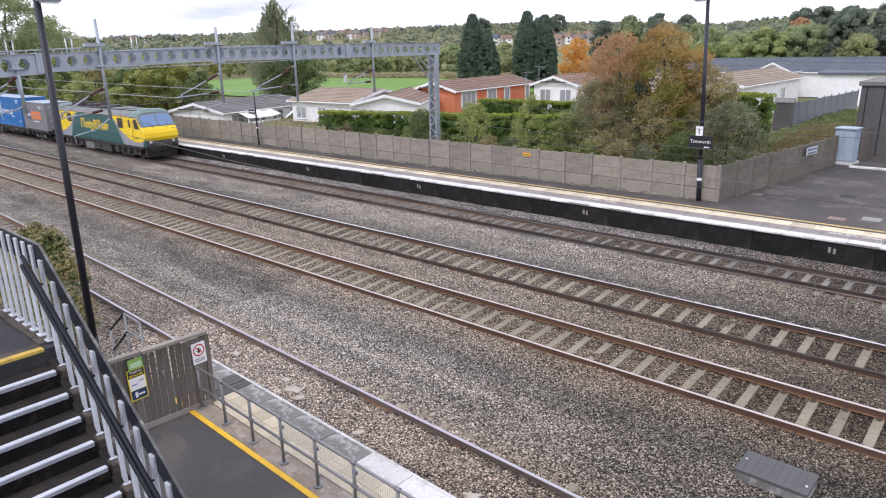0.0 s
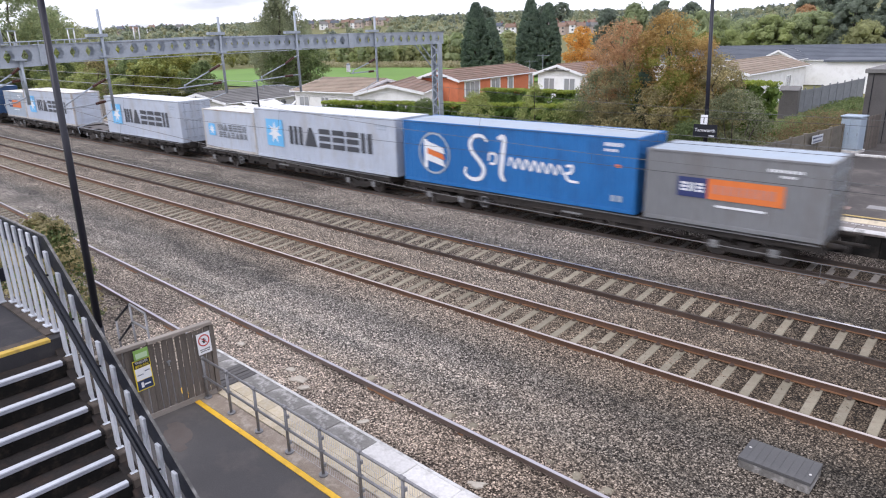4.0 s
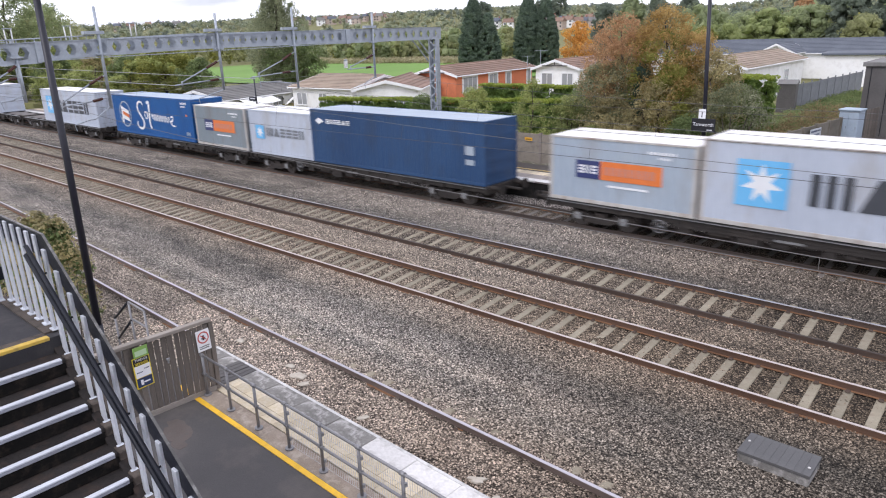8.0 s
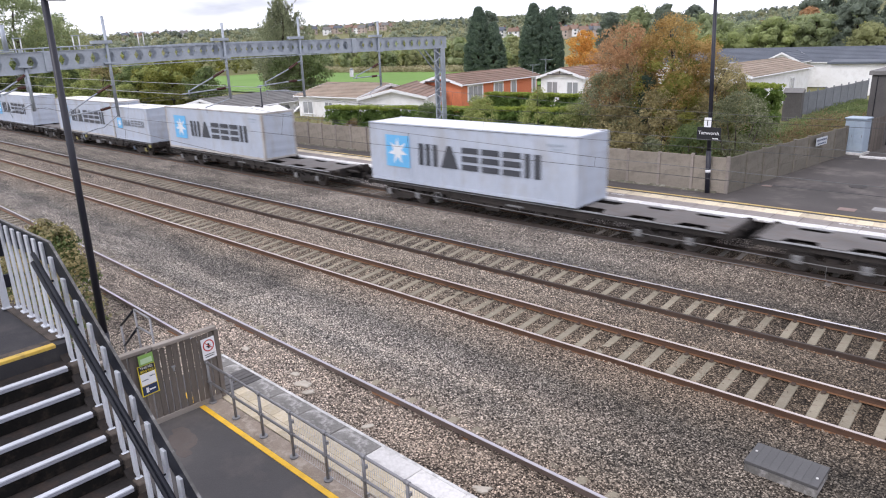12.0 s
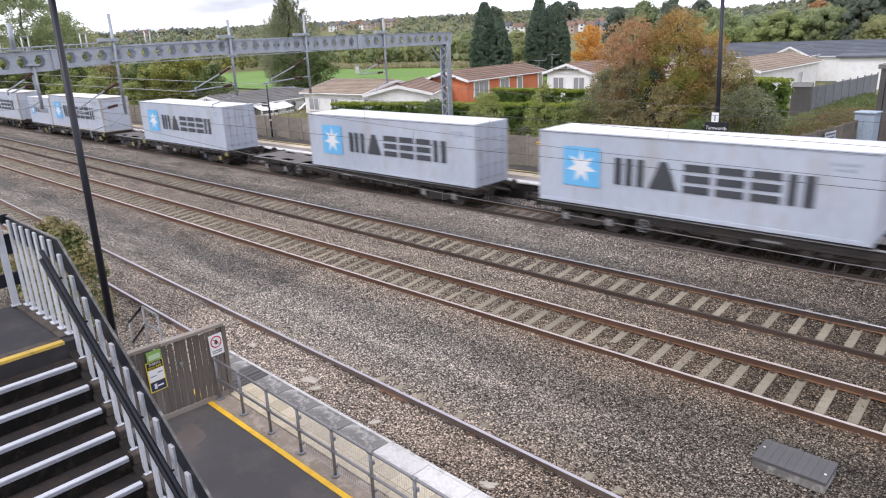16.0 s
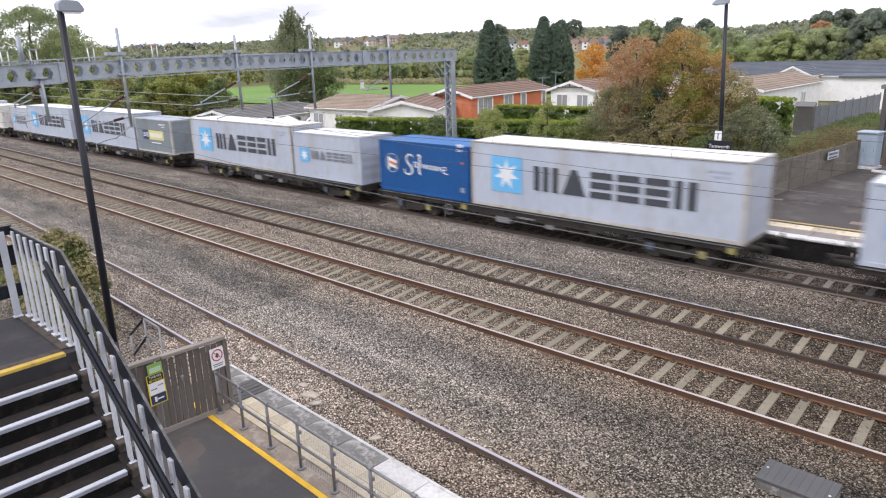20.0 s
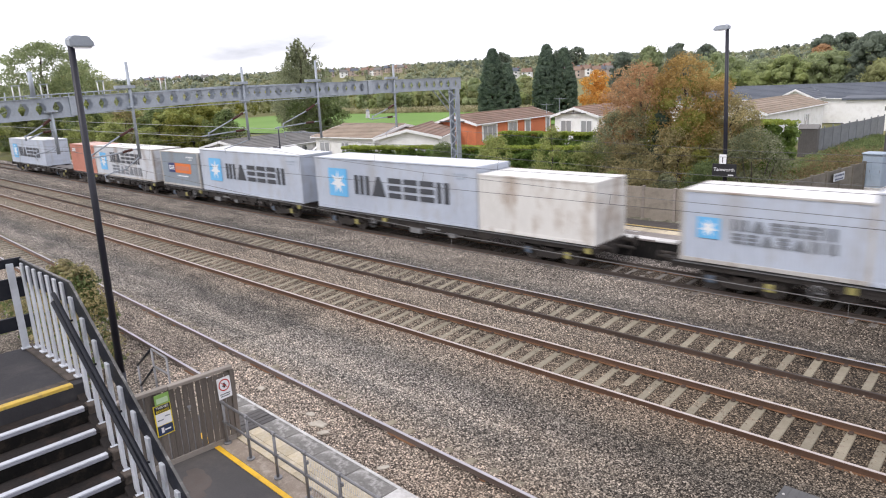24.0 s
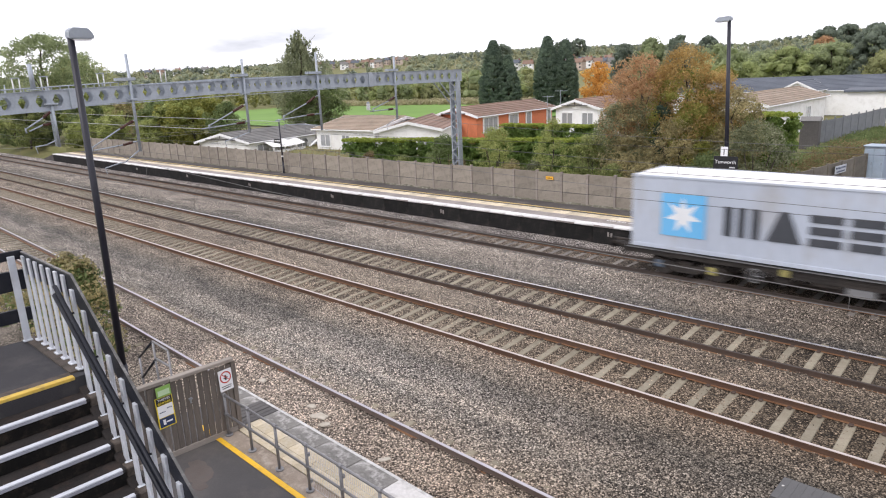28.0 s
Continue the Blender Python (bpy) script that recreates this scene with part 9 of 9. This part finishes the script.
# the tall poplar and the trees at the platform's end
tree("tall feathery poplar beside the field", -78.0, 55.0, 14.4, 4.6, G_POPLAR, "column", base=0.10, clumps=1500, per=30, leaf=0.095, clump_r=0.40, trunk=0.35)
tree("bushy dark willow at the poplar's foot", -75.5, 55.5, 7.5, 4.0, G_MID, base=0.05, clumps=150, per=90, leaf=0.13, clump_r=0.8, trunk=0.2)
tree("broad round tree turning yellow-green", -78.3, 39.0, 6.8, 3.6, G_YELLOW, base=0.05, clumps=160, per=95, leaf=0.115, clump_r=0.7, trunk=0.2, second=(G_WILLOW, 0.6, 0.3, 1.0))
tree("broad round tree turning yellow-green", -83.0, 37.0, 6.0, 2.4, G_MID, base=0.05, clumps=110, per=95, leaf=0.115, clump_r=0.7, trunk=0.2, second=(G_YELLOW, 0.3, 0.4, 1.0))
tree("small bright yellow-green shrub beyond the platform end", -80.8, 34.6, 4.1, 1.9, G_WILLOW, "bush", base=0.02, clumps=80, per=90, leaf=0.10, clump_r=0.5, category="shrub", name="shrub")
tree("dark round tree beyond the platform", -73.0, 40.5, 5.6, 2.2, G_MID, base=0.05, clumps=90, per=95, leaf=0.115, clump_r=0.6, trunk=0.16)
tree("tall open-crowned tree beyond the platform end", -112.0, 34.0, 15.8, 6.8, G_HILL, base=0.12, clumps=360, per=60, leaf=0.165, clump_r=0.95, trunk=0.45)
tree("tall open-crowned tree beyond the platform end", -119.0, 41.0, 12.5, 5.6, G_HILL_OLIVE, base=0.1, clumps=260, per=85, leaf=0.16, clump_r=0.95, trunk=0.4)
for x, y, tp, w, m in ((-99.5, 34.0, 6.6, 2.6, G_MID), (-93.0, 31.0, 4.0, 1.8, G_WILLOW), (-104.5, 28.4, 6.6, 2.6, G_OLIVE), (-88.5, 33.5, 4.6, 1.7, G_WILLOW), (-106.0, 30.5, 6.5, 3.0, G_MID), (-104.0, 36.0, 7.6, 2.8, G_OLIVE), (-95.0, 38.0, 6.4, 2.6, G_BROWN), (-89.0, 42.0, 6.6, 2.8, G_OLIVE), (-113.0, 29.0, 6.6, 3.2, G_MID), (-122.0, 30.0, 8.0, 3.6, G_OLIVE)):
    tree("bushy lineside tree beyond the platform end", x, y, tp, w, m, base=0.03, clumps=90, per=85, leaf=0.12, clump_r=0.72, trunk=0.15, second=(G_WILLOW, 0.55, 0.35, 1.0))
# ivy and brambles at the near lamp
for x, y, tp, w in ((-20.9, 5.9, 3.1, 1.05), (-19.0, 5.75, 3.3, 0.75), (-22.8, 6.0, 2.5, 1.2), (-25.4, 6.1, 1.8, 1.2)):
    tree("bramble and ivy bush beside the lamp column", x, y, tp, w, G_BROWN, "bush", z0=-0.35, base=0.30, clumps=60, per=40, leaf=0.06, clump_r=0.30, trunk=0.04, second=(G_MID, 0.8, 0.02, 0.97), category="shrub", name="shrub")


def hedge(label, x0, y0, x1, y1, z0, top, thick, material, per_m=260):
    """A clipped hedge: a dense block of leaves with a level top."""
    t = thing("hedge", label, "hedge")
    L = math.hypot(x1 - x0, y1 - y0)
    n = int(L * 26 * (0.4 + thick * 0.7))
    f = trng.uniform(0, 1, n)
    off = trng.uniform(-thick / 2, thick / 2, n)
    z = z0 + (top - z0) * trng.uniform(0.05, 1, n) ** 0.7 + 0.04 * np.sin(f * L * 1.7)
    dx, dy = (x1 - x0) / L, (y1 - y0) / L
    c = np.stack([x0 + f * (x1 - x0) - dy * off, y0 + f * (y1 - y0) + dx * off, z - 0.30], -1)
    ob = new("leaves", leaf_cloud("leaves", c, 0.30 * trng.uniform(0.7, 1.2, n), int(per_m / 3.4), 0.076, material, trng))
    ob.parent = t
    bm = bmesh.new()
    k = int(L / 0.8)
    for i in range(k):
        p = (i + 0.5) / k
        tube(bm, (x0 + p * (x1 - x0), y0 + p * (y1 - y0), z0 - 0.2), (x0 + p * (x1 - x0), y0 + p * (y1 - y0), top - 0.4), 0.05, 0.02, 5)
    part("stems", bm, BARK, t)
    k = int(L * 16 * max(1.0, thick))
    f, o2 = trng.uniform(0.02, 0.98, k), trng.uniform(-0.3, 0.3, k) * thick
    core = np.stack([x0 + f * (x1 - x0) - dy * o2, y0 + f * (y1 - y0) + dx * o2, z0 + 0.2 + (top - z0 - 0.75) * trng.uniform(0, 1, k)], -1)
    ob = new("inner_growth", lump_cloud("inner_growth", core, trng.uniform(0.22, 0.36, k), material, trng, level=1))
    ob.parent = t
    tagged(ob, "dark inner growth", kind="stuff")
    # top leaves carry the light from above as a brighter colour
    n = int(L * 34)
    f, off = trng.uniform(0, 1, n), trng.uniform(-thick / 2, thick / 2, n)
    c = np.stack([x0 + f * (x1 - x0) - dy * off, y0 + f * (y1 - y0) + dx * off, np.full(n, top - 0.14) + 0.03 * np.sin(f * L * 2.1)], -1)
    ob = new("clipped_top", leaf_cloud("clipped_top", c, np.full(n, 0.17), 30, 0.075, G_LIT_TOP, trng))
    ob.parent = t
    tagged(ob, "clipped top coloured a bright, lit yellow-green")


hedge("long clipped green hedge behind the platform wall", -41.8, 33.1, -22.6, 38.9, 0.9, 3.35, 1.3, G_HEDGE)
hedge("bright green clipped hedge beside the yard", -17.6, 43.2, -12.5, 44.0, 0.8, 4.65, 1.9, G_BRIGHT)
hedge("clipped green hedge before the park homes", -39.3, 49.6, -29.0, 50.0, 0.8, 3.2, 1.2, G_HEDGE)

# weeds and long grass behind the wall
wn_ = 9000
wx = trng.uniform(-90, -8.6, wn_)
wy = trng.uniform(WALL_Y + 0.25, 58, wn_)
keep = (wx < -10.3 + (wy - WALL_Y) * 0.135 - 0.3)
wx, wy = wx[keep], wy[keep]
near_w = np.exp(-(wy - 30) / 9.0) + 0.25
wh = trng.uniform(0.25, 0.9, len(wx)) * np.clip(near_w, 0.3, 1.0)
ang = trng.uniform(0, np.pi, len(wx))
lean = trng.normal(scale=0.25, size=(2, len(wx)))
bw = 0.035
wz = np.full(len(wx), PLAT + 0.02)
wv = np.stack([np.stack([wx - bw * np.cos(ang), wy - bw * np.sin(ang), wz], -1), np.stack([wx + bw * np.cos(ang), wy + bw * np.sin(ang), wz], -1), np.stack([wx + lean[0] * wh, wy + lean[1] * wh, wz + wh], -1)], 1).reshape(-1, 3)
tagged(new("long_grass", array_mesh("long_grass", wv, np.arange(len(wv)).reshape(-1, 3), G_STRAW)), "straw-coloured weeds and long grass behind the wall", "grass", kind="stuff")
seed_c = np.stack([trng.uniform(-12.8, -9.0, 520), trng.uniform(36.5, 57, 520), trng.uniform(1.1, 1.8, 520)], -1)
green_c = np.stack([trng.uniform(-14.8, -8.7, 1500), trng.uniform(36.5, 74, 1500), trng.uniform(0.95, 1.25, 1500)], -1)
green_c = green_c[green_c[:, 0] < np.minimum(-10.3 + (green_c[:, 1] - WALL_Y) * 0.135, -8.9) - 0.4]
tagged(new("green_weeds", leaf_cloud("green_weeds", green_c, np.full(len(green_c), 0.30), 26, 0.07, G_MID, trng, 0.8)), "green and yellow weeds on the bank", "weeds", kind="stuff")
seed_c = seed_c[seed_c[:, 0] < -10.3 + (seed_c[:, 1] - WALL_Y) * 0.135 - 0.4]
tagged(new("dead_weeds", leaf_cloud("dead_weeds", seed_c, np.full(len(seed_c), 0.28), 22, 0.06, G_STRAW, trng, 1.6)), "tall dead brown weeds on the bank", "weeds", kind="stuff")


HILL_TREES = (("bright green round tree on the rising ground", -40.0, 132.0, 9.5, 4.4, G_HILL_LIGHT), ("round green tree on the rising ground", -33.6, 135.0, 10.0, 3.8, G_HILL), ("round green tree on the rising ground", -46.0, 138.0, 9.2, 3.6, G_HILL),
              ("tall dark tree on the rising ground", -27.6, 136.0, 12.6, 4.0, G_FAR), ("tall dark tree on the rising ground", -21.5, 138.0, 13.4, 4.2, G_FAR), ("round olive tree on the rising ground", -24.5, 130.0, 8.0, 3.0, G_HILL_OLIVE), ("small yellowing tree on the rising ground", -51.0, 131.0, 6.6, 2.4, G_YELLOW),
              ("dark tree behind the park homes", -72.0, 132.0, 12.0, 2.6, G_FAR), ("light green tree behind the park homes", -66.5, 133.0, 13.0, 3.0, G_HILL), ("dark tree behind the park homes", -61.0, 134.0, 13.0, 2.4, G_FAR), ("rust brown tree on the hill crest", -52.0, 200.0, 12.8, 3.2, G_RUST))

# ---- far woods and houses on the hillside ----
HOUSE_GAPS = ((-53.5, -46.5, 500, 590), (-35.0, -29.3, 135, 450), (-38.2, -35.6, 250, 445), (-66.5, -62.0, 560, 650))


def scatter_wood(name, label, count, az0, az1, r0, r1, hlo, hhi, material, leaf, per, lumps=7):
    az = np.radians(trng.uniform(az0, az1, count))
    r = r0 + (r1 - r0) * trng.uniform(0, 1, count) ** 0.8
    x, y = r * np.sin(az), r * np.cos(az)
    inside = (x > -192) & (x < -64) & (y > 60 + (x + 125) * 0.10) & (y < 131 - (x + 125) * 0.16)
    inside |= (x > -60) & (y < 122)
    x, y = x[~inside], y[~inside]
    z = ground_height(x, y)
    h = trng.uniform(hlo, hhi, len(x))
    az_d, rr = np.degrees(np.arctan2(x, y)), np.hypot(x, y)
    clear = np.zeros(len(x), bool)
    for a0, a1, ra, rb in HOUSE_GAPS:
        clear |= (az_d > a0) & (az_d < a1) & (rr > ra) & (rr < rb)
    x, y, z, h = x[~clear], y[~clear], z[~clear], h[~clear]
    cs, rs = [], []
    for k in range(lumps):
        f = trng.uniform(0.05, 1.0, len(x)) if k else np.full(len(x), 0.72)
        a = trng.uniform(0, 2 * np.pi, len(x))
        rad = h * 0.26 * np.sqrt(np.maximum(0.08, 1 - (2 * f - 1) ** 2)) * trng.uniform(0.35, 1.0, len(x)) * (k > 0)
        cs.append(np.stack([x + rad * np.cos(a), y + rad * np.sin(a), z + f * h * 0.80], -1))
        rs.append(h * (0.17 if k else 0.27) * trng.uniform(0.75, 1.25, len(x)))
    cs, rs = np.concatenate(cs), np.concatenate(rs)
    t = tagged(new(name, lump_cloud(name, cs, rs * 0.66, material, trng, level=1)), label, "trees", kind="stuff")
    ob = new("outer_leaves", leaf_cloud("outer_leaves", cs, rs * 1.25, int(per * 1.5), leaf * 1.05, material, trng, far=True))
    ob.parent = t
    return t


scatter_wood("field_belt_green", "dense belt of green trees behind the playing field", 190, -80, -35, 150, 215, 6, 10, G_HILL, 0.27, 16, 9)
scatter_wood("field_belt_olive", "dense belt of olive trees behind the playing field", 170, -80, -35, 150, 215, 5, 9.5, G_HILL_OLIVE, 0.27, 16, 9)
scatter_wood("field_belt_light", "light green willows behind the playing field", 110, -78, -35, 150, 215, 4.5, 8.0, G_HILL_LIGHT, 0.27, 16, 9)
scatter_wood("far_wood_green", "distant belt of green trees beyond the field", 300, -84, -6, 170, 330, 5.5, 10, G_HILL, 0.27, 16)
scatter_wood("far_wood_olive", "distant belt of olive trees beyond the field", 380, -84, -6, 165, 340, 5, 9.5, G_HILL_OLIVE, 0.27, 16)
scatter_wood("far_wood_yellow", "distant yellowing trees beyond the field", 200, -80, -8, 170, 360, 4.5, 8.5, G_YELLOW, 0.27, 16)
scatter_wood("near_hill_wood", "round green trees on the rising ground", 38, -33, -4, 140, 230, 7, 12.0, G_HILL, 0.205, 62, 14)
scatter_wood("near_hill_olive", "round olive trees on the rising ground", 28, -33, -4, 140, 230, 6, 10.5, G_HILL_OLIVE, 0.205, 62, 14)
scatter_wood("near_hill_bright", "bright green trees on the rising ground", 12, -24, -9, 132, 165, 6, 9.5, G_HILL_LIGHT, 0.205, 62, 14)
scatter_wood("near_hill_yellow", "yellowing trees on the rising ground", 14, -30, -5, 140, 220, 5, 9, G_YELLOW, 0.19, 60, 12)
scatter_wood("near_hill_rust", "trees turning rust brown on the rising ground", 7, -28, -6, 190, 270, 7, 11, G_RUST, 0.19, 60, 10)
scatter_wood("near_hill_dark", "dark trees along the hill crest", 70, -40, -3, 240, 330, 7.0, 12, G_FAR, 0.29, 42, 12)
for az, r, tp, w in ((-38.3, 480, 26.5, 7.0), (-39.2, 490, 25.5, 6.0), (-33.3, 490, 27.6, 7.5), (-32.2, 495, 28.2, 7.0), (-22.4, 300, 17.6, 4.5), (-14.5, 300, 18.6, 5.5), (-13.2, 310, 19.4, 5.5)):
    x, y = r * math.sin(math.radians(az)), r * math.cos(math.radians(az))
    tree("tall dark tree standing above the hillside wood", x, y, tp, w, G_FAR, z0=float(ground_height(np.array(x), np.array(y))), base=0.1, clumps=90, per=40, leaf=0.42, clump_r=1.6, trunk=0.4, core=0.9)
vx = trng.uniform(-205, -62, 1500)
vy = 128 - (vx + 125) * 0.16 + trng.uniform(-2.5, 5.0, 1500)
tagged(new("dry_verge", leaf_cloud("dry_verge", np.stack([vx, vy, ground_height(vx, vy) + trng.uniform(0.2, 1.3, 1500)], -1), np.full(1500, 0.75), 18, 0.26, G_VERGE, trng, 0.7, far=True)), "strip of dry straw-coloured grass along the playing field", "grass", kind="stuff")
for lab, x, y, tp, w, m in HILL_TREES:
    tree(lab, x, y, tp, w, m, z0=float(ground_height(np.array(x), np.array(y))), base=0.06, clumps=130, per=46, leaf=0.22, clump_r=1.0, trunk=0.3, core=0.9)
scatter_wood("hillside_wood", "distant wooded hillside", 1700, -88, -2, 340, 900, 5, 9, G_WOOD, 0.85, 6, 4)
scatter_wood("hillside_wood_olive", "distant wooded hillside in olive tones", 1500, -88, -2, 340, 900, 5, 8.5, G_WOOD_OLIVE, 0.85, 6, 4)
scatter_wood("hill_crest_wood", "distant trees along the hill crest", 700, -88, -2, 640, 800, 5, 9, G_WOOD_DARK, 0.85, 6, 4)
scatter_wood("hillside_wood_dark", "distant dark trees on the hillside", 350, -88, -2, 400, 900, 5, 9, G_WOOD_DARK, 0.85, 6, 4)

hrng = random.Random(9)
far_sites = [(-53.3 + 0.62 * k + hrng.uniform(-0.2, 0.2), 585 + hrng.uniform(0, 60)) for k in range(13)] + [(-34.6 + 0.48 * k + hrng.uniform(-0.15, 0.15), 430 + hrng.uniform(0, 45)) for k in range(12)] + [(-38.0, 430), (-37.1, 455), (-36.2, 440)] + [(-66 + 0.95 * k + hrng.uniform(-0.3, 0.3), 655 + hrng.uniform(0, 50)) for k in range(5)] + [(-24 + 3.4 * k, 290 + 20 * (k % 3)) for k in range(4)]
for az, r in far_sites:
    x, y = r * math.sin(math.radians(az)), r * math.cos(math.radians(az))
    z = float(ground_height(np.array(x), np.array(y)))
    t = thing("distant_house", "small distant house among trees on the hillside", "house", pose(x, y, z + 1.2, 0, 0, hrng.uniform(-40, 20) - az), group="houses on the hillside")
    w, l = hrng.uniform(4.0, 5.0), hrng.uniform(4.5, 7.0)
    part("wall", blocks((-l / 2, l / 2, -w / 2, w / 2, -3, 3.3)), hrng.choice((RENDER_WHITE, BRICK_PALE, BRICK_PALE)), t)
    part("roof", prism(bmesh.new(), [(-w / 2 - 0.4, 3.2), (w / 2 + 0.4, 3.2), (0, 5.6)], "x", -l / 2 - 0.3, l / 2 + 0.3), hrng.choice((ROOF_BROWN, ROOF_BROWN, ROOF_GREY, ROOF_SLATE)), t)
    for wx_ in (-0.3, 0.3):
        for wz_ in (0.2, 2.2):
            part("window", blocks((wx_ * l - 0.6, wx_ * l + 0.6, -w / 2 - 0.04, -w / 2 + 0.02, wz_ - 0.3, wz_ + 0.7)), GLASS, t)
    part("chimney", blocks((l * 0.3, l * 0.3 + 0.7, -0.4, 0.4, 4.4, 6.3)), BRICK_RED, t)


# ---- motion: the whole train draws through, gathering speed ----
def run(t):
    return 16.09 * t + 0.0753 * t * t


def motions():
    for ob, u, z in FLEET:
        walk(ob, [(0.5 * k, pose(u + run(0.5 * k), D_MID, z)) for k in range(57)])
        for w in ob.children:
            if w.name.startswith("wheelset"):
                home = w.matrix_basis.translation.copy()
                seen = [k for k in range(841) if -95 < u + run(k / 30) < 12]
                rows = [(k / 30, pose(home.x, home.y, home.z, 0, math.degrees(run(k / 30) / WHEEL_R) % 360, 0)) for k in seen]
                first, last = rows[0][1], rows[-1][1]
                if seen[0] > 0:
                    rows.insert(0, (0.0, first))
                if seen[-1] < 840:
                    rows.append((28.0, last))
                walk(w, rows)


motions()
